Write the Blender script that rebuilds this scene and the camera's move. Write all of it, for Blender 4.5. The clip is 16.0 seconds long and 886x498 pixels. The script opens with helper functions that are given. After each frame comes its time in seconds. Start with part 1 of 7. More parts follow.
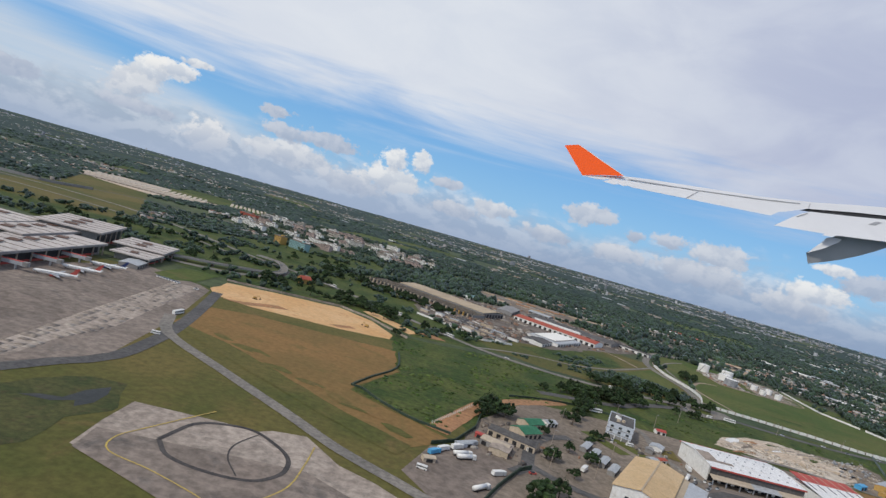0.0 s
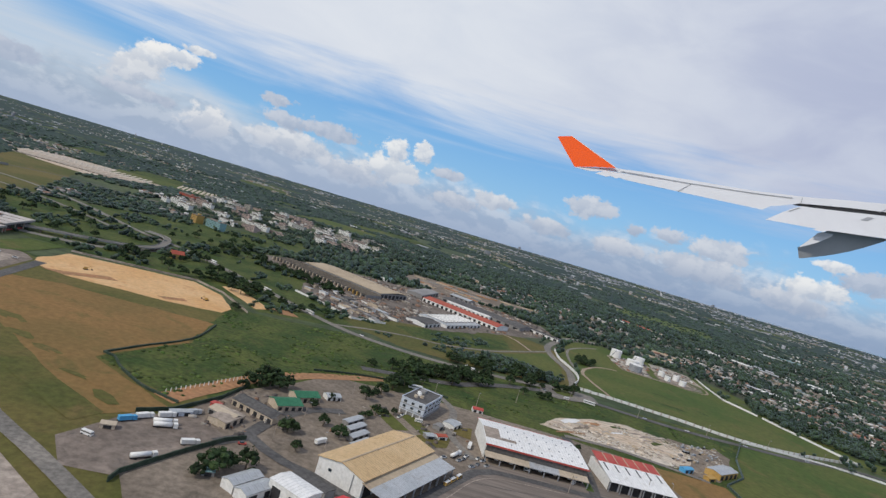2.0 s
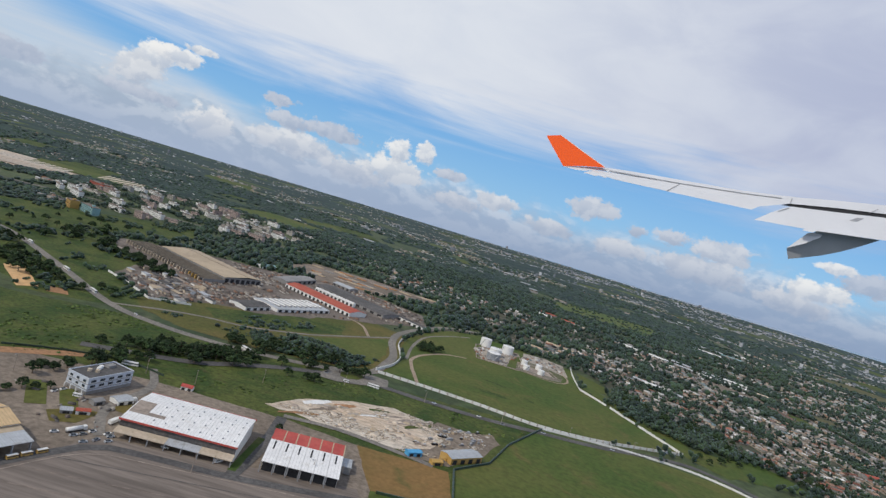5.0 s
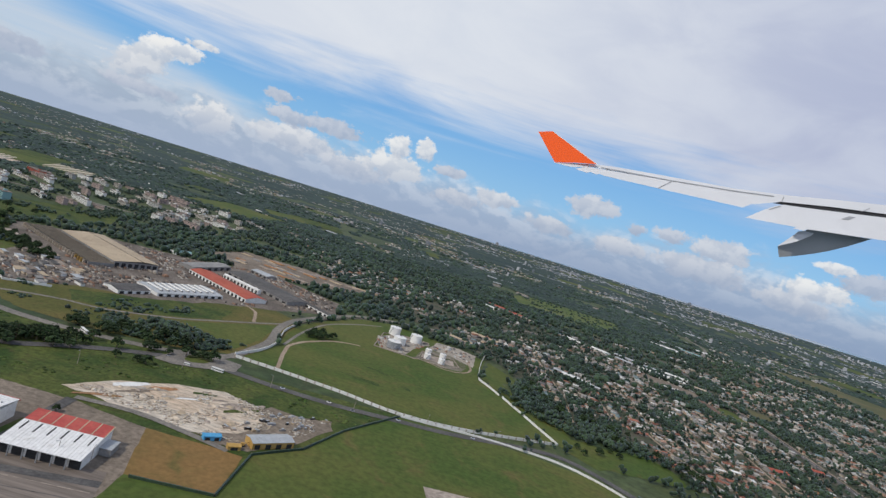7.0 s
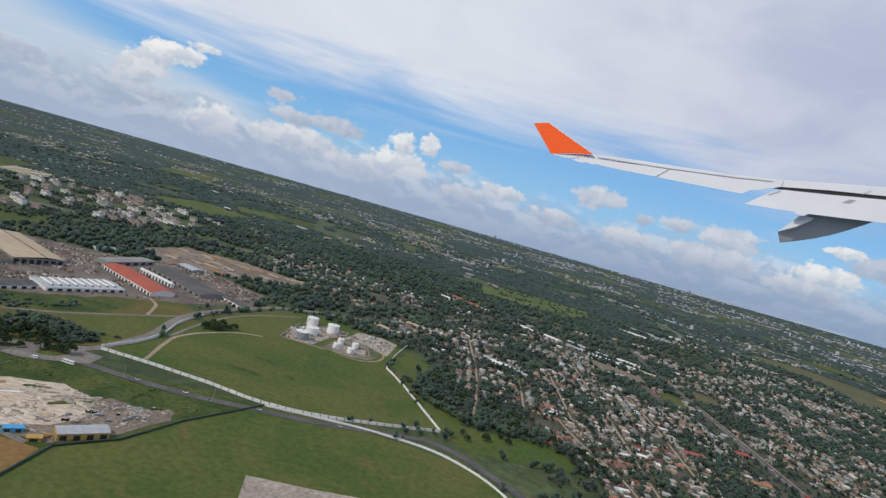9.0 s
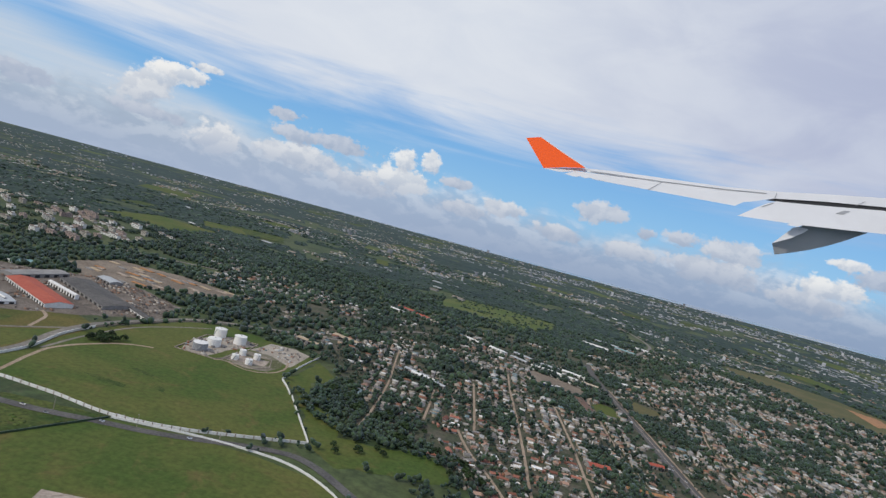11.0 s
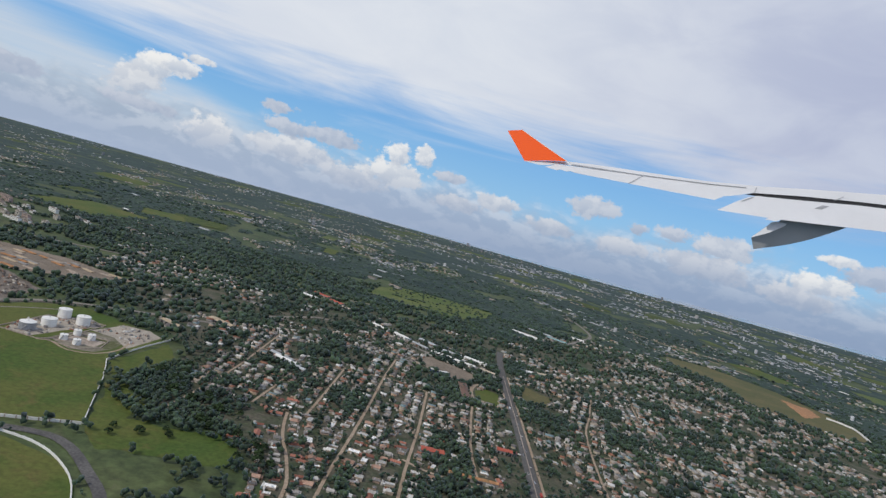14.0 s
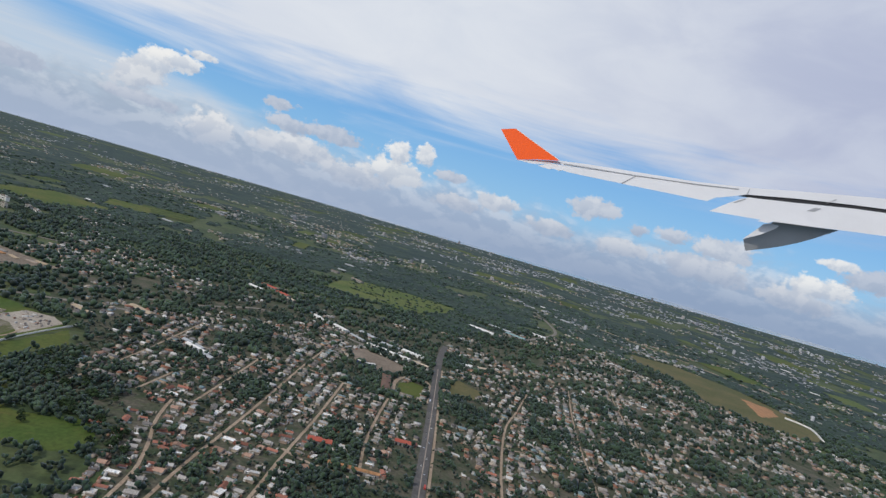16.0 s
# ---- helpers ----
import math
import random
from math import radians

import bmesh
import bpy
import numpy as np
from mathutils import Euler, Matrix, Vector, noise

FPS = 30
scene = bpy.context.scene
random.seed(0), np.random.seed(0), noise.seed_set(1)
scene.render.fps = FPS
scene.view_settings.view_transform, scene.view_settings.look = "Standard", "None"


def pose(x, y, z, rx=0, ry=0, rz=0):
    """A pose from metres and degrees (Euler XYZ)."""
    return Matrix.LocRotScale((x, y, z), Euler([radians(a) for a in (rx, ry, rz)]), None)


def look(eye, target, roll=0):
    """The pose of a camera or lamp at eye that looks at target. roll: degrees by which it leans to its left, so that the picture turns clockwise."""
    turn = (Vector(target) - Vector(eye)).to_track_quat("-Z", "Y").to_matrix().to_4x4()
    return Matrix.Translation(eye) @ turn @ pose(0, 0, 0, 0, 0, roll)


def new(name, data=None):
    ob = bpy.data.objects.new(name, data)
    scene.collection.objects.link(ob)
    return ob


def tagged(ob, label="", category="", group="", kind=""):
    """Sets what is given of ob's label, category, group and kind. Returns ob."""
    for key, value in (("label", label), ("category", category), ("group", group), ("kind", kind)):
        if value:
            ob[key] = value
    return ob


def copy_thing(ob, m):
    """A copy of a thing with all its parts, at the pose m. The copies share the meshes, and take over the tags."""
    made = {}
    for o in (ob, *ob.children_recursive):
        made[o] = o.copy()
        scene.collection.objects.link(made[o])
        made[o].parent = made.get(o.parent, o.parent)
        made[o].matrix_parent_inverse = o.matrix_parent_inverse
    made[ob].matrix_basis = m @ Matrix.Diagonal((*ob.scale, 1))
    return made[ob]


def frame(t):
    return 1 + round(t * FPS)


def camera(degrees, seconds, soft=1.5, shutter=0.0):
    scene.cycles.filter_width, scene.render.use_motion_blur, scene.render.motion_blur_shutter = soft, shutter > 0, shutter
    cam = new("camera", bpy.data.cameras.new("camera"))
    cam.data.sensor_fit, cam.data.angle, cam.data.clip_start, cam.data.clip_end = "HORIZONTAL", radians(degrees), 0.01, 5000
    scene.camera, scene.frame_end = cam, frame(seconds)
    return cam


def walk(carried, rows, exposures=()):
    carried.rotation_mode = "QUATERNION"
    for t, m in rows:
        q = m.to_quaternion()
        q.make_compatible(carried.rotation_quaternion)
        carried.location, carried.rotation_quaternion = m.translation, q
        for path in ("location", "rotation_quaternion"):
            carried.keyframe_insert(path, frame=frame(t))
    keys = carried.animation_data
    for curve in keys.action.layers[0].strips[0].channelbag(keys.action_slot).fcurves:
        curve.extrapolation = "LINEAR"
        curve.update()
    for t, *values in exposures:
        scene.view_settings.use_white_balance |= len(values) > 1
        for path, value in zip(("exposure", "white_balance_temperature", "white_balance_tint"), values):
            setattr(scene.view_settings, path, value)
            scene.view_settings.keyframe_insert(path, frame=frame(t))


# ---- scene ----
cam = camera(72.5, 16.0, soft=1.4)
METRES, EYE, TILT, LEAN, TURN = 570.0, 58.8, -2.19, -15.74, 0.0
ROWS = [
    (0.0, 0.0, 0.0, 0.0, -0.0, 0.0, -0.0),
    (0.5, 0.0336, 0.0049, -0.0039, -0.04, -0.29, -0.2),
    (1.0, 0.067, 0.0096, -0.0075, 0.0, -0.36, -0.33),
    (1.5, 0.0999, 0.0145, -0.0113, -0.0, -0.31, -0.54),
    (2.0, 0.1327, 0.0187, -0.0148, 0.02, -0.83, -0.74),
    (2.5, 0.1654, 0.023, -0.0178, 0.08, -1.37, -0.7),
    (3.0, 0.1977, 0.027, -0.0212, 0.18, -1.83, -0.6),
    (3.5, 0.2296, 0.0317, -0.0246, 0.27, -1.79, -0.67),
    (4.0, 0.2618, 0.0356, -0.0277, 0.31, -1.42, -0.94),
    (6.5, 0.4188, 0.0631, -0.0439, 0.09, -0.53, -1.0),
    (7.0, 0.45, 0.0671, -0.0465, 0.14, -1.08, -1.39),
    (7.5, 0.4807, 0.0716, -0.0497, 0.27, -1.58, -1.55),
    (8.0, 0.5112, 0.0763, -0.0523, 0.44, -1.76, -1.13),
    (8.5, 0.5415, 0.0816, -0.0546, 0.62, -1.55, -0.25),
    (9.0, 0.5722, 0.0847, -0.0578, 0.76, -1.5, 0.18),
    (11.5, 0.722, 0.11, -0.0735, 0.83, 0.78, 0.85),
    (12.0, 0.7515, 0.1151, -0.0769, 0.66, 1.39, 0.93),
    (12.5, 0.7812, 0.1192, -0.0805, 0.53, 1.41, 0.79),
    (13.0, 0.8101, 0.1232, -0.0844, 0.4, 0.89, 0.65),
    (13.5, 0.8388, 0.1283, -0.0884, 0.34, 0.13, 0.57),
    (14.0, 0.868, 0.1333, -0.092, 0.32, -0.54, 0.46),
    (14.5, 0.8966, 0.1383, -0.0964, 0.28, -1.1, 0.25),
    (15.0, 0.9254, 0.142, -0.0995, 0.29, -1.28, -0.08),
    (15.5, 0.9541, 0.1469, -0.1032, 0.28, -0.98, -0.15),
    (16.0, 0.9824, 0.151, -0.107, 0.31, -0.63, -0.23),
]
walk(cam, [(t, pose(0, 0, EYE, TILT, LEAN, TURN) @ pose(METRES * x, METRES * y, METRES * z, 90 + pitch, roll, yaw)) for t, x, y, z, yaw, pitch, roll in ROWS])

# ---- world, sun ----
SUN_EL, SUN_AZ = 46.0, -128.0      # azimuth clockwise from +y


def node_tools(tree):
    n, l = tree.nodes, tree.links

    def put(socket, v):
        if isinstance(v, bpy.types.NodeSocket):
            l.new(v, socket)
        else:
            socket.default_value = v

    def mth(op, a, b=0.0, c=0.0, clamp=False):
        k = n.new("ShaderNodeMath")
        k.operation, k.use_clamp = op, clamp
        for s, v in zip(k.inputs, (a, b, c)):
            put(s, v)
        return k.outputs[0]

    def remap(v, a, b, lo=0.0, hi=1.0, smooth=True):
        k = n.new("ShaderNodeMapRange")
        k.interpolation_type = "SMOOTHSTEP" if smooth else "LINEAR"
        for s, x in zip(k.inputs, (v, a, b, lo, hi)):
            put(s, x)
        return k.outputs[0]

    def mix(f, a, b, kind="MIX"):
        k = n.new("ShaderNodeMix")
        k.data_type, k.blend_type = "RGBA", kind
        put(k.inputs[0], f)
        for s, v in ((k.inputs[6], a), (k.inputs[7], b)):
            put(s, (*v, 1) if isinstance(v, tuple) and len(v) == 3 else v)
        return k.outputs[2]

    def noise_at(vec, scale, detail=4, rough=0.5, distort=0.0, colour=False):
        k = n.new("ShaderNodeTexNoise")
        put(k.inputs["Vector"], vec)
        for s, v in (("Scale", scale), ("Detail", detail), ("Roughness", rough), ("Distortion", distort)):
            k.inputs[s].default_value = v
        return k.outputs["Color" if colour else "Fac"]

    def vec(x, y, z=0.0):
        k = n.new("ShaderNodeCombineXYZ")
        for s, v in zip(k.inputs, (x, y, z)):
            put(s, v)
        return k.outputs[0]

    return n, l, mth, remap, mix, noise_at, vec


def make_world():
    world = bpy.data.worlds.new("sky")
    scene.world = world
    world.use_nodes = True
    tree = world.node_tree
    tree.nodes.clear()
    n, l, mth, remap, mix, noise_at, vec = node_tools(tree)
    tc = n.new("ShaderNodeTexCoord")
    sep = n.new("ShaderNodeSeparateXYZ")
    l.new(tc.outputs["Generated"], sep.inputs[0])
    x, y, z = sep.outputs
    az = mth("MULTIPLY", mth("ARCTAN2", x, y), 57.2958)
    el = mth("MULTIPLY", mth("ARCSINE", z), 57.2958)
    sky = n.new("ShaderNodeTexSky")
    sky.sky_type, sky.sun_disc = "NISHITA", False
    sky.sun_elevation, sky.sun_rotation = radians(SUN_EL), radians(SUN_AZ)
    sky.dust_density, sky.ozone_density = 0.6, 2.0
    base = mix(1.0, sky.outputs[0], (0.105, 0.105, 0.105), "MULTIPLY")
    blue = mix(0.75, base, mix(remap(el, 0.0, 14.0), (0.21, 0.50, 0.84), (0.10, 0.35, 0.78)))
    # streaky high veil above ten degrees, thinning out over the blue band
    streak = noise_at(vec(mth("MULTIPLY", az, 0.03), mth("MULTIPLY", el, 0.20)), 1.6, 6, 0.55, 0.6)
    fine = noise_at(vec(mth("MULTIPLY", az, 0.035), mth("MULTIPLY", el, 0.9)), 2.5, 5, 0.6, 0.3)
    edge = mth("ADD", mth("ADD", el, mth("MULTIPLY", mth("SUBTRACT", streak, 0.5), 11.0)), mth("MULTIPLY", mth("SUBTRACT", fine, 0.5), 2.2))
    veil = remap(edge, 6.2, 12.5)
    soft = noise_at(vec(mth("MULTIPLY", az, 0.05), mth("MULTIPLY", el, 0.11)), 1.7, 5, 0.55, 0.4)
    veil_lo = mix(remap(az, -5.0, 34.0), (0.68, 0.72, 0.795), (0.46, 0.50, 0.65))
    veil_hi = mix(remap(az, -5.0, 38.0), (0.75, 0.78, 0.83), (0.57, 0.61, 0.725))
    veil_col = mix(remap(soft, 0.30, 0.70), veil_lo, veil_hi)
    # unseen overhead part, made dark and blue to set the ambient light
    veil_col = mix(remap(el, 24.0, 55.0), veil_col, (0.285, 0.345, 0.48))
    col = mix(mth("MULTIPLY", veil, 0.95), blue, veil_col)
    # lower pale layer that comes down from one side under the blue band
    top = remap(az, -38.0, -6.0, 7.4, 1.5, False)
    low = remap(mth("SUBTRACT", top, mth("ADD", el, mth("MULTIPLY", mth("SUBTRACT", streak, 0.5), 5.0))), -0.8, 1.8)
    low = mth("MULTIPLY", mth("MULTIPLY", low, remap(az, -3.0, -14.0)), mth("ADD", mth("MULTIPLY", fine, 0.5), 0.5))
    col = mix(low, col, (0.60, 0.655, 0.73))
    # low bank of hazy cumulus towards the horizon
    pv = vec(mth("MULTIPLY", az, 0.11), mth("MULTIPLY", el, 0.22))
    lump = noise_at(pv, 2.0, 6, 0.58, 0.25)
    bank_h = mth("ADD", mth("MULTIPLY", noise_at(vec(mth("MULTIPLY", az, 0.06), 3.3), 1.9, 3, 0.6), 7.5), -0.4)
    bank = mth("MULTIPLY", remap(mth("SUBTRACT", mth("ADD", bank_h, mth("MULTIPLY", mth("SUBTRACT", lump, 0.5), 7.0)), el), -0.9, 2.4), 0.88)
    shade = noise_at(vec(mth("MULTIPLY", az, 0.11), mth("MULTIPLY", mth("ADD", el, 0.7), 0.22)), 2.0, 6, 0.58, 0.25)
    relief = mth("SUBTRACT", lump, shade)
    side = remap(az, -34.0, -6.0)
    bank_col = mix(remap(relief, -0.07, 0.10), mix(side, (0.34, 0.42, 0.53), (0.39, 0.48, 0.62)), mix(side, (0.55, 0.61, 0.69), (0.63, 0.69, 0.78)))
    col = mix(bank, col, bank_col)
    # cumulus: azimuth, elevation, half width, half height, whiteness
    wob = noise_at(vec(mth("MULTIPLY", az, 0.22), mth("MULTIPLY", el, 0.26)), 2.6, 7, 0.6)
    wob_s = noise_at(vec(mth("MULTIPLY", mth("ADD", az, 0.5), 0.22), mth("MULTIPLY", mth("SUBTRACT", el, 0.75), 0.26)), 2.6, 7, 0.6)
    lit = remap(mth("SUBTRACT", wob, wob_s), -0.10, 0.10)
    curl = noise_at(vec(mth("MULTIPLY", az, 0.9), mth("MULTIPLY", el, 1.1)), 1.7, 5, 0.6)
    wob = mth("ADD", wob, mth("MULTIPLY", mth("SUBTRACT", curl, 0.5), 0.45))
    for a, e, w, h, white in CLOUDS:
        du = mth("DIVIDE", mth("SUBTRACT", az, a), w)
        dv = mth("DIVIDE", mth("SUBTRACT", el, e), h)
        d = mth("SQRT", mth("ADD", mth("MULTIPLY", du, du), mth("MULTIPLY", dv, dv)))
        m = remap(mth("ADD", d, mth("MULTIPLY", mth("SUBTRACT", wob, 0.5), -1.9)), 1.06, 0.70)
        top = mth("ADD", mth("MULTIPLY", remap(mth("ADD", dv, mth("MULTIPLY", du, -0.35)), -0.8, 0.7), 0.6), mth("MULTIPLY", lit, 0.4))
        body = mix(top, (0.36 + 0.12 * white, 0.43 + 0.11 * white, 0.56 + 0.08 * white), (0.52 + 0.34 * white, 0.57 + 0.29 * white, 0.67 + 0.18 * white))
        col = mix(mth("MULTIPLY", m, 0.94), col, body)
    # sea haze along and under the horizon
    hz = remap(el, 3.6, -1.2)
    haze = mix(remap(az, -35.0, 35.0), (0.37, 0.45, 0.60), (0.255, 0.34, 0.50))
    col = mix(mth("MULTIPLY", hz, 0.88), col, haze)
    col = mix(remap(el, -2.0, -6.0), col, (0.10, 0.13, 0.13))
    bg = n.new("ShaderNodeBackground")
    l.new(col, bg.inputs[0])
    bg.inputs[1].default_value = 1.0
    out = n.new("ShaderNodeOutputWorld")
    l.new(bg.outputs[0], out.inputs[0])


CLOUDS = (
    (-37.2, 2.9, 2.6, 0.9, 0.0), (-28.4, 2.7, 3.4, 0.6, 0.10), (-22.5, 1.9, 2.4, 1.5, 0.70), (-29.0, 4.4, 2.4, 1.3, 0.70), (-28.0, 5.8, 1.8, 1.2, 1.0), (-26.2, 6.5, 2.4, 0.8, 1.0), (-24.6, 7.6, 1.5, 0.4, 1.0),
    (-15.5, 2.5, 4.6, 1.3, 0.60), (-17.3, 5.9, 1.5, 0.6, 0.20), (-16.2, 4.3, 2.4, 0.8, 0.15), (-12.2, 4.6, 3.4, 0.9, 0.10), (-9.6, 1.5, 3.6, 1.0, 0.45),
    (-6.0, 2.9, 3.4, 1.4, 0.90), (-5.9, 4.8, 1.2, 1.3, 1.0), (-3.6, 5.2, 1.0, 1.2, 1.0), (-0.6, 4.0, 1.6, 0.6, 0.15), (4.1, 2.8, 2.3, 0.9, 0.55), (0.5, 1.8, 2.8, 0.8, 0.35), (9.5, 1.9, 2.6, 0.8, 0.40),
    (12.8, 4.7, 2.5, 1.15, 0.35), (17.2, 3.8, 1.1, 0.6, 0.10), (20.2, 4.0, 1.7, 0.8, 0.15), (16.0, 1.8, 2.4, 0.9, 0.45), (24.6, 3.9, 3.0, 1.2, 0.35), (23.5, 1.9, 4.6, 1.3, 0.30), (35.4, 4.3, 2.4, 1.0, 0.0),
    (32.0, 2.8, 2.6, 1.0, 0.95), (30.5, 1.4, 3.4, 0.9, 0.55), (33.0, 5.0, 1.5, 0.5, 0.90),
)
make_world()
sun = new("sun", bpy.data.lights.new("sun", "SUN"))
sun.data.energy, sun.data.angle, sun.data.color = 2.0, radians(1.5), (1.0, 0.93, 0.82)
_a, _e = radians(SUN_AZ), radians(SUN_EL)
sun.matrix_world = look((0, 0, 300), (-300 * math.sin(_a) * math.cos(_e), -300 * math.cos(_a) * math.cos(_e), 300 - 300 * math.sin(_e)))

# ---- materials ----
def material(name, a, b, scale=1.0, fine=12.0, rough=0.85, bump=0.15, c=None, island=0.0, metal=0.0, spec=0.3, rnd=0.0, patch=None, stretch=None, lines=None, haze_sheen=0.0, strength=0.8):
    """Two-scale noise between a and b; c: stain colour; island / rnd: lightness varied per island or per object; lines: (axis, spacing) of seams."""
    m = bpy.data.materials.new(name)
    m.use_nodes = True
    n, l, mth, remap, mix, noise_at, vec = node_tools(m.node_tree)
    bsdf = n["Principled BSDF"]
    tc = n.new("ShaderNodeTexCoord")
    p = tc.outputs["Object"]
    if stretch:
        mp = n.new("ShaderNodeMapping")
        l.new(p, mp.inputs[0])
        mp.inputs["Scale"].default_value = stretch[0]
        mp.inputs["Rotation"].default_value = (0, 0, radians(stretch[1]))
        p = mp.outputs[0]
    big = noise_at(p, scale, 5, 0.6, 0.3)
    small = noise_at(p, fine, 6, 0.65)
    col = mix(remap(big, 0.32, 0.68), a, b)
    if c:
        st = noise_at(p, scale * 3.7, 6, 0.7, 0.8)
        col = mix(mth("MULTIPLY", remap(st, 0.52, 0.72), 0.8), col, c)
    col = mix(strength, col, mix(remap(small, 0.25, 0.75), (0.55, 0.55, 0.55), (1.35, 1.35, 1.35)), "MULTIPLY")
    if patch:
        vo = n.new("ShaderNodeTexVoronoi")
        l.new(p, vo.inputs["Vector"])
        vo.inputs["Scale"].default_value = patch
        sv = n.new("ShaderNodeSeparateColor")
        l.new(vo.outputs["Color"], sv.inputs[0])
        k = mth("ADD", mth("MULTIPLY", sv.outputs[0], 0.3), 0.82)
        tint = vec(k, k, k)
        col = mix(1.0, col, tint, "MULTIPLY")
    if lines:
        sp = n.new("ShaderNodeSeparateXYZ")
        l.new(tc.outputs["Object"], sp.inputs[0])
        fr = mth("FRACT", mth("DIVIDE", sp.outputs[lines[0]], lines[1]))
        col = mix(mth("MULTIPLY", mth("LESS_THAN", fr, 0.12), 0.35), col, (0.25, 0.25, 0.25), "MULTIPLY")
    if island:
        g = n.new("ShaderNodeNewGeometry")
        k = mth("ADD", mth("MULTIPLY", g.outputs["Random Per Island"], island * 2), 1.0 - island)
        col = mix(1.0, col, vec(k, k, k), "MULTIPLY")
    if rnd:
        g = n.new("ShaderNodeObjectInfo")
        k = mth("ADD", mth("MULTIPLY", g.outputs["Random"], rnd * 2), 1.0 - rnd)
        col = mix(1.0, col, vec(k, k, k), "MULTIPLY")
    l.new(col, bsdf.inputs["Base Color"])
    bsdf.inputs["Roughness"].default_value = rough
    bsdf.inputs["Metallic"].default_value = metal
    bsdf.inputs["Specular IOR Level"].default_value = spec
    # blue-tinted sheen stands in for haze on far land and leaves
    if haze_sheen:
        bsdf.inputs["Sheen Weight"].default_value = haze_sheen
        bsdf.inputs["Sheen Roughness"].default_value = 0.5
        bsdf.inputs["Sheen Tint"].default_value = (0.62, 0.78, 1.0, 1)
    if bump:
        bp = n.new("ShaderNodeBump")
        bp.inputs["Strength"].default_value = bump
        bp.inputs["Distance"].default_value = 0.4
        l.new(small, bp.inputs["Height"])
        l.new(bp.outputs[0], bsdf.inputs["Normal"])
    return m


def palette(name, colours, rough=0.8, fine=2.0):
    """One of several paints, picked per island, with grime."""
    m = bpy.data.materials.new(name)
    m.use_nodes = True
    n, l, mth, remap, mix, noise_at, vec = node_tools(m.node_tree)
    bsdf = n["Principled BSDF"]
    g = n.new("ShaderNodeNewGeometry")
    ramp = n.new("ShaderNodeValToRGB")
    ramp.color_ramp.interpolation = "CONSTANT"
    els = ramp.color_ramp.elements
    while len(els) < len(colours):
        els.new(0.5)
    for i, c in enumerate(colours):
        els[i].position, els[i].color = i / len(colours), (*c, 1)
    l.new(g.outputs["Random Per Island"], ramp.inputs[0])
    tc = n.new("ShaderNodeTexCoord")
    st = noise_at(tc.outputs["Object"], fine * 0.3, 5, 0.7, 0.5)
    col = mix(1.0, ramp.outputs[0], mix(remap(st, 0.3, 0.7), (0.6, 0.58, 0.55), (1.15, 1.15, 1.15)), "MULTIPLY")
    l.new(col, bsdf.inputs["Base Color"])
    bsdf.inputs["Roughness"].default_value = rough
    bsdf.inputs["Specular IOR Level"].default_value = 0.3
    return m


LAND = material("land", (0.040, 0.068, 0.024), (0.088, 0.108, 0.040), 0.012, 0.16, 0.8, 0.6, (0.10, 0.10, 0.05), patch=0.03, spec=0.3, strength=1.0, haze_sheen=0.012)
GRASS = material("mown_grass", (0.074, 0.088, 0.021), (0.158, 0.124, 0.040), 0.014, 0.5, 0.85, 0.2, (0.165, 0.115, 0.045), spec=0.2, strength=0.6)
MEADOW = material("meadow_grass", (0.060, 0.100, 0.020), (0.112, 0.122, 0.032), 0.016, 0.35, 0.85, 0.2, (0.140, 0.116, 0.042), spec=0.2, strength=0.6)
ROUGH = material("rough_green_growth", (0.034, 0.066, 0.014), (0.094, 0.112, 0.028), 0.05, 0.5, 0.85, 0.6, (0.082, 0.072, 0.030), spec=0.2, strength=1.0)
STRAW = material("dry_grass", (0.262, 0.150, 0.057), (0.190, 0.126, 0.046), 0.02, 0.5, 0.9, 0.15, (0.125, 0.112, 0.036), spec=0.2, strength=0.45)
OCHRE = material("ochre_earth", (0.62, 0.36, 0.155), (0.68, 0.44, 0.225), 0.04, 0.5, 0.9, 0.15, (0.52, 0.26, 0.11), strength=0.35)
SOIL = material("red_soil", (0.42, 0.21, 0.10), (0.34, 0.19, 0.10), 0.05, 0.6, 0.9, 0.3, (0.20, 0.15, 0.07))
DUST = material("dusty_yard", (0.18, 0.145, 0.112), (0.27, 0.22, 0.172), 0.03, 0.5, 0.9, 0.2, (0.10, 0.085, 0.065))
RUBBLE = material("pale_rubble", (0.60, 0.53, 0.44), (0.56, 0.43, 0.31), 0.05, 0.6, 0.9, 0.5, (0.30, 0.25, 0.20), stretch=((0.35, 1.3, 1), 35), strength=0.9)
DARK_YARD = material("dark_yard_ground", (0.115, 0.095, 0.08), (0.225, 0.19, 0.16), 0.05, 0.6, 0.9, 0.3, (0.075, 0.065, 0.055), strength=0.9)
CONC = material("worn_concrete", (0.205, 0.164, 0.135), (0.262, 0.214, 0.178), 0.03, 0.4, 0.85, 0.1, (0.125, 0.112, 0.102), patch=0.13)
CARGO = material("cargo_concrete", (0.172, 0.142, 0.120), (0.250, 0.208, 0.176), 0.10, 0.5, 0.85, 0.1, (0.145, 0.122, 0.106), stretch=((0.07, 1.0, 1), 0))
CONC_L = material("pale_concrete", (0.34, 0.28, 0.232), (0.40, 0.335, 0.28), 0.04, 0.5, 0.85, 0.1, (0.22, 0.19, 0.165), patch=0.11)
ASPHALT = material("asphalt", (0.092, 0.088, 0.086), (0.132, 0.125, 0.12), 0.06, 0.8, 0.85, 0.1, (0.06, 0.06, 0.065))
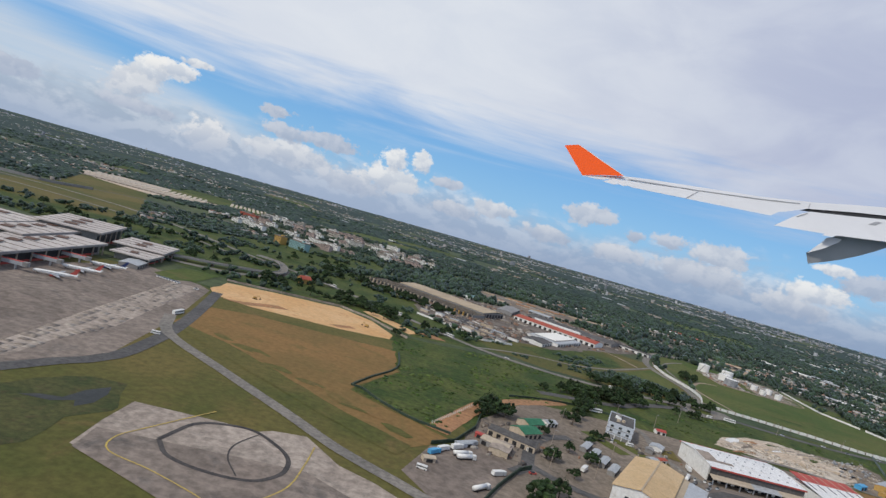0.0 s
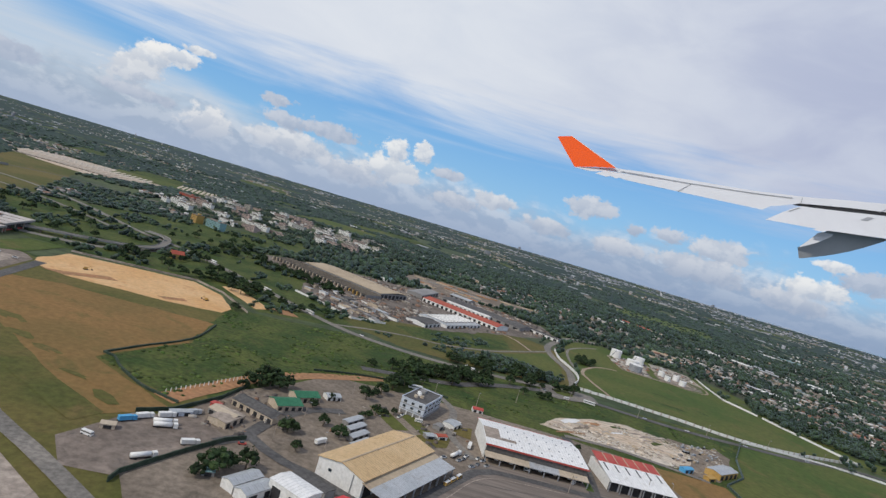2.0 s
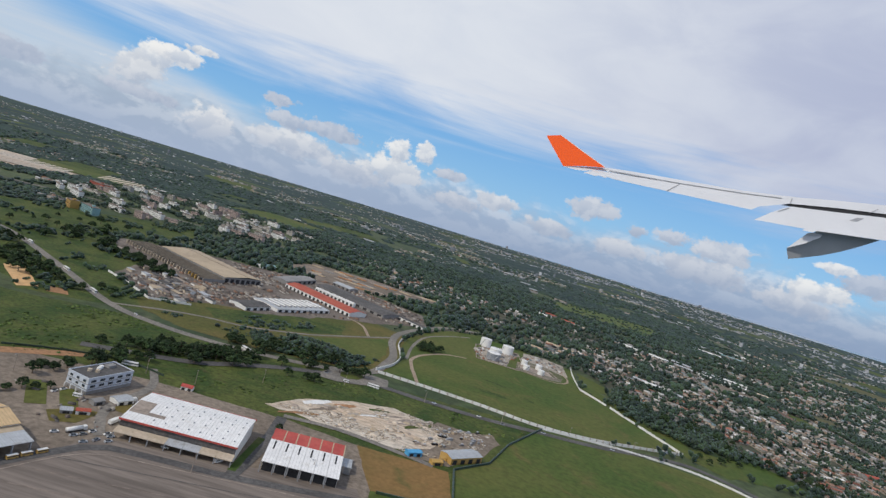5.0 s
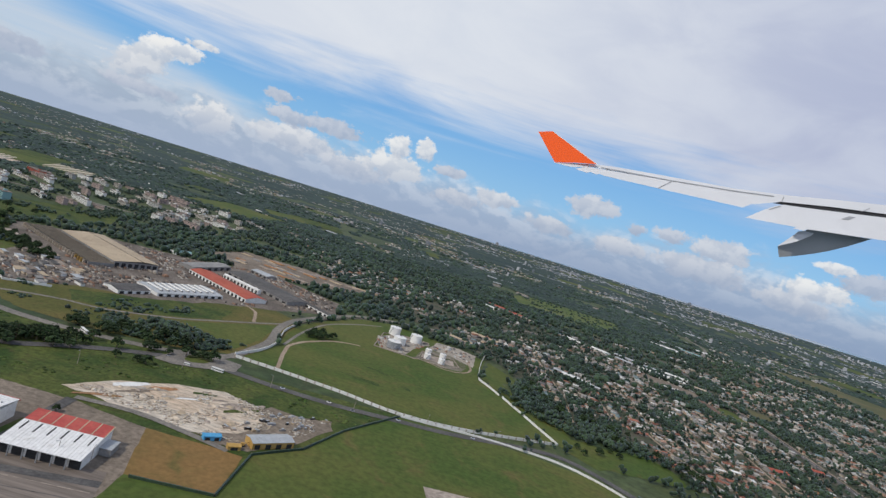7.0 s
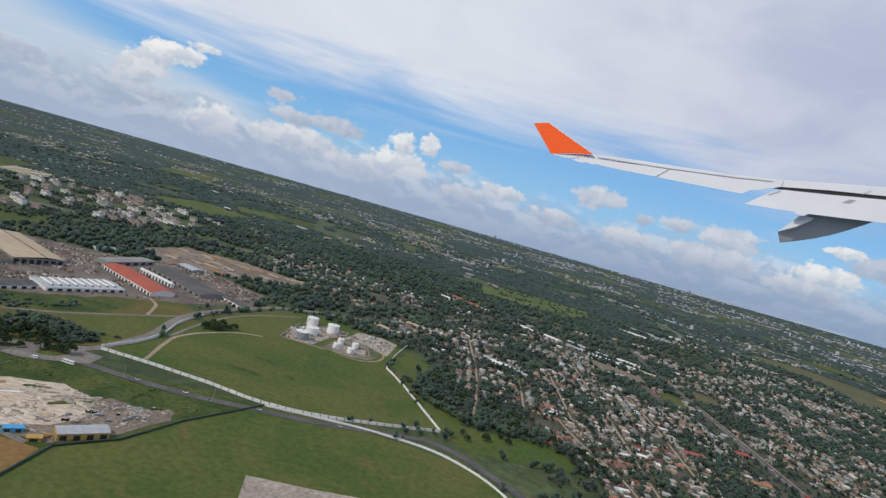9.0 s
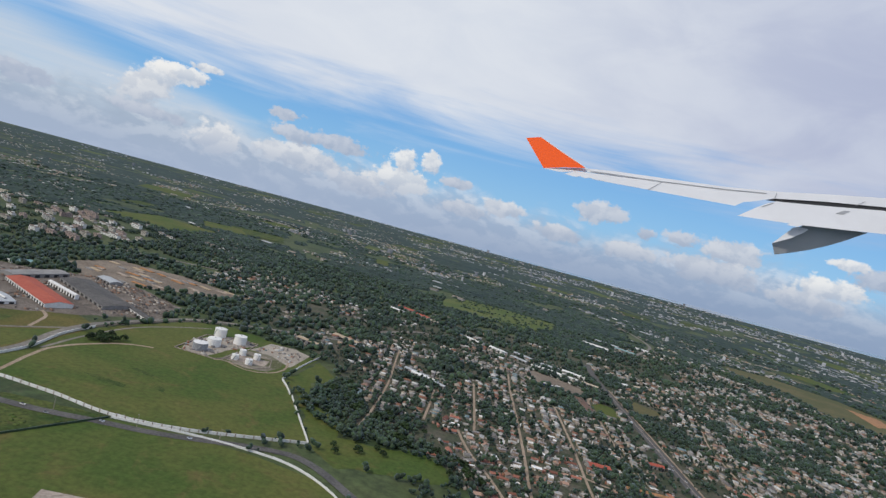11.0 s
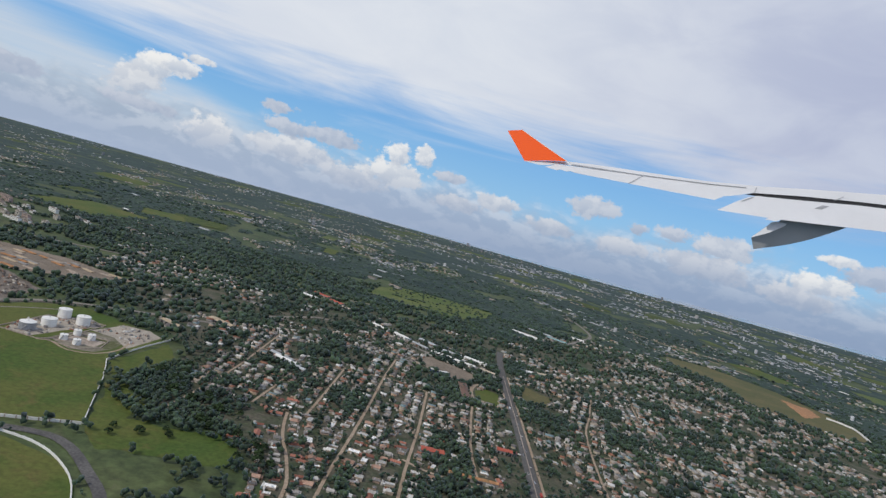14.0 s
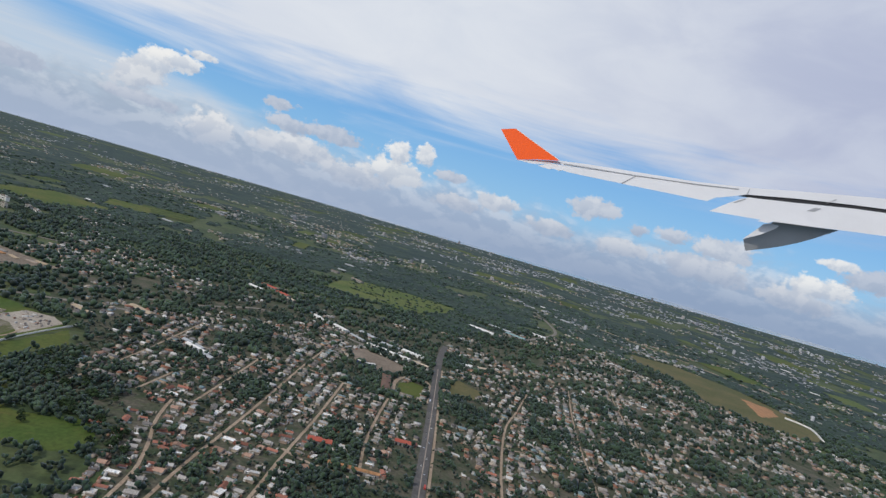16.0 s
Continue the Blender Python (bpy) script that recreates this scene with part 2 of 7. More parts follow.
ROADG = material("bleached_road", (0.19, 0.175, 0.155), (0.25, 0.225, 0.195), 0.06, 0.8, 0.85, 0.1, (0.14, 0.13, 0.115))
DIRTROAD = material("dirt_road", (0.32, 0.24, 0.17), (0.40, 0.315, 0.24), 0.06, 0.8, 0.9, 0.2, (0.24, 0.17, 0.115))
RUBBER = material("tyre_marks", (0.05, 0.045, 0.045), (0.09, 0.08, 0.075), 0.2, 1.5, 0.8, 0.0)
PAINT_Y = material("yellow_line", (0.55, 0.40, 0.10), (0.45, 0.34, 0.12), 0.3, 2.0, 0.8, 0.0)
SEA = material("sea", (0.02, 0.045, 0.085), (0.03, 0.055, 0.10), 0.002, 0.05, 0.12, 0.03, spec=0.5)
POND = material("pond_water", (0.022, 0.026, 0.026), (0.035, 0.035, 0.033), 0.05, 0.6, 0.4, 0.15, spec=0.15)
# leaves of the farther trees; the sheen imitates haze
LEAF = material("foliage", (0.015, 0.034, 0.018), (0.040, 0.068, 0.030), 0.02, 1.2, 0.7, 0.9, island=0.6, spec=0.3, haze_sheen=0.2)
LEAF_L = material("light_foliage", (0.046, 0.086, 0.018), (0.095, 0.125, 0.032), 0.02, 1.2, 0.8, 0.9, island=0.5, spec=0.25)
# muted blue-green and sheen put distance haze into the far woods
CANOPY = material("woodland_canopy", (0.012, 0.028, 0.020), (0.036, 0.058, 0.034), 0.009, 0.07, 0.85, 0.9, (0.055, 0.082, 0.040), spec=0.15, haze_sheen=0.068, strength=1.0)
HEDGE = material("hedge_green", (0.030, 0.052, 0.034), (0.055, 0.078, 0.055), 0.3, 2.0, 0.8, 0.4)
LEAF_N = material("tree_leaves", (0.014, 0.030, 0.010), (0.038, 0.062, 0.020), 0.35, 2.5, 0.75, 0.9, island=0.5, rnd=0.25, spec=0.25)
BARK = material("bark", (0.12, 0.09, 0.065), (0.18, 0.14, 0.10), 0.5, 4.0, 0.9, 0.4)
PALETTE_ROOF = palette("roof_paints", ((0.50, 0.48, 0.45), (0.34, 0.325, 0.31), (0.22, 0.20, 0.19), (0.40, 0.34, 0.28), (0.30, 0.14, 0.09), (0.58, 0.57, 0.55), (0.18, 0.165, 0.16), (0.36, 0.33, 0.30), (0.32, 0.20, 0.15), (0.26, 0.25, 0.245), (0.21, 0.29, 0.31), (0.70, 0.69, 0.67)))
PALETTE_WALL = palette("wall_paints", ((0.52, 0.48, 0.43), (0.44, 0.38, 0.30), (0.36, 0.335, 0.32), (0.46, 0.34, 0.25), (0.42, 0.44, 0.44), (0.28, 0.25, 0.22)))
WHITE = material("white_paint", (0.74, 0.73, 0.70), (0.80, 0.79, 0.77), 0.1, 1.2, 0.6, 0.05, (0.60, 0.57, 0.52), strength=0.3)
WHITE_CLAD = material("white_cladding", (0.78, 0.77, 0.75), (0.84, 0.83, 0.81), 0.08, 0.8, 0.5, 0.05, (0.68, 0.65, 0.60), lines=(0, 1.0), strength=0.3)
TANK_W = material("tank_white", (0.80, 0.79, 0.76), (0.84, 0.83, 0.80), 0.2, 1.5, 0.5, 0.05, strength=0.3)
STEEL = material("grey_steel", (0.30, 0.31, 0.33), (0.38, 0.39, 0.41), 0.2, 1.5, 0.5, 0.05, metal=0.3)
RED = material("red_paint", (0.42, 0.07, 0.06), (0.50, 0.10, 0.08), 0.15, 1.2, 0.7, 0.05, (0.34, 0.12, 0.09), strength=0.3)
BRIGHT_RED = material("bright_red_sheet", (0.60, 0.035, 0.045), (0.66, 0.05, 0.06), 0.15, 1.2, 0.55, 0.05, (0.52, 0.05, 0.05), lines=(0, 0.8), strength=0.25)
RED_TILE = material("red_tile", (0.38, 0.085, 0.055), (0.44, 0.115, 0.075), 0.15, 1.2, 0.8, 0.1, (0.28, 0.09, 0.07), strength=0.3)
TAN = material("tan_sheet_roof", (0.58, 0.40, 0.21), (0.64, 0.46, 0.26), 0.08, 0.9, 0.7, 0.05, (0.50, 0.33, 0.17), lines=(0, 0.9), strength=0.3)
TAN_OLD = material("weathered_tan_roof", (0.42, 0.33, 0.23), (0.50, 0.40, 0.28), 0.08, 0.9, 0.8, 0.1, (0.28, 0.22, 0.17), strength=0.3)
CORR = material("grey_corrugated", (0.40, 0.42, 0.44), (0.47, 0.49, 0.51), 0.08, 0.9, 0.5, 0.05, (0.34, 0.33, 0.32), lines=(0, 0.7), strength=0.3)
GREENROOF = material("green_roof", (0.035, 0.16, 0.085), (0.05, 0.20, 0.11), 0.2, 1.4, 0.7, 0.05, lines=(0, 0.6), strength=0.3)
DARK = material("dark_opening", (0.025, 0.025, 0.028), (0.04, 0.04, 0.042), 0.3, 2.0, 0.7, 0.0)
GREYWALL = material("grey_render", (0.24, 0.235, 0.23), (0.31, 0.30, 0.29), 0.15, 1.3, 0.85, 0.1, (0.17, 0.16, 0.15), strength=0.3)
BEIGE = material("beige_render", (0.48, 0.40, 0.30), (0.55, 0.46, 0.36), 0.15, 1.3, 0.85, 0.1, (0.35, 0.28, 0.2), strength=0.3)
BLUEGREY = material("blue_grey_wall", (0.52, 0.56, 0.63), (0.58, 0.62, 0.68), 0.2, 1.3, 0.7, 0.05, strength=0.3)
GLASS = material("window_glass", (0.03, 0.04, 0.05), (0.05, 0.06, 0.07), 0.3, 2.0, 0.08, 0.0, spec=0.6)
PINKISH = material("faded_pink_render", (0.38, 0.29, 0.26), (0.45, 0.36, 0.33), 0.15, 1.3, 0.85, 0.1, (0.28, 0.22, 0.20), strength=0.3)
TEAL = material("teal_paint", (0.21, 0.36, 0.37), (0.26, 0.42, 0.43), 0.1, 1.0, 0.7, 0.05, strength=0.3)
YELLOWP = material("yellow_paint", (0.46, 0.28, 0.08), (0.52, 0.33, 0.11), 0.1, 1.0, 0.7, 0.05, strength=0.3)
BLUEP = material("bright_blue_paint", (0.08, 0.34, 0.60), (0.12, 0.40, 0.66), 0.2, 1.4, 0.6, 0.05, strength=0.3)
ORANGE = material("orange_gloss", (0.98, 0.125, 0.02), (0.98, 0.135, 0.022), 0.0006, 0.002, 0.35, 0.0, spec=0.25, strength=0.03)
WING_W = material("wing_white", (0.70, 0.70, 0.71), (0.74, 0.74, 0.75), 0.0006, 0.003, 0.4, 0.0, spec=0.5, strength=0.1)
WING_G = material("wing_grey", (0.33, 0.335, 0.345), (0.38, 0.385, 0.395), 0.0006, 0.003, 0.4, 0.0, spec=0.5, strength=0.2)
SLABS = palette("slab_concrete", ((0.32, 0.27, 0.225), (0.38, 0.325, 0.275), (0.28, 0.235, 0.20), (0.35, 0.295, 0.245), (0.42, 0.365, 0.31)))
STONES = palette("stone_pieces", ((0.62, 0.56, 0.46), (0.54, 0.46, 0.36), (0.40, 0.33, 0.25), (0.70, 0.66, 0.60), (0.48, 0.44, 0.39), (0.32, 0.27, 0.22)))
SCRAP = palette("scrap_pieces", ((0.24, 0.20, 0.17), (0.16, 0.13, 0.115), (0.33, 0.29, 0.25), (0.12, 0.11, 0.105), (0.45, 0.42, 0.38), (0.28, 0.17, 0.12)))
NAVY = material("navy_paint", (0.03, 0.05, 0.14), (0.04, 0.06, 0.17), 0.3, 1.4, 0.5, 0.0, strength=0.2)
PASTURE = material("light_pasture", (0.085, 0.125, 0.035), (0.13, 0.15, 0.05), 0.02, 0.3, 0.85, 0.3, (0.06, 0.085, 0.03), spec=0.2)
TANKGROUND = material("patchy_yard", (0.10, 0.105, 0.045), (0.24, 0.21, 0.17), 0.05, 0.7, 0.9, 0.3, (0.33, 0.29, 0.24), strength=0.8)
GRAVEL = material("pale_gravel", (0.34, 0.30, 0.25), (0.42, 0.37, 0.31), 0.06, 0.7, 0.9, 0.2, (0.22, 0.18, 0.14), strength=0.6)
ROOF_P = material("pale_terminal_roof", (0.50, 0.45, 0.42), (0.57, 0.52, 0.48), 0.05, 0.6, 0.8, 0.05, (0.40, 0.35, 0.32), strength=0.4)
UMBER = material("umber_metal", (0.13, 0.075, 0.055), (0.17, 0.10, 0.075), 0.2, 1.2, 0.7, 0.05, strength=0.3)
SUBURB = material("suburb_ground", (0.036, 0.056, 0.026), (0.12, 0.105, 0.08), 0.07, 0.5, 0.9, 0.4, (0.07, 0.09, 0.03), strength=1.0)
OLIVE = material("olive_meadow", (0.085, 0.09, 0.032), (0.135, 0.115, 0.048), 0.012, 0.3, 0.85, 0.2, (0.07, 0.085, 0.028), strength=0.6)
MARSH = material("marsh_grass", (0.046, 0.060, 0.018), (0.085, 0.085, 0.028), 0.08, 0.7, 0.9, 0.3, (0.085, 0.06, 0.03), strength=0.8)

# ---- building tools ----
class Geo:
    """Verts and faces of one mesh."""

    def __init__(self):
        self.v, self.f = [], []

    def add(self, v, f):
        k = len(self.v)
        self.v += [tuple(p) for p in v]
        self.f += [tuple(k + i for i in q) for q in f]
        return self

    def box(self, x, y, z, sx, sy, sz, rz=0.0, taper=1.0):
        """Centred on x, y, standing on z."""
        c, s = math.cos(radians(rz)), math.sin(radians(rz))
        v = []
        for h, k in ((0, 1.0), (sz, taper)):
            for a, b in ((-1, -1), (1, -1), (1, 1), (-1, 1)):
                px, py = a * sx / 2 * k, b * sy / 2 * k
                v.append((x + c * px - s * py, y + s * px + c * py, z + h))
        return self.add(v, [(3, 2, 1, 0), (4, 5, 6, 7), (0, 1, 5, 4), (1, 2, 6, 5), (2, 3, 7, 6), (3, 0, 4, 7)])

    def slab(self, corners, thick):
        """A plate on four corners (counter-clockwise from above), thickened downwards."""
        v = [*corners, *[(x, y, z - thick) for x, y, z in corners]]
        n = len(corners)
        return self.add(v, [tuple(range(n)), tuple(range(2 * n - 1, n - 1, -1)), *[(i, n + i, n + (i + 1) % n, (i + 1) % n) for i in range(n)]])

    def cyl(self, x, y, z0, z1, r, n=24, r2=None, cap=0.0):
        r2 = r if r2 is None else r2
        v = [(x + r * math.cos(2 * math.pi * i / n), y + r * math.sin(2 * math.pi * i / n), z0) for i in range(n)]
        v += [(x + r2 * math.cos(2 * math.pi * i / n), y + r2 * math.sin(2 * math.pi * i / n), z1) for i in range(n)]
        v.append((x, y, z1 + cap))
        return self.add(v, [tuple(range(n - 1, -1, -1)), *[(i, (i + 1) % n, n + (i + 1) % n, n + i) for i in range(n)], *[(n + i, n + (i + 1) % n, 2 * n) for i in range(n)]])

    def tube(self, a, b, r, n=6, r2=None):
        a, b = Vector(a), Vector(b)
        r2 = r if r2 is None else r2
        m = (b - a).to_track_quat("Z", "Y").to_matrix()
        v = []
        for p, k in ((a, r), (b, r2)):
            v += [p + m @ Vector((k * math.cos(2 * math.pi * i / n), k * math.sin(2 * math.pi * i / n), 0)) for i in range(n)]
        return self.add(v, [tuple(range(n - 1, -1, -1)), tuple(range(n, 2 * n)), *[(i, (i + 1) % n, n + (i + 1) % n, n + i) for i in range(n)]])


def part(name, g, mat, parent=None, label="", smooth=False):
    me = bpy.data.meshes.new(name)
    me.from_pydata(g.v, [], g.f)
    me.materials.append(mat)
    if smooth:
        me.shade_smooth()
    ob = new(name, me)
    ob.parent = parent
    if label:
        ob["label"] = label
    return ob


def thing(name, m, label, category, group=""):
    ob = new(name)
    ob.empty_display_size = 1.0
    ob.matrix_world = m
    return tagged(ob, label, category, group)


def spline(pts, step=6.0):
    """A smooth line through a few points."""
    P = [Vector(p) for p in pts]
    P = [P[0] * 2 - P[1], *P, P[-1] * 2 - P[-2]]
    out = []
    for a, b, c, d in zip(P, P[1:], P[2:], P[3:]):
        k = max(1, int((c - b).length / step))
        for i in range(k):
            t = i / k
            out.append(0.5 * (2 * b + (c - a) * t + (2 * a - 5 * b + 4 * c - d) * t * t + (3 * b - a - 3 * c + d) * t ** 3))
    return out + [P[-2]]


def sheet(name, pts, z, mat, label, ragged=0.0, category="ground"):
    """A level piece of ground; ragged: how far its border wanders."""
    border, n = [], len(pts)
    for i in range(n):
        a, b = Vector((*pts[i], 0)), Vector((*pts[(i + 1) % n], 0))
        k = max(1, int((b - a).length / 4)) if ragged else 1
        for j in range(k):
            p = a.lerp(b, j / k)
            if ragged:
                w = noise.noise_vector(p * 0.11) * ragged + noise.noise_vector(p * 0.45) * ragged * 0.4
                p += Vector((w.x, w.y, 0))
            border.append((p.x, p.y))
    me = bpy.data.meshes.new(name)
    bm = bmesh.new()
    bm.faces.new([bm.verts.new((x, y, z)) for x, y in border]).normal_update()
    bmesh.ops.triangulate(bm, faces=bm.faces[:], ngon_method="EAR_CLIP")
    for f in bm.faces:
        if f.normal.z < 0:
            f.normal_flip()
    bm.to_mesh(me)
    bm.free()
    me.materials.append(mat)
    ob = new(name, me)
    tagged(ob, label, category, kind="structure")
    return ob


def road(name, pts, width, z, mat, label, category="road", keep=True, wander=0.0, step=6.0):
    line = spline([(*p, 0) for p in pts], step)
    g = Geo()
    for i, p in enumerate(line):
        d = (line[min(i + 1, len(line) - 1)] - line[max(i - 1, 0)]).normalized()
        s = Vector((-d.y, d.x, 0)) * width / 2
        w = wander * noise.noise(p * 0.15)
        g.v += [(p.x + s.x * (1 + w), p.y + s.y * (1 + w), z), (p.x - s.x * (1 - w), p.y - s.y * (1 - w), z)]
        if i:
            k = 2 * i
            g.f.append((k - 2, k - 1, k + 1, k))
    ob = part(name, g, mat)
    tagged(ob, label, category, kind="structure")
    if keep:
        ROADS.append((np.array([(p.x, p.y) for p in line]), width / 2))
    return ob


def wall_run(name, pts, h, thick, mat, label, category="wall", bay=3.0, pier=0.0, piermat=None, smooth=True):
    """A free-standing wall made of single panels between piers."""
    t = thing(name, Matrix(), label, category)
    if smooth:
        line = spline([(*p, 0) for p in pts], bay)
    else:
        line = [Vector((*pts[0], 0))]
        for p, q in zip(pts, pts[1:]):
            p, q = Vector((*p, 0)), Vector((*q, 0))
            k = max(1, round((q - p).length / bay))
            line += [p.lerp(q, (i + 1) / k) for i in range(k)]
    for a, b in zip(line, line[1:]):
        g = Geo()
        c = (a + b) / 2
        ang = math.degrees(math.atan2(b.y - a.y, b.x - a.x))
        g.box(c.x, c.y, 0, (b - a).length, thick, h * random.uniform(0.94, 1.04), ang)
        part("wall_panel", g, mat, t)
        if pier:
            part("pier", Geo().box(a.x, a.y, 0, pier, pier, h * 1.12, ang), piermat or mat, t)
    return t


def inside(poly, x, y):
    r = np.zeros(x.shape, bool)
    n = len(poly)
    for i in range(n):
        (x0, y0), (x1, y1) = poly[i], poly[(i + 1) % n]
        if y0 != y1:
            r ^= ((y0 > y) != (y1 > y)) & (x < (x1 - x0) * (y - y0) / (y1 - y0) + x0)
    return r


def near_road(x, y, gap):
    r = np.zeros(x.shape, bool)
    for line, w in ROADS:
        lo, hi = line.min(0) - w - gap, line.max(0) + w + gap
        k = np.where((x > lo[0]) & (x < hi[0]) & (y > lo[1]) & (y < hi[1]))[0]
        if len(k):
            dmin = np.full(len(k), 1e9)
            for (ax, ay), (bx, by) in zip(line, line[1:]):
                dx, dy = bx - ax, by - ay
                t = np.clip(((x[k] - ax) * dx + (y[k] - ay) * dy) / (dx * dx + dy * dy + 1e-9), 0, 1)
                dmin = np.minimum(dmin, np.hypot(x[k] - ax - t * dx, y[k] - ay - t * dy))
            r[k[dmin < w + gap]] = True
    return r


def blocked(x, y, gap=0.0, zones=None):
    r = near_road(x, y, gap)
    for poly in (CLEAR if zones is None else zones):
        r |= inside(poly, x, y)
    return r


def bulk(name, verts, faces, pos, scale, turn, mat, jitter=0.0, label="", category="", seed=1):
    """Many copies of a small form joined into one mesh of kind stuff."""
    rng = np.random.default_rng(seed)
    V, k, n = np.array(verts, float), len(pos), len(verts)
    P = np.broadcast_to(V, (k, n, 3)).copy()
    if jitter:
        P *= 1 + rng.uniform(-jitter, jitter, (k, n, 1))
    P *= np.asarray(scale).reshape(k, 1, 3)
    c, s = np.cos(turn)[:, None], np.sin(turn)[:, None]
    Q = np.stack([c * P[..., 0] - s * P[..., 1], s * P[..., 0] + c * P[..., 1], P[..., 2]], -1) + np.asarray(pos)[:, None, :]
    size = len(faces[0])
    Fa = (np.array(faces)[None] + (np.arange(k) * n)[:, None, None]).reshape(-1)
    me = bpy.data.meshes.new(name)
    me.vertices.add(k * n)
    me.vertices.foreach_set("co", Q.reshape(-1))
    me.loops.add(len(Fa))
    me.loops.foreach_set("vertex_index", Fa)
    me.polygons.add(k * len(faces))
    me.polygons.foreach_set("loop_start", np.arange(k * len(faces)) * size)
    me.update(calc_edges=True)
    me.materials.append(mat)
    ob = new(name, me)
    if label:
        tagged(ob, label, category, kind="stuff")
    return ob


def ico(sub):
    bm = bmesh.new()
    bmesh.ops.create_icosphere(bm, subdivisions=sub, radius=1.0)
    v, f = [tuple(p.co) for p in bm.verts], [tuple(q.index for q in p.verts) for p in bm.faces]
    bm.free()
    return v, f


def value_noise(x, y, size, seed):
    """Smooth noise 0..1 on a grid of that many metres."""
    rng = np.random.default_rng(seed)
    tab = rng.random((64, 64))
    u, v = x / size, y / size
    i, j = np.floor(u).astype(int), np.floor(v).astype(int)
    a, b = u - i, v - j
    a, b = a * a * (3 - 2 * a), b * b * (3 - 2 * b)
    at = lambda p, q: tab[p % 64, q % 64]
    return (at(i, j) * (1 - a) + at(i + 1, j) * a) * (1 - b) + (at(i, j + 1) * (1 - a) + at(i + 1, j + 1) * a) * b


ROADS, CLEAR = [], []

# ---- land ----
def coast(x):
    return 4900 - 700 * np.clip((x + 500) / 3500, 0, 1)


def grove(x, y):
    """Where trees crowd together between the houses."""
    return value_noise(x, y, 38.0, 65) * 0.65 + value_noise(x, y, 14.0, 66) * 0.35


def ground():
    g = Geo()
    # a denser middle and a coast that lies some kilometres off
    xs = [-6000, -3000, -1500, -600, 0, 600, 1200, 2400, 4000, 6000]
    ys = [-6000, -2000, -500, 0, 400, 900, 1600, 2400, 3200, 4100]
    cols = len(xs)
    for y in ys:
        g.v += [(x, y, 0) for x in xs]
    g.v += [(x, coast(x) + 25 * math.sin(x * 0.004), 0) for x in xs]
    for j in range(len(ys)):
        for i in range(cols - 1):
            k = j * cols + i
            g.f.append((k, k + 1, k + 1 + cols, k + cols))
    tagged(part("ground", g, LAND), "dark green tropical land with bushes and fields", "ground", kind="structure")
    w = Geo().add([(-9000, 4050, -0.6), (9000, 4050, -0.6), (9000, 9000, -0.6), (-9000, 9000, -0.6)], [(0, 1, 2, 3)])
    tagged(part("water", w, SEA), "distant grey-blue sea along the horizon", "sea", kind="structure")


ground()


def field(name, pts, z, mat, label, ragged=0.0, clear=True, category="field"):
    if clear:
        CLEAR.append(pts)
    return sheet(name, pts, z, mat, label, ragged, category)


# airfield side
field("airport_ground", [(-300, 30), (140, 40), (260, 140), (260, 330), (120, 318), (0, 302), (-120, 290), (-300, 240)], 0.02, ROUGH, "rough grass between the airport's yards and roads", 2.0, clear=False, category="grass")
field("airfield_grass", [(-330, 40), (-75, 60), (60, 95), (90, 130), (40, 140), (24, 185), (2, 235), (-6, 284), (-95, 287), (-130, 292), (-330, 250)], 0.05, GRASS, "olive green mown airfield grass with dry patches", 1.0, category="grass")
field("apron", [(-97, 282), (-88, 236), (-83, 204), (-79, 167), (-80, 155), (-88, 147), (-93, 132), (-150, 80), (-330, 60), (-330, 260), (-160, 235), (-136, 300), (-104, 288)], 0.10, CONC, "stained grey concrete apron in front of the terminal", category="apron")
field("apron_band", [(-101, 280), (-91, 189), (-94, 165), (-93, 143), (-100, 140), (-102, 168), (-105, 192), (-113, 278)], 0.14, CONC_L, "pale patched concrete slabs along the apron edge", category="apron")
road("service_road", [(-92, 132), (-84, 150), (-77, 165), (-78, 200), (-84, 238), (-93, 282)], 4.8, 0.16, ASPHALT, "dark asphalt service road round the apron")
road("taxi_road", [(-88, 222), (-78, 199), (-50, 176), (-27, 158), (-10, 144), (5, 135), (22, 124), (45, 108)], 4.2, 0.18, ROADG, "narrow grey airfield service road", category="road")
field("concrete_pad", [(-58, 139), (-58, 126), (-57, 113), (-41, 106), (-28, 100), (10, 92), (20, 118), (1, 131), (-8, 135), (-18, 146), (-26, 144), (-29, 141), (-37, 141)], 0.12, CONC_L, "pale concrete run-up pad with dark lower half", category="concrete pad")
field("pad_wear", [(-57, 122), (-56, 112), (-41, 105.5), (-28, 99.5), (9, 92), (14, 112), (-14, 127.5)], 0.16, CONC, "darker worn concrete on the run-up pad", category="concrete pad")
ring = [(-45, 124), (-42, 136), (-35, 140.5), (-28, 140), (-20, 133), (-18, 126), (-19.5, 121), (-23, 117), (-31, 116), (-40, 118), (-45, 124)]
road("tyre_ring", ring, 1.1, 0.20, RUBBER, "black curved tyre marks on the concrete pad", "tyre marks", wander=0.4, step=1.2)
road("tyre_arc", [(-28, 140), (-31, 131), (-30, 124), (-26, 117.5)], 0.35, 0.205, RUBBER, "thin black tyre arc on the pad", "tyre marks", wander=0.4, step=1.2)
road("yellow_line", [(-41, 146), (-49, 128), (-52, 120), (-50, 114), (-40, 111), (-28, 106), (-20, 101)], 0.35, 0.21, PAINT_Y, "thin faded yellow guide line on the pad", "line", step=1.5)
road("yellow_line", [(-15, 141), (-15, 130), (-16, 118), (-22, 106)], 0.35, 0.21, PAINT_Y, "thin faded yellow guide line on the pad", "line", step=1.5)
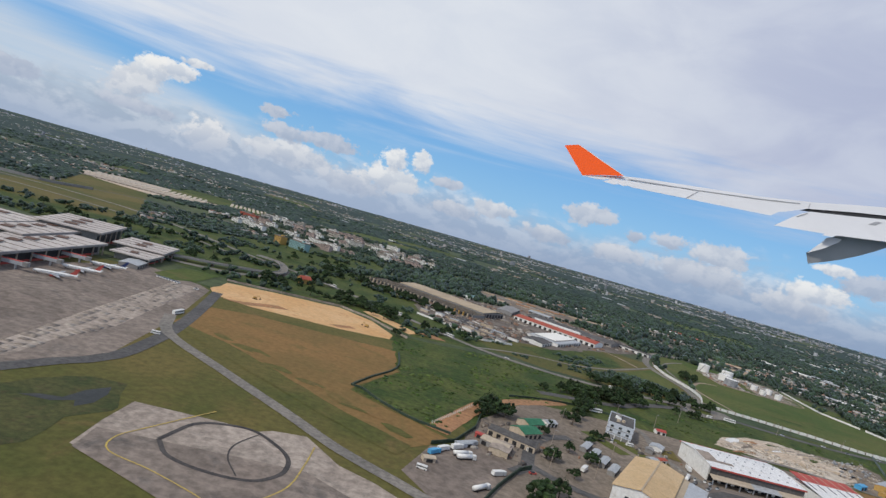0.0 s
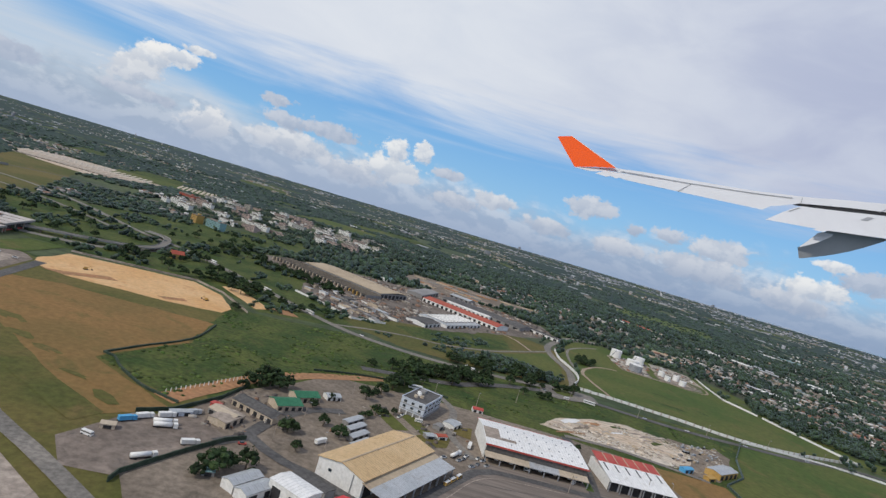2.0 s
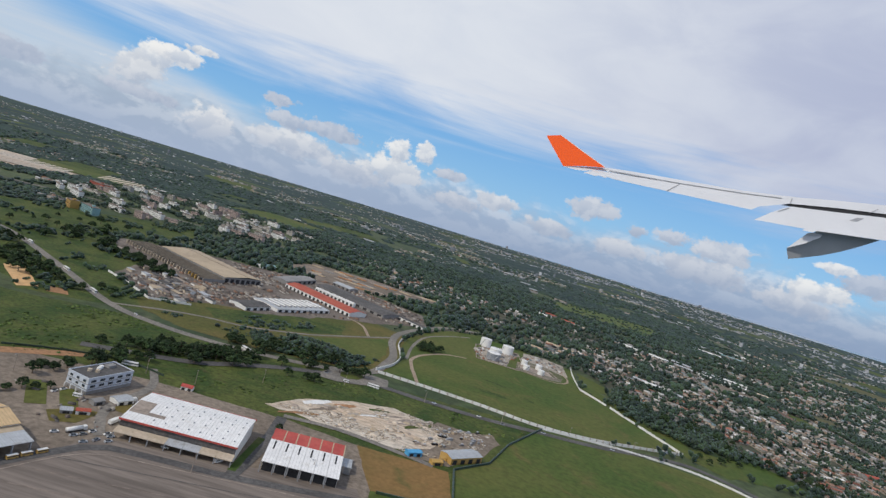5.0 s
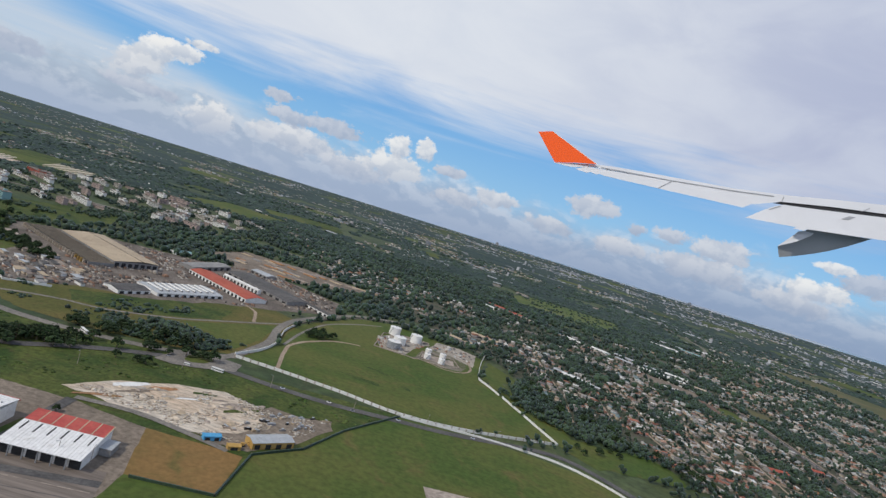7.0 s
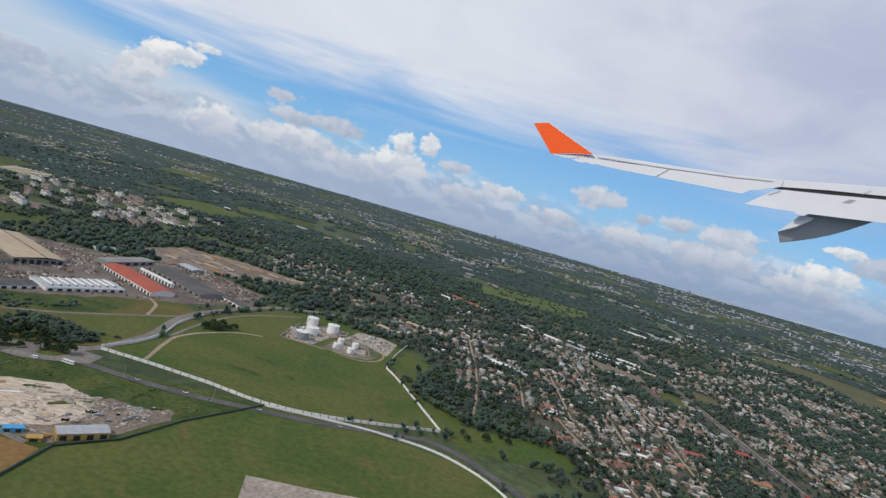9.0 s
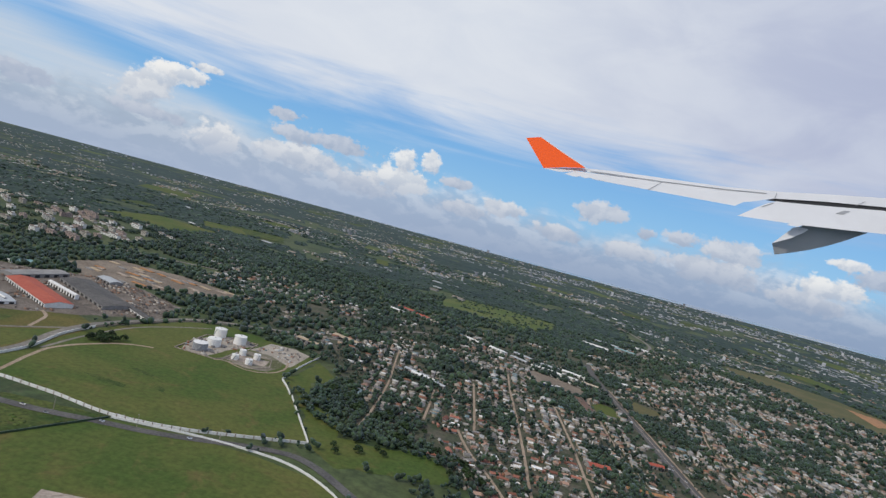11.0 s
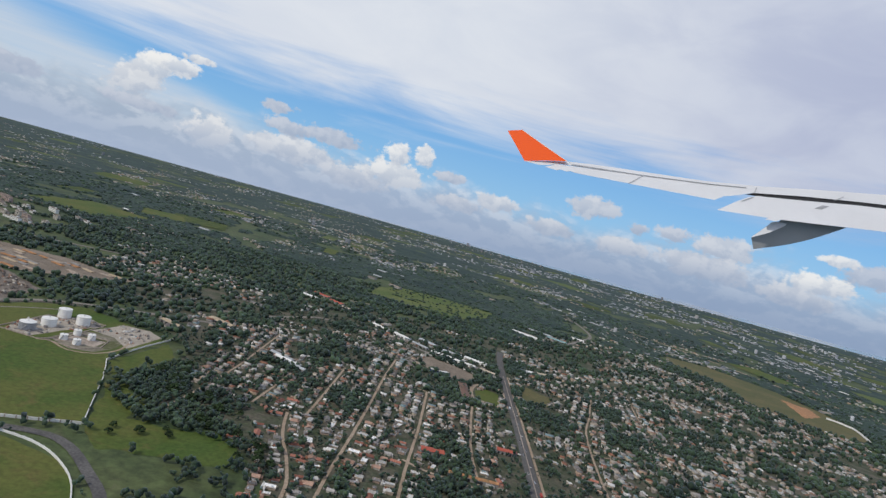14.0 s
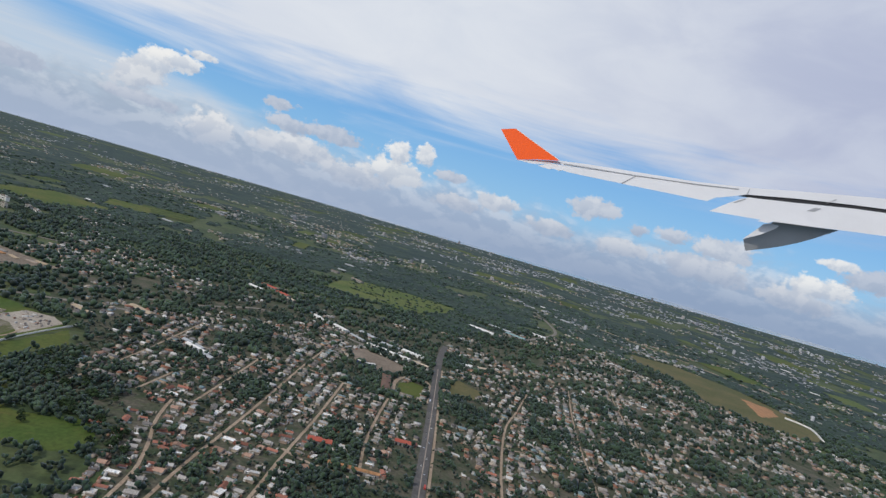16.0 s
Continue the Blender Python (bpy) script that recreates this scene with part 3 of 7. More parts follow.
field("pond", [(-77, 127), (-74, 130), (-70, 131), (-69, 138), (-66, 143), (-64.5, 139), (-64, 132.5), (-66, 128), (-67.5, 131), (-71, 128)], 0.12, POND, "small dark pond in the grass", 0.7, category="pond")
field("marsh", [(-88, 122), (-80, 140), (-66, 146), (-60, 136), (-62, 118), (-66, 104), (-90, 100)], 0.09, MARSH, "dark marshy ground round a pond", 4.0, category="marsh")
field("dry_field", [(-84, 215), (-83, 250), (-67, 258), (-5, 263), (-2, 230), (-15, 192), (20, 171), (8, 158), (-21, 171), (-46, 189)], 0.11, STRAW, "dry brown stubble field beside the airfield", 1.2)
field("grass_verge", [(-83, 216), (-60, 206), (-38, 190), (-12, 170), (8, 159), (4, 150), (-21, 166), (-48, 185), (-76, 206)], 0.13, GRASS, "olive grass along the service road", 0.6, category="grass")
field("bare_earth", [(-99, 288), (-99, 312), (-81, 320), (-43, 331), (-22, 318), (-9, 296), (-10, 285), (-33, 277), (-74, 271), (-93, 276)], 0.12, OCHRE, "levelled ochre building plot of bare earth", 1.0, category="bare earth")
field("earth_mark", [(-88, 273), (-80, 277), (-66, 291), (-60, 287), (-76, 272)], 0.16, SOIL, "brown disturbed soil on the building plot", 1.0, category="bare earth")
field("earth_mark", [(-39, 282), (-30, 290), (-27, 287), (-34, 280)], 0.16, SOIL, "brown disturbed soil on the building plot", 0.8, category="bare earth")
field("garden", [(-127, 288), (-126, 320), (-108, 324), (-108, 292), (-117, 280)], 0.17, MEADOW, "green lawn beside the terminal", 0.6, category="grass")
field("green_field", [(-8, 290), (0, 300), (55, 318), (96, 308), (105, 296), (72, 256), (30, 222), (17, 177), (-14, 193), (-1, 232), (-8, 262)], 0.09, ROUGH, "overgrown bright green field with bushes", 1.5)
field("soil_edge", [(70, 258), (46, 238), (31, 224), (20, 200), (11, 178), (18, 175), (26, 196), (33, 214), (47, 231), (71, 252)], 0.14, SOIL, "strip of reddish soil along the field edge", 0.4, category="bare earth")
field("red_patch", [(2, 322), (11, 328), (19, 320), (10, 315)], 0.13, SOIL, "reddish bare soil patch beside the road", 2.5, category="bare earth")
field("road_meadow", [(36, 350), (62, 384), (95, 396), (130, 440), (158, 466), (178, 455), (184, 420), (178, 352), (150, 332), (110, 322), (70, 322), (45, 335)], 0.06, GRASS, "dry olive meadow beside the highway", 2.0, category="grass")
SCRUB = [(-330, 420), (-215, 478), (-135, 588), (-72, 688), (-40, 600), (-60, 510), (-42, 472), (-4, 440), (2, 392), (38, 352), (50, 330), (0, 306), (-10, 318), (-42, 336), (-100, 322), (-140, 326), (-250, 360), (-330, 380)]
field("scrubland", SCRUB, 0.05, ROUGH, "grassy scrubland beside the highway with bushes", 2.0, category="grass")
field("tree_belt_grass", [(62, 260), (100, 276), (128, 304), (168, 322), (172, 342), (150, 324), (98, 312), (104, 298)], 0.06, ROUGH, "green verge under a belt of trees", 1.0, category="grass")
field("verge_meadow", [(98, 250), (110, 275), (150, 305), (205, 312), (262, 326), (238, 292), (215, 295), (195, 309), (156, 285), (138, 262), (142, 250), (104, 248)], 0.07, ROUGH, "rough green verge between road and hangars", 1.5, category="grass")
field("junction", [(147, 309), (150, 329), (161, 336), (180, 334), (181, 322), (169, 314), (156, 308)], 0.245, ROADG, "bleached grey road junction with a roundabout", 0.6, category="road")
field("traffic_island", [(157, 318), (156, 325), (159, 330), (165, 331), (168, 327), (166, 320), (161, 317)], 0.27, MEADOW, "green oval traffic island", 0.3, category="grass")
for q in range(12):
    cx, cy = -70 + 6.5 * q + random.uniform(-2, 2), 212 - 3.9 * q + random.uniform(-3, 6)
    w, d, t_ = random.uniform(3, 8), random.uniform(1.0, 2.6), radians(-34 + random.uniform(-25, 25))
    sheet("dry_patch", [(cx + u * w * math.cos(t_) - v * d * math.sin(t_), cy + u * w * math.sin(t_) + v * d * math.cos(t_)) for u, v in ((-1, -0.3), (-0.2, -1), (0.8, -0.7), (1, 0.4), (0.1, 1), (-0.8, 0.6))], 0.134 + 0.004 * q, (STRAW, GRASS)[q % 2], "ragged patch of dry grass beside the field", 1.6, "grass")
# yards
field("yard", [(16, 152), (30, 200), (52, 240), (98, 247), (150, 247), (178, 243), (210, 222), (180, 190), (110, 150), (60, 130), (30, 126)], 0.08, DUST, "dusty brown service yard between sheds", 1.0, category="yard")
field("cargo_apron", [(62, 120), (80, 140), (98, 172), (106, 196), (146, 204), (182, 210), (186, 196), (190, 100), (120, 60), (40, 80)], 0.13, CARGO, "wide grey concrete cargo apron before the hangars", category="apron")
field("car_park", [(6, 142), (13, 163), (28, 172), (37, 164), (31, 148), (25, 133), (14, 131)], 0.12, CONC, "grey asphalt truck park", 0.6, category="car park")
field("lawn", [(69, 219), (74, 222), (84, 206), (79, 203)], 0.16, MEADOW, "small green lawn in the yard", 0.5, category="grass")
field("lawn", [(80, 219), (84, 222), (93, 209), (89, 205)], 0.16, MEADOW, "small green lawn in the yard", 0.5, category="grass")
field("lawn", [(86, 203), (92, 210), (99, 211), (97, 200), (91, 197)], 0.17, GRASS, "small green lawn in the yard", 0.5, category="grass")
field("lawn", [(97, 216), (100, 222), (107, 226), (106, 214)], 0.17, GRASS, "small green lawn in the yard", 0.5, category="grass")
field("lawn", [(143.8, 199), (146.2, 199), (147.2, 226), (144.8, 226)], 0.25, MEADOW, "narrow green strip between two hangars", 0.4, category="grass")
field("quarry_base", [(196, 262), (200, 282), (208, 293), (222, 292), (234, 297), (236, 288), (226, 266), (212, 248), (200, 247)], 0.11, DUST, "dusty ground of the rubble yard", 1.5, category="yard")
field("quarry_yard", [(138, 257), (150, 274), (168, 288), (187, 295), (201, 289), (211, 276), (205, 259), (189, 249), (177, 251), (162, 253), (149, 255)], 0.15, RUBBLE, "pale rubble yard with broken stone heaps", 2.0, category="rubble yard")
field("brown_plot", [(177, 243), (204, 244), (212, 243), (213, 215), (186, 212)], 0.12, STRAW, "dry brown fenced plot", 0.8)
field("airport_meadow", [(186, 212), (213, 214), (214, 247), (229, 262), (240, 290), (262, 327), (304, 331), (334, 329), (360, 322), (376, 309), (392, 280), (400, 220), (300, 120), (190, 100)], 0.10, MEADOW, "bright green mown meadow beyond the fence", 0.6, category="grass")
for pts in ([(222, 372), (236, 366), (248, 366), (247, 370), (234, 372)], [(256, 384), (264, 378), (266, 372), (258, 376)], [(236, 395), (254, 389), (255, 392), (238, 398)]):
    field("tall_grass", pts, 0.14, ROUGH, "strip of taller green grass in the meadow", 0.8, category="grass")
field("corner_pad", [(277, 262), (303, 265), (330, 270), (360, 240), (330, 200), (285, 215)], 0.14, CONC_L, "pale concrete pad corner in the meadow", category="concrete pad")
field("tank_meadow", [(175, 344), (199, 342), (230, 338), (260, 332), (289, 335), (349, 357), (323, 420), (309, 446), (319, 508), (300, 520), (241, 541), (214, 523), (194, 482), (183, 448), (181, 420), (184, 384)], 0.10, MEADOW, "large mown green meadow in front of the tank farm", 0.6, category="grass")
field("tank_yard", [(238, 454), (256, 451), (261, 474), (273, 506), (259, 516), (244, 505), (233, 481)], 0.14, GRAVEL, "pale gravel ground under the large fuel tanks", 0.8, category="yard")
field("tank_yard", [(264, 450), (268, 456), (285, 447.5), (297, 453), (302, 467), (300, 484), (287, 494), (273, 488), (266, 473)], 0.15, TANKGROUND, "patchy gravel and grass ground under the small fuel tanks", 0.8, category="yard")
field("tank_yard", [(272, 492), (279, 523), (298, 525), (311, 516), (307, 474), (290, 490)], 0.16, GRAVEL, "pale gravel lorry yard behind the fuel tanks", 0.8, category="yard")
road("tank_ring", [(262, 449), (268, 453), (285, 445), (299, 451), (305, 466), (303, 486)], 1.6, 0.2, DIRTROAD, "pale dirt track round the tank bund", "track", wander=0.3)
field("dry_meadow", [(78, 356), (94, 359), (111, 370), (128, 384), (143, 402), (140, 430), (110, 418), (97, 403), (78, 384), (66, 372)], 0.075, ROUGH, "uneven green meadow before the factory", 1.5, category="grass")
field("green_meadow", [(128, 375), (143, 392), (157, 410), (172, 428), (173, 385), (168, 356), (142, 371)], 0.075, MEADOW, "green meadow inside the road loop", 1.5, category="grass")
for q in range(16):
    cx, cy, w, d = random.uniform(150, 204), 0.0, random.uniform(2.5, 9), random.uniform(0.8, 2.4)
    cy = 262 + (cx - 150) * 0.38 + random.uniform(-8, 12)
    t_ = radians(38 + random.uniform(-14, 14))
    sheet("stone_patch", [(cx + u * w * math.cos(t_) - v * d * math.sin(t_), cy + u * w * math.sin(t_) + v * d * math.cos(t_)) for u, v in ((-1, -0.6), (0, -1), (1, -0.5), (0.9, 0.7), (-0.1, 1), (-0.9, 0.6))], 0.17 + 0.006 * q, (CONC_L, GRAVEL, DUST, WHITE, ROUGH, SOIL, CONC_L, DUST)[q % 8], "patch of broken stone and dirt in the rubble yard", 0.9, "rubble")
field("side_meadow", [(351, 357), (326, 422), (312, 446), (322, 506), (338, 480), (343, 468), (326, 455), (341, 412), (361, 396), (361, 376), (386, 377), (406, 386), (420, 374), (423, 352), (398, 346), (378, 344), (366, 338)], 0.08, MEADOW, "uneven green pasture beside the suburb", 2.5, category="grass")
field("factory_yard", [(-60, 500), (-42, 472), (-5, 440), (0, 392), (41, 356), (66, 385), (95, 396), (130, 440), (160, 468), (196, 508), (190, 560), (110, 602), (88, 582), (60, 560), (-10, 540)], 0.08, DARK_YARD, "dark dusty ground of the factory yard", 3.0, category="yard")
field("pipe_yard", [(48, 620), (61, 684), (130, 690), (215, 664), (190, 636), (140, 594), (86, 582)], 0.12, DUST, "brown storage yard with rows of pipes", 3.0, category="yard")
field("orange_lane", [(-31, 340), (-25, 348), (4, 318), (-2, 310)], 0.16, OCHRE, "short ochre earth lane", 0.8, category="bare earth")
field("green_valley", [(410, 1100), (449, 1166), (541, 1172), (616, 1147), (596, 1060), (545, 985), (470, 985), (405, 1000)], 0.10, PASTURE, "light green open pasture among the suburbs", 6.0, category="grass")
field("suburb_ground", [(330, 520), (352, 455), (364, 402), (405, 394), (430, 364), (455, 322), (600, 325), (760, 380), (980, 470), (1060, 820), (980, 1000), (760, 1150), (620, 900), (480, 880), (300, 800), (215, 640), (270, 560)], 0.04, SUBURB, "patchy ground of grass and dust between houses", 4.0, clear=False, category="ground")
field("far_meadow", [(958, 1214), (1047, 1217), (1129, 1132), (1150, 1049), (1162, 960), (1126, 876), (1070, 861), (1030, 886), (985, 940), (990, 1040), (945, 1120)], 0.10, OLIVE, "olive meadow on the suburb's edge", 4.0, category="grass")
field("earth_plot", [(1100, 1058), (1134, 1036), (1122, 985), (1068, 938), (1080, 990)], 0.15, SOIL, "reddish bare plot with a track", 5.0, category="bare earth")
field("ball_field", [(556, 583), (556, 606), (566, 620), (577, 614), (578, 590), (576, 576), (560, 573)], 0.12, MEADOW, "green baseball field with a pale border", 0.3, category="sports field")
field("sports_ground", [(497, 668), (512, 690), (540, 676), (560, 660), (551, 622), (540, 622), (511, 640)], 0.08, DUST, "dusty sports ground with stands", 1.0, category="yard")
field("park", [(602, 610), (626, 618), (634, 650), (610, 668), (601, 640)], 0.09, OLIVE, "small green park beside the avenue", 3.0, category="grass")
for i in range(90):
    a, r = random.uniform(-0.7, 0.75), random.uniform(950, 4300)
    cx, cy, w, d = 280 + r * math.sin(a), r * math.cos(a), random.uniform(12, 75), random.uniform(20, 80) * (0.6 + r / 3000)
    q = random.uniform(-0.5, 0.5)
    if cy < 1250 and 150 < cx < 1200:
        continue
    pts = [(cx + u * w * math.cos(q) - v * d * math.sin(q), cy + u * w * math.sin(q) + v * d * math.cos(q)) for u, v in ((-1, -1), (1, -1), (1, 1), (-1, 1))]
    field("far_field", pts, 0.3 + 0.012 * i, (MEADOW, ROUGH, PASTURE, MEADOW, ROUGH)[i % 5], "distant green field among trees", 5.0)
field("estate_ground", [(-233, 640), (-275, 894), (-185, 1000), (10, 955), (5, 790), (-5, 705), (-71, 690), (-126, 590)], 0.07, LAND, "green ground between far apartment blocks", 6.0, category="grass")
field("far_airfield_field", [(-470, 800), (-360, 830), (-318, 833), (-339, 700), (-216, 441), (-300, 410), (-364, 501), (-369, 582)], 0.12, GRASS, "olive airfield meadow with dry patches", 3.0, category="grass")
field("greenhouse_ground", [(-480, 785), (-425, 741), (-381, 729), (-340, 723), (-322, 790), (-302, 862), (-410, 915), (-478, 890)], 0.16, RUBBLE, "pale bare ground round far greenhouses", 4.0, category="bare earth")

for bx, by, bw, bd in ((280, 466, 24, 20),):
    field("bund_floor", [(bx - bw / 2, by - bd / 2), (bx + bw / 2, by - bd / 2 + 6), (bx + bw / 2, by + bd / 2), (bx - bw / 2, by + bd / 2 - 4)], 0.19, CONC_L, "pale concrete floor under the fuel tanks", 0.5, category="bund")
for q in range(7):
    y0 = 180 - 8.5 * q
    road("apron_joint", [(104 - 5 * q, y0), (130, y0 + 4.6), (186, y0 + 14)], 0.3, 0.185, CONC if q % 3 else ASPHALT, "thin dark joint across the cargo apron", "line", keep=False, wander=0.3)
# roads
road("highway", [(-560, 500), (-440, 519), (-378, 521), (-334, 527), (-296, 526), (-258, 517), (-197, 486), (-131, 440), (-79, 414), (-12, 363), (36, 325), (69, 314), (98, 313), (124, 317), (151, 326), (173, 343)], 5.0, 0.20, ROADG, "bleached grey two-lane highway")
road("terminal_road", [(-95, 412), (-92, 380), (-105, 350), (-140, 333), (-186, 334), (-230, 350)], 6.0, 0.22, ROADG, "curved grey approach road of the terminal")
road("airport_road", [(60, 262), (98, 277), (113, 290), (130, 304), (151, 316), (171, 321), (205, 318), (233, 318), (261, 322), (289, 326), (335, 339), (355, 336), (375, 319), (392, 300), (410, 262)], 5.0, 0.22, ASPHALT, "dark asphalt perimeter road")
road("loop_road", [(165, 330), (172, 345), (175.5, 365), (178, 384), (176.5, 402), (174, 421), (176, 452), (188, 486), (210, 530), (237, 552), (280, 575), (330, 600)], 5.0, 0.24, ROADG, "grey road curving round the tank farm")
road("factory_road", [(36, 327), (58, 343), (78, 352), (94, 355), (111, 366), (128, 380), (143, 398), (157, 415), (175, 438)], 2.4, 0.18, ROADG, "narrow grey road through the meadow before the factory")
road("factory_lane", [(158, 419), (150, 446), (140, 455)], 2.2, 0.19, DIRTROAD, "short pale dirt lane beside the factory", "lane")
road("inner_road", [(186, 390), (188, 430), (196, 470), (214, 500), (232, 520)], 2.0, 0.19, ROADG, "narrow grey service road inside the wall")
road("tank_track", [(195, 345), (189.5, 382), (192, 404), (209, 431), (226, 440)], 2.2, 0.18, DIRTROAD, "pale dirt track in the meadow", wander=0.5)
road("hangar_lane", [(146, 196), (148, 220), (147, 248)], 4.0, 0.24, ASPHALT, "dark asphalt lane between two hangars")
road("factory_lane", [(-42, 468), (0, 440), (40, 412), (58, 398)], 5.0, 0.2, CONC_L, "pale concrete lane along the factory hall", "lane")
road("apron_lane", [(62, 112), (78, 140), (92, 164), (106, 188), (112, 192), (130, 194), (150, 196), (184, 203)], 3.4, 0.19, ASPHALT, "dark worn lane across the cargo apron", "lane")
road("apron_line", [(66, 112), (82, 140), (96, 164), (109, 185.5), (130, 190.5), (184, 198)], 0.35, 0.2, CONC_L, "thin faded line across the cargo apron", "line", keep=False)
road("yard_lane", [(147, 250), (168, 252), (190, 248), (206, 244)], 3.0, 0.24, ROADG, "grey lane along the rubble yard")
road("yard_lane", [(36, 160), (41, 167), (43, 178), (46, 188), (52, 199), (62, 206)], 4.0, 0.21, ASPHALT, "worn asphalt lane through the service yard", "lane")
road("yard_lane", [(42, 169), (48, 163.5), (54.5, 159.5), (62.3, 157), (70, 152.6), (78, 150)], 3.6, 0.215, ASPHALT, "worn asphalt lane through the service yard", "lane")
road("office_lane", [(106, 197), (98, 215), (100, 240), (92, 258)], 3.0, 0.20, ROADG, "grey lane beside the office")
STREETS = (("dirt_street", [(455, 312), (453, 326), (451, 352), (444, 379), (436, 401), (431, 421), (428, 440)], 2.8, DIRTROAD), ("dirt_street", [(466, 320), (467, 373), (470, 424), (473, 490), (476, 575), (480, 640)], 2.8, DIRTROAD),
           ("dirt_street", [(503, 330), (506, 408), (510, 475), (513, 562)], 2.8, DIRTROAD), ("dirt_street", [(549, 403), (546, 455), (548, 512), (551, 555)], 2.8, DIRTROAD),
           ("dirt_street", [(503, 416), (516, 409), (536, 405), (549, 403)], 3.4, DIRTROAD), ("dirt_street", [(439, 445), (441, 496), (443, 568)], 2.6, DIRTROAD),
           ("dirt_street", [(405, 441), (408, 479), (410, 517)], 2.6, DIRTROAD), ("dirt_street", [(368, 392), (372, 435), (375, 499), (374, 562), (373, 619)], 2.4, DIRTROAD),
           ("dirt_street", [(630, 380), (636, 470), (648, 560), (665, 620), (684, 690)], 2.6, DIRTROAD), ("dirt_street", [(594, 520), (640, 515), (720, 530), (820, 540)], 2.4, DIRTROAD),
           ("dirt_street", [(374, 560), (410, 552), (476, 570), (513, 562)], 2.4, DIRTROAD), ("dirt_street", [(700, 440), (716, 600), (742, 760)], 2.4, DIRTROAD),
           ("dirt_street", [(760, 460), (780, 640), (806, 820)], 2.4, DIRTROAD), ("dirt_street", [(330, 600), (373, 619), (430, 650), (480, 640), (500, 690)], 2.6, ROADG))
for i, (nm, pts, w, mt) in enumerate(STREETS):
    road(nm, pts, w * 0.66, 0.26 + 0.006 * i, mt, "pale dusty street between small houses", "street", wander=0.35)
road("avenue", [(582, 330), (583, 403), (586, 513), (590, 700), (594, 772), (598, 812)], 7.5, 0.30, ASPHALT, "wide grey asphalt avenue with two carriageways", "avenue")
road("median", [(582.5, 340), (583.2, 403), (586.2, 513), (590.2, 690)], 0.7, 0.36, CONC_L, "pale kerbed median of the avenue", "median", keep=False)
road("sidewalk", [(587, 335), (588.2, 403), (591, 513), (594.6, 690)], 1.8, 0.30, DIRTROAD, "dusty pale pavement along the avenue", "pavement", keep=False)
road("cross_avenue", [(300, 640), (348, 678), (386, 731), (418, 724), (468, 721), (515, 702), (559, 675), (588, 668)], 5.0, 0.28, ROADG, "grey street through the suburb's centre", "street")
road("far_avenue", [(720, 1010), (762, 1090), (807, 1190), (818, 1300), (808, 1459)], 6.0, 0.29, ROADG, "pale road climbing beyond the suburb", "avenue")
road("ball_path", [(553, 572), (552, 600), (557, 624), (569, 636), (580, 632), (586, 600), (583, 570)], 3.6, 0.2, DIRTROAD, "pale running path round the ball field", "path")
road("far_highway", [(960, 1500), (1100, 1340), (1250, 1150), (1500, 1000), (1900, 900)], 9.0, 0.3, DIRTROAD, "distant pale highway")
road("airport_highway", [(-560, 458), (-420, 478), (-349, 482), (-291, 482), (-238, 472), (-190, 452), (-140, 424)], 4.0, 0.21, ROADG, "second carriageway beyond the terminal")
road("far_street", [(-376, 545), (-352, 557), (-340, 600), (-300, 640), (-230, 640)], 4.0, 0.23, ASPHALT, "dark street behind the highway", "street")
road("far_lane", [(-250, 640), (-120, 700), (60, 760), (220, 820), (420, 900)], 5.0, 0.3, ROADG, "grey road behind the factory")

# ---- large buildings ----
def frame_at(x, y, turn, z=0.0):
    return pose(x, y, z, 0, 0, turn)


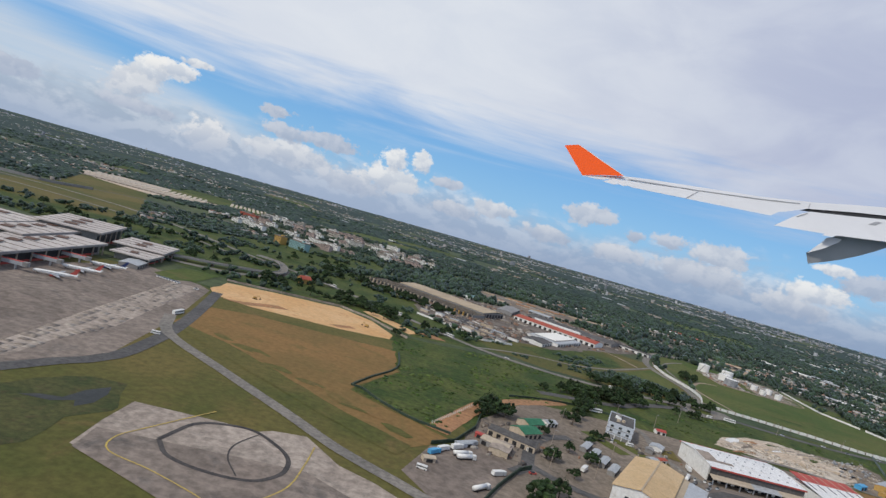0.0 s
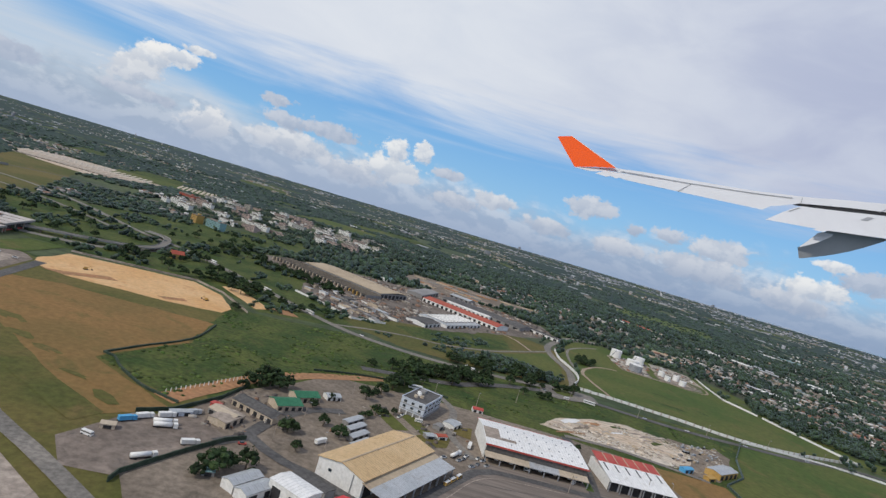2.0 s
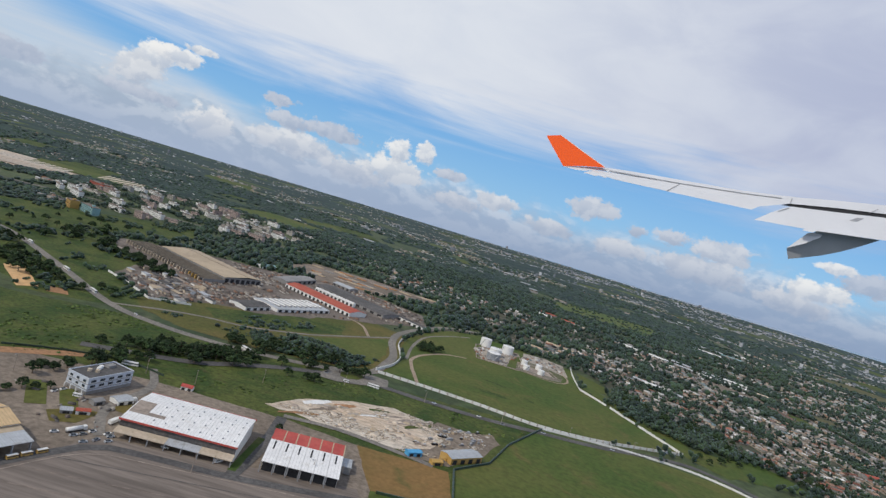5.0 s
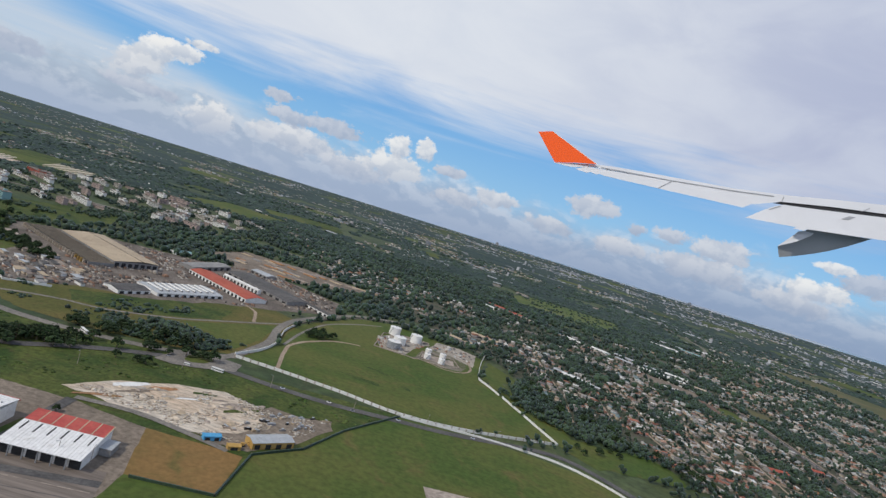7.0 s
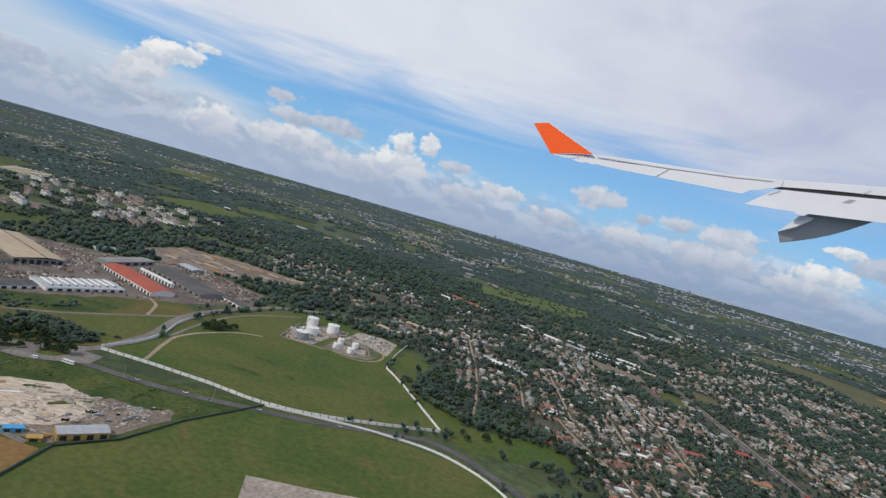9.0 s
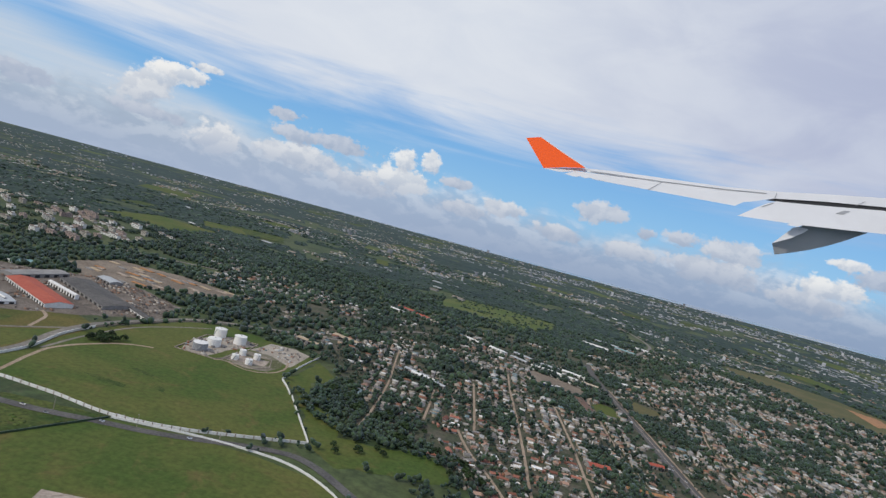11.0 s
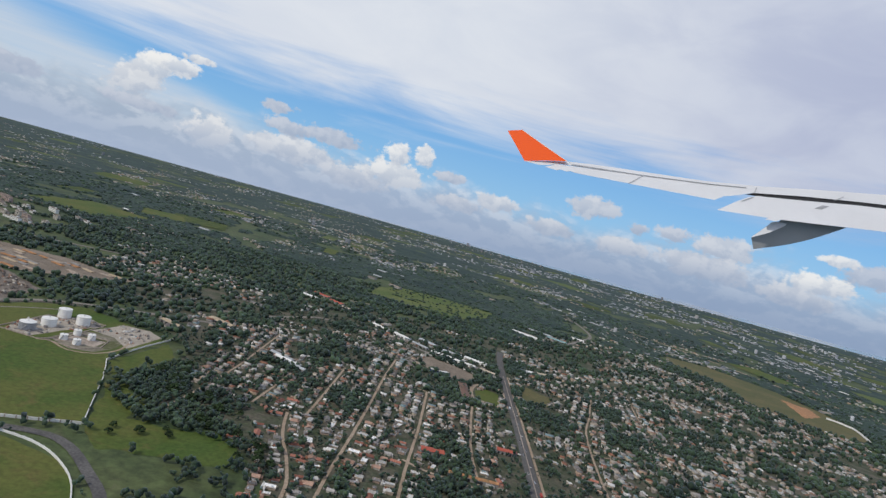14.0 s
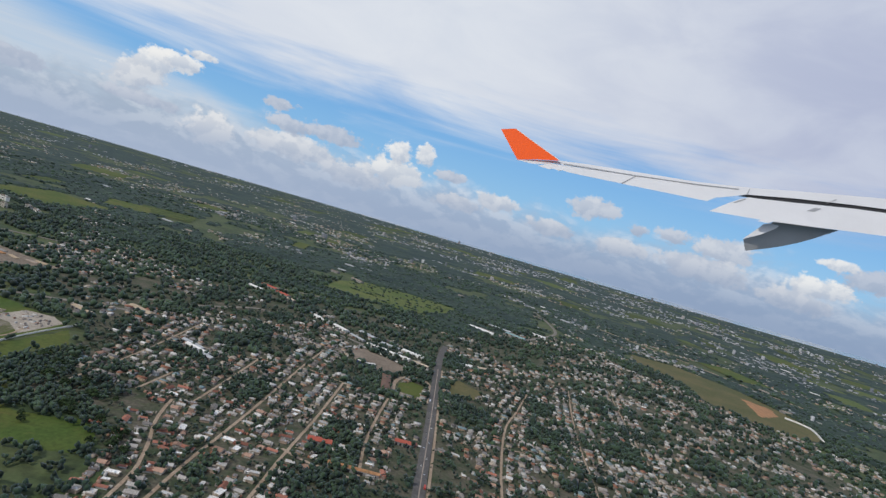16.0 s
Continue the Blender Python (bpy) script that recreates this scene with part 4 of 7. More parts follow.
def tan_hangar():
    t = thing("hangar", frame_at(77, 170.5, 61.3), "hangar with tan sheet roof and grey lean-to canopy", "hangar")
    lx, ly, e, r = 35.6, 15.0, 5.0, 6.5
    part("wall", Geo().box(0, 0, 0, lx - 0.8, ly - 0.8, e - 0.1), WHITE, t, "pale rendered wall")
    for s in (-1, 1):
        x0 = s * (lx / 2 - 0.4)
        part("gable", Geo().add([(x0, -ly / 2 + 0.4, e - 0.1), (x0, ly / 2 - 0.4, e - 0.1), (x0, 0, r - 0.2), (x0 - s * 0.3, -ly / 2 + 0.4, e - 0.1), (x0 - s * 0.3, ly / 2 - 0.4, e - 0.1), (x0 - s * 0.3, 0, r - 0.2)], [(0, 1, 2), (5, 4, 3), (0, 2, 5, 3), (1, 4, 5, 2)]), WHITE, t)
    n = 9
    for i in range(n):
        a, b = -lx / 2 + lx * i / n + 0.03, -lx / 2 + lx * (i + 1) / n - 0.03
        part("roof_panel", Geo().slab([(a, -ly / 2, e), (b, -ly / 2, e), (b, 0, r), (a, 0, r)], 0.18), TAN, t)
        part("roof_panel", Geo().slab([(a, 0, r), (b, 0, r), (b, ly / 2, e), (a, ly / 2, e)], 0.18), TAN, t)
    part("ridge_cap", Geo().box(0, 0, r - 0.05, lx, 0.5, 0.16), TAN_OLD, t)
    part("lower_roof", Geo().slab([(-lx / 2, -ly / 2 - 2.2, 3.9), (lx / 2, -ly / 2 - 2.2, 3.9), (lx / 2, -ly / 2 + 0.6, 4.5), (-lx / 2, -ly / 2 + 0.6, 4.5)], 0.15), TAN_OLD, t)
    for i in range(8):
        a, b = -lx / 2 + lx * i / 8 + 0.02, -lx / 2 + lx * (i + 1) / 8 - 0.02
        part("canopy_panel", Geo().slab([(a, -ly / 2 - 7.5, 3.3), (b, -ly / 2 - 7.5, 3.3), (b, -ly / 2 - 1.6, 4.0), (a, -ly / 2 - 1.6, 4.0)], 0.14), CORR, t)
    for i in range(9):
        part("post", Geo().box(-lx / 2 + 0.5 + (lx - 1) * i / 8, -ly / 2 - 7.1, 0, 0.35, 0.35, 3.2), STEEL, t)
    for i in range(6):
        part("door", Geo().box(-lx / 2 + 3.2 + 5.8 * i, -ly / 2 + 0.36, 0.1, 3.6, 0.2, 3.3), DARK, t, "dark open bay")
    part("window", Geo().box(-lx / 2 + 0.38, 3.0, 2.6, 0.2, 1.0, 0.7), GLASS, t)
    part("downpipe", Geo().tube((-lx / 2 + 0.3, -4.0, 0), (-lx / 2 + 0.3, -4.0, e), 0.14, 6), STEEL, t)


def white_hangar():
    t = thing("hangar", frame_at(125.8, 213.2, 4.0), "white metal hangar with red trim and beige loading canopy", "hangar")
    lx, ly, e, r = 35.2, 23.0, 5.4, 6.6
    part("wall", Geo().box(0, 0.6, 0, lx - 0.6, ly - 2.0, e - 0.15), WHITE, t)
    # asphalt-dark strip paints the shade on the front wall under the roof edge
    part("front_band", Geo().box(0, -ly / 2 + 0.45, 2.9, lx - 0.6, 0.3, 2.1), ASPHALT, t, "dark grey front wall band, shade put into its colour")
    part("gable_end", Geo().add([(-lx / 2 + 0.3, -ly / 2 + 1.6, e - 0.2), (-lx / 2 + 0.3, ly / 2 - 0.4, e - 0.2), (-lx / 2 + 0.3, 2, r - 0.2), (-lx / 2 + 0.7, -ly / 2 + 1.6, e - 0.2), (-lx / 2 + 0.7, ly / 2 - 0.4, e - 0.2), (-lx / 2 + 0.7, 2, r - 0.2)], [(0, 2, 1), (3, 4, 5), (0, 3, 5, 2), (1, 2, 5, 4)]), WHITE, t)
    n = 10
    for i in range(n):
        a, b = -lx / 2 + lx * i / n + 0.02, -lx / 2 + lx * (i + 1) / n - 0.02
        part("roof_panel", Geo().slab([(a, -ly / 2, e), (b, -ly / 2, e), (b, 2, r), (a, 2, r)], 0.16), WHITE_CLAD, t)
        part("roof_panel", Geo().slab([(a, 2, r), (b, 2, r), (b, ly / 2, e + 0.2), (a, ly / 2, e + 0.2)], 0.16), WHITE_CLAD, t)
        for j in range(4):
            y0 = -8.5 + 4.6 * j
            z0 = e + (r - e) * (y0 + ly / 2) / (ly / 2 + 2) if y0 < 2 else r - (r - e - 0.2) * (y0 - 2) / (ly / 2 - 2)
            if i > 1:
                part("roof_vent", Geo().box((a + b) / 2, y0, z0 - 0.05, 0.35, 0.5, 0.3), STEEL, t)
    part("roof_patch", Geo().slab([(-lx / 2 + 0.3, -6.6, 5.92), (-lx / 2 + 5.6, -6.6, 5.92), (-lx / 2 + 5.6, 1.4, 6.62), (-lx / 2 + 0.3, 1.4, 6.62)], 0.05), CONC_L, t, "stained grey-brown repair sheets")
    part("roof_patch", Geo().slab([(-lx / 2 + 5.7, -6.6, 5.92), (-lx / 2 + 11, -6.6, 5.92), (-lx / 2 + 11, -4.8, 6.08), (-lx / 2 + 5.7, -4.8, 6.08)], 0.05), CONC_L, t, "stained grey-brown repair sheets")
    part("trim", Geo().box(0, -ly / 2 - 0.1, e - 0.45, lx + 0.3, 0.25, 0.5), RED, t, "red fascia")
    part("trim", Geo().box(0, ly / 2 + 0.1, e - 0.25, lx + 0.3, 0.25, 0.5), RED, t, "red fascia")
    for i in range(7):
        a, b = -lx / 2 + lx * i / 7 + 0.03, -lx / 2 + lx * (i + 1) / 7 - 0.03
        part("canopy_panel", Geo().slab([(a, -ly / 2 - 2.8, 2.3), (b, -ly / 2 - 2.8, 2.3), (b, -ly / 2 + 0.2, 3.0), (a, -ly / 2 + 0.2, 3.0)], 0.2), BEIGE if i not in (3, 4) else CORR, t)
        part("door", Geo().box((a + b) / 2, -ly / 2 + 1.45, 0.1, 3.6, 0.25, 2.6), DARK, t, "dark open loading bay")
    for i in range(8):
        part("post", Geo().box(-lx / 2 + 0.3 + (lx - 0.6) * i / 7, -ly / 2 - 2.5, 0, 0.3, 0.3, 2.25), STEEL, t)


def red_hangar():
    t = thing("hangar", frame_at(163.0, 214.6, 5.5), "white hangar with red rear roof and dark skylights", "hangar")
    lx, ly, e, r = 24.0, 21.0, 3.8, 5.8
    part("wall", Geo().box(0, 0.8, 0, lx - 0.6, ly - 2.2, e - 0.15), WHITE, t)
    n = 6
    for i in range(n):
        a, b = -lx / 2 + lx * i / n + 0.04, -lx / 2 + lx * (i + 1) / n - 0.04
        ym = 3.2
        zm = e + (r - e) * (ym + ly / 2) / ly
        part("roof_panel", Geo().slab([(a, -ly / 2, e), (b, -ly / 2, e), (b, ym, zm), (a, ym, zm)], 0.16), WHITE_CLAD, t)
        part("roof_panel", Geo().slab([(a, ym + 0.02, zm), (b, ym + 0.02, zm), (b, ly / 2, r), (a, ly / 2, r)], 0.16), RED, t, "faded red roof sheet")
        part("joint_strip", Geo().slab([(b - 0.18, ym, zm + 0.05), (b + 0.18, ym, zm + 0.05), (b + 0.18, ly / 2, r + 0.05), (b - 0.18, ly / 2, r + 0.05)], 0.05), TAN_OLD, t)
        za, zb = e + (r - e) * 0.38, e + (r - e) * 0.62
        part("skylight", Geo().slab([(a + 1.6, -ly / 2 + ly * 0.38, za + 0.06), (a + 2.1, -ly / 2 + ly * 0.38, za + 0.06), (a + 2.1, -ly / 2 + ly * 0.62, zb + 0.06), (a + 1.6, -ly / 2 + ly * 0.62, zb + 0.06)], 0.06), DARK, t)
        part("door", Geo().box((a + b) / 2, -ly / 2 + 1.75, 0.1, 3.2, 0.25, 2.9), DARK, t, "dark open bay")
        part("post", Geo().box(a, -ly / 2 + 0.3, 0, 0.3, 0.3, e - 0.2), STEEL, t)
    part("side_gable", Geo().add([(lx / 2 - 0.3, -ly / 2 + 1.9, e - 0.2), (lx / 2 - 0.3, ly / 2 - 0.3, e - 0.2), (lx / 2 - 0.3, ly / 2 - 0.3, r - 0.2), (lx / 2 - 0.6, -ly / 2 + 1.9, e - 0.2), (lx / 2 - 0.6, ly / 2 - 0.3, e - 0.2), (lx / 2 - 0.6, ly / 2 - 0.3, r - 0.2)], [(0, 1, 2), (3, 5, 4), (1, 4, 5, 2)]), WHITE, t)
    part("annex", Geo().box(lx / 2 + 1.6, 5.0, 0, 3.4, 6.0, 2.4), GREYWALL, t)
    part("annex_roof", Geo().box(lx / 2 + 1.6, 5.0, 2.4, 3.8, 6.4, 0.2), CORR, t)


def office():
    t = thing("office_building", frame_at(86.6, 229.6, 70.5), "three-storey pale blue office with dark flat roof", "office building")
    L_, W_, H_ = 18.0, 9.4, 5.4
    part("wall", Geo().box(0, 0, 0, L_, W_, H_), BLUEGREY, t)
    part("ground_floor", Geo().box(0, -0.02, 0.02, L_ + 0.06, W_ + 0.06, 1.2), GREYWALL, t)
    part("parapet", Geo().box(0, W_ / 2, H_, L_ + 0.2, 0.25, 0.4).box(0, -W_ / 2, H_, L_ + 0.2, 0.25, 0.4).box(-L_ / 2, 0, H_, 0.25, W_, 0.4).box(L_ / 2, 0, H_, 0.25, W_, 0.4), BLUEGREY, t)
    part("roof", Geo().box(0, 0, H_, L_ - 0.4, W_ - 0.4, 0.12), ASPHALT, t, "dark grey flat roof")
    for k in range(2):
        part("ledge", Geo().box(0, 0, 1.75 + 1.8 * k, L_ + 0.25, W_ + 0.25, 0.14), GREYWALL, t)
        z = 2.3 + 1.75 * k
        for i in range(5):
            for s in (-1, 1):
                w = part("window", Geo().box(-L_ / 2 + 2 + 3.5 * i, s * (W_ / 2 + 0.03), z, 1.9, 0.12, 0.8), GLASS, t)
                part("sill", Geo().box(-L_ / 2 + 2 + 3.5 * i, s * (W_ / 2 + 0.1), z - 0.14, 2.1, 0.3, 0.1), WHITE, w)
        for i in range(3):
            w = part("window", Geo().box(-L_ / 2 - 0.03, -3 + 3 * i, z, 0.12, 1.1, 0.8), GLASS, t)
            part("sill", Geo().box(-L_ / 2 - 0.1, -3 + 3 * i, z - 0.14, 0.3, 1.3, 0.1), WHITE, w)
    for i in range(4):
        part("pillar", Geo().box(-L_ / 2 - 0.9, -3.9 + 2.6 * i, 0, 0.3, 0.3, 1.7), WHITE, t)
    for x, y in ((-4, 1.2), (-2.4, -0.6), (-0.6, 1.0), (1.2, 2.0)):
        part("roof_tank", Geo().cyl(x, y, H_ + 0.1, H_ + 0.95, 0.75, 14, 0.68, 0.15), BEIGE if x < -2 else TANK_W, t)
    part("roof_box", Geo().box(4.5, 1.5, H_ + 0.1, 3.0, 2.2, 0.9), GREYWALL, t)


def tank(x, y, r, h, dark=False):
    t = thing("storage_tank", frame_at(x, y, random.uniform(0, 360)), "grey cylindrical fuel storage tank with low cone roof" if dark else "white cylindrical fuel storage tank with low cone roof", "tank", "tank farm")
    m = STEEL if dark else TANK_W
    part("shell", Geo().cyl(0, 0, 0, h, r, 40), m, t)
    part("roof", Geo().cyl(0, 0, h, h + 0.15, r * 1.015, 40, r * 0.99, r * 0.10), WHITE, t)
    for k in (0.33, 0.66):
        part("ring_girder", Geo().cyl(0, 0, h * k, h * k + 0.12, r * 1.012, 40), m, t)
    part("stair", Geo().tube(((r + 0.3) * math.cos(0.2), (r + 0.3) * math.sin(0.2), 0.2), ((r + 0.3) * math.cos(0.9), (r + 0.3) * math.sin(0.9), h), 0.25, 4), STEEL, t)
    part("vent", Geo().cyl(0, 0, h + r * 0.1, h + r * 0.1 + 0.6, 0.3, 8), STEEL, t)
    part("base", Geo().cyl(0, 0, 0.0, 0.25, r + 0.5, 40), CONC_L, t)


def long_factory():
    t = thing("factory_hall", frame_at(22, 487, -34.5), "long derelict factory hall with weathered tan roof", "factory hall")
    lx, ly, e, r = 84.0, 33.0, 4.4, 5.6
    part("wall", Geo().box(0, 0, 0, lx - 0.8, ly - 0.8, e - 0.1), GREYWALL, t)
    n = 22
    for i in range(n):
        a, b = -lx / 2 + lx * i / n + 0.06, -lx / 2 + lx * (i + 1) / n - 0.06
        part("roof_panel", Geo().slab([(a, -ly / 2, e), (b, -ly / 2, e), (b, 3.4, r), (a, 3.4, r)], 0.2), TAN_OLD, t)
        part("roof_panel", Geo().slab([(a, 4.6, r), (b, 4.6, r), (b, ly / 2, e), (a, ly / 2, e)], 0.2), TAN_OLD, t)
    part("ridge_gap", Geo().box(0, 4.0, r - 0.5, lx, 1.1, 0.3), DARK, t, "dark open ridge vent")
    part("low_wall", Geo().box(-7, -25.5, 0, 101, 17.5, 2.6), GREYWALL, t)
    for i in range(26):
        a, b = -57.5 + 101 * i / 26 + 0.05, -57.5 + 101 * (i + 1) / 26 - 0.05
        part("saw_roof", Geo().slab([(a, -34.6, 2.7), (b - 0.6, -34.6, 3.5), (b - 0.6, -17.0, 3.5), (a, -17.0, 2.7)], 0.2), ASPHALT, t, "dark weathered north-light roof bay")
        part("saw_light", Geo().box(b - 0.35, -25.5, 2.6, 0.2, 17, 0.8), TAN_OLD, t)
        part("buttress", Geo().box(a, -35.2, 0, 0.9, 1.6, 3.0, 0, 0.8), YELLOWP if 21 < i < 25 else BEIGE, t)
        part("opening", Geo().box((a + b) / 2, -34.2, 0.3, 2.2, 0.3, 1.9), DARK, t)
    for i in range(7):
        part("end_opening", Geo().box(lx / 2 - 0.36, -14 + 4.6 * i, 0.3, 0.3, 2.8, 3.0), DARK, t)


def shed_row(name, x, y, turn, lx, ly, e, r, roofmat, wallmat, label, n=10, cat="shed", doors=0):
    t = thing(name, frame_at(x, y, turn), label, cat)
    part("wall", Geo().box(0, 0, 0, lx - 0.3, ly - 0.3, e - 0.05), wallmat, t)
    part("gable", Geo().add([(-lx / 2 + 0.2, -ly / 2 + 0.2, e - 0.06), (-lx / 2 + 0.2, ly / 2 - 0.2, e - 0.06), (-lx / 2 + 0.2, 0, r - 0.15), (lx / 2 - 0.2, -ly / 2 + 0.2, e - 0.06), (lx / 2 - 0.2, ly / 2 - 0.2, e - 0.06), (lx / 2 - 0.2, 0, r - 0.15)], [(0, 2, 1), (3, 4, 5), (0, 3, 5, 2), (1, 2, 5, 4)]), wallmat, t)
    for i in range(n):
        a, b = -lx / 2 + lx * i / n + 0.02, -lx / 2 + lx * (i + 1) / n - 0.02
        part("roof_panel", Geo().slab([(a, -ly / 2, e), (b, -ly / 2, e), (b, 0, r), (a, 0, r)], 0.12), roofmat, t)
        part("roof_panel", Geo().slab([(a, 0, r), (b, 0, r), (b, ly / 2, e), (a, ly / 2, e)], 0.12), roofmat, t)
    for i in range(doors):
        part("door", Geo().box(-lx / 2 + lx * (i + 0.5) / doors, -ly / 2 + 0.13, 0.05, lx / doors * 0.5, 0.12, e * 0.7), DARK, t)
    return t


tan_hangar()
white_hangar()
red_hangar()
office()
for x, y, r, h, dk in ((244, 505, 4.4, 6.2, 0), (249.8, 479, 4.7, 5.4, 0), (246.8, 462, 4.9, 5.2, 1), (261.4, 499, 4.5, 6.2, 0), (272, 461, 2.4, 3.5, 0), (282.6, 458, 2.4, 3.5, 0), (272.4, 475, 2.4, 3.8, 0), (283.4, 473, 2.4, 3.8, 0)):
    tank(x, y, r, h, dk)
long_factory()
shed_row("factory_shed", 113, 490, -35, 73, 19, 3.0, 4.6, RED_TILE, WHITE, "long white shed with a red roof", 18, doors=16)
shed_row("factory_shed", 134, 527, -37, 82, 24, 2.6, 3.8, ASPHALT, GREYWALL, "long dark grey flat-pitched shed behind the red roof", 16, doors=10)
shed_row("factory_shed", 117, 512, -31, 42, 3.4, 3.4, 4.0, WHITE, WHITE, "narrow white clerestory row", 8, doors=10)
shed_row("factory_shed", 176, 508, -37, 44, 6, 2.4, 3.2, ASPHALT, WHITE, "narrow white-walled shed with dark roof", 9, doors=8)
shed_row("factory_shed", 101, 438, 58, 50, 24, 2.2, 3.0, CORR, WHITE, "low white workshop with grey corrugated roof", 14, doors=9)
for k in range(9):
    shed_row("roof_light", 101 + 2.6 * (k - 4), 438 + 4.2 * (k - 4), -32, 16, 1.6, 3.2, 3.7, WHITE, GREYWALL, "white raised roof light on the workshop", 2)
shed_row("factory_shed", 82, 404, 62, 22, 15, 2.3, 3.2, ASPHALT, WHITE, "white-gabled shed with dark roof", 6, doors=4)
shed_row("factory_shed", 77, 538, 74, 50, 14, 3.2, 4.0, GREYWALL, GREYWALL, "grey flat shed behind the halls", 10, doors=6)
shed_row("factory_shed", 114, 580, -32, 22, 12, 2.6, 3.6, CORR, GREYWALL, "grey shed in the pipe yard", 6, doors=4)
shed_row("factory_shed", 43, 566, 60, 18, 9, 2.2, 3.2, TEAL, WHITE, "small shed with pale teal roof", 5, doors=3)
shed_row("yard_shed", 217, 258, 40, 17, 7, 2.6, 3.3, CORR, YELLOWP, "open yard shed with grey metal roof", 6, doors=4)
shed_row("site_hut", 198, 249, 35, 6.5, 3.0, 1.8, 2.2, BLUEP, BLUEP, "bright blue site hut", 3, doors=2)
shed_row("site_hut", 207, 247, 30, 5.0, 3.0, 1.5, 1.9, YELLOWP, YELLOWP, "yellow site hut beside the shed", 3, doors=1)
shed_row("green_roof_house", 44.5, 196, 40, 9, 7, 1.9, 3.0, GREENROOF, BEIGE, "low beige house with green metal roof", 6, "house", 4)
shed_row("green_roof_house", 48, 207, 40, 9, 6, 1.9, 3.0, GREENROOF, BEIGE, "low beige house with green metal roof", 6, "house", 4)
shed_row("long_house", 39, 185.5, -25, 16, 6, 2.0, 3.0, ASPHALT, BEIGE, "long low house with dark roof and pale walls", 8, "house", 6)
shed_row("white_house", 56, 215, 35, 5.5, 4, 1.5, 2.2, CORR, WHITE, "small white house with grey roof", 4, "house", 3)
shed_row("white_house", 99, 222, 60, 6, 5, 1.6, 2.1, CORR, WHITE, "small white house beside the office", 4, "house", 2)
shed_row("red_hut", 110, 248, 5, 4.5, 3, 1.4, 2.1, RED, WHITE, "small white hut with red roof", 3, "hut", 2)
for k in range(4):
    shed_row("car_shelter", 66 + 1.6 * k, 199 - 5.4 * k, 62, 9, 2.6, 1.5, 1.8, CORR, GREYWALL, "low grey corrugated car shelter", 3, "shelter", 3)


# ---- terminal and parked jets ----
def terminal():
    t = thing("terminal", Matrix(), "large airport terminal with stepped pale flat roofs", "terminal")
    # centre, turn, length along the apron, depth, height
    for x0, y0, turn, lx, ly, h in ((-166, 240, 92, 108, 20, 5.2), (-184, 282, 92, 44, 18, 6.2), (-206, 262, 92, 80, 26, 6.6), (-184, 321, 103, 40, 27, 8.2), (-152, 329, 100, 26, 22, 4.4), (-145, 306, 96, 18, 15, 3.2)):
        m = frame_at(x0, y0, turn)

        def put(name, mat, parent, *box, label=""):
            ob = part(name, Geo().box(*box), mat, parent, label)
            if parent is t:
                ob.matrix_world = m
            return ob
        b = put("block", GREYWALL, t, 0, 0, 0, lx, ly, h, label="dark grey block with shade painted on its front")
        put("roof", ROOF_P, b, 0, 0, h, lx + 4.0, ly + 4.0, 0.6, label="pale projecting flat roof")
        put("roof_edge", GREYWALL, b, 0, -ly / 2 - 2.1, h - 0.5, lx + 4.1, 0.4, 0.9)
        # near-black panels paint the deep shade under the projecting roofs
        for s in (-1, 1):
            put("glazing", DARK, b, 0, s * (ly / 2 + 0.05), h * 0.2, lx * 0.96, 0.2, h * 0.6)
        put("red_wall", RED, b, 0, -ly / 2 - 0.08, 0.1, lx * 0.9, 0.3, h * 0.18)
        for i in range(int(lx / 11)):
            sk = put("skylight", UMBER, b, -lx / 2 + 6 + 11 * i, ly * 0.05, h + 0.6, 5.0, ly * 0.22, 0.5, 14, label="rusty brown raised skylight")
            put("skylight_rim", GREYWALL, sk, -lx / 2 + 6 + 11 * i, ly * 0.05, h + 0.6, 5.6, ly * 0.28, 0.2, 14)
        for i in range(int(lx / 8)):
            put("roof_seam", CONC, b, -lx / 2 + 4 + 8 * i, 0, h + 0.6, 0.35, ly + 3.6, 0.14)
        for i in range(int(lx / 9) + 1):
            put("column", CONC_L, b, -lx / 2 + 9 * i, -ly / 2 - 1.5, 0, 0.5, 0.5, h)
    shed_row("awning", -138, 289, 100, 15, 9, 2.0, 2.6, CORR, GREYWALL, "low white corrugated awning beside the terminal", 5, "awning", 4)


def jet_bridge(x, y, turn):
    t = thing("jet_bridge", frame_at(x, y, turn), "grey covered boarding bridge with a red stripe", "jet bridge", "boarding bridges")
    part("tunnel", Geo().box(7, 0, 2.0, 14, 1.4, 1.4), CORR, t)
    part("stripe", Geo().box(7, 0, 3.4, 14, 1.45, 0.15), RED, t)
    part("cab", Geo().box(14.4, 0, 1.9, 1.8, 2.0, 1.7), GREYWALL, t)
    part("leg", Geo().box(11, 0, 0, 0.6, 0.9, 2.0), STEEL, t)


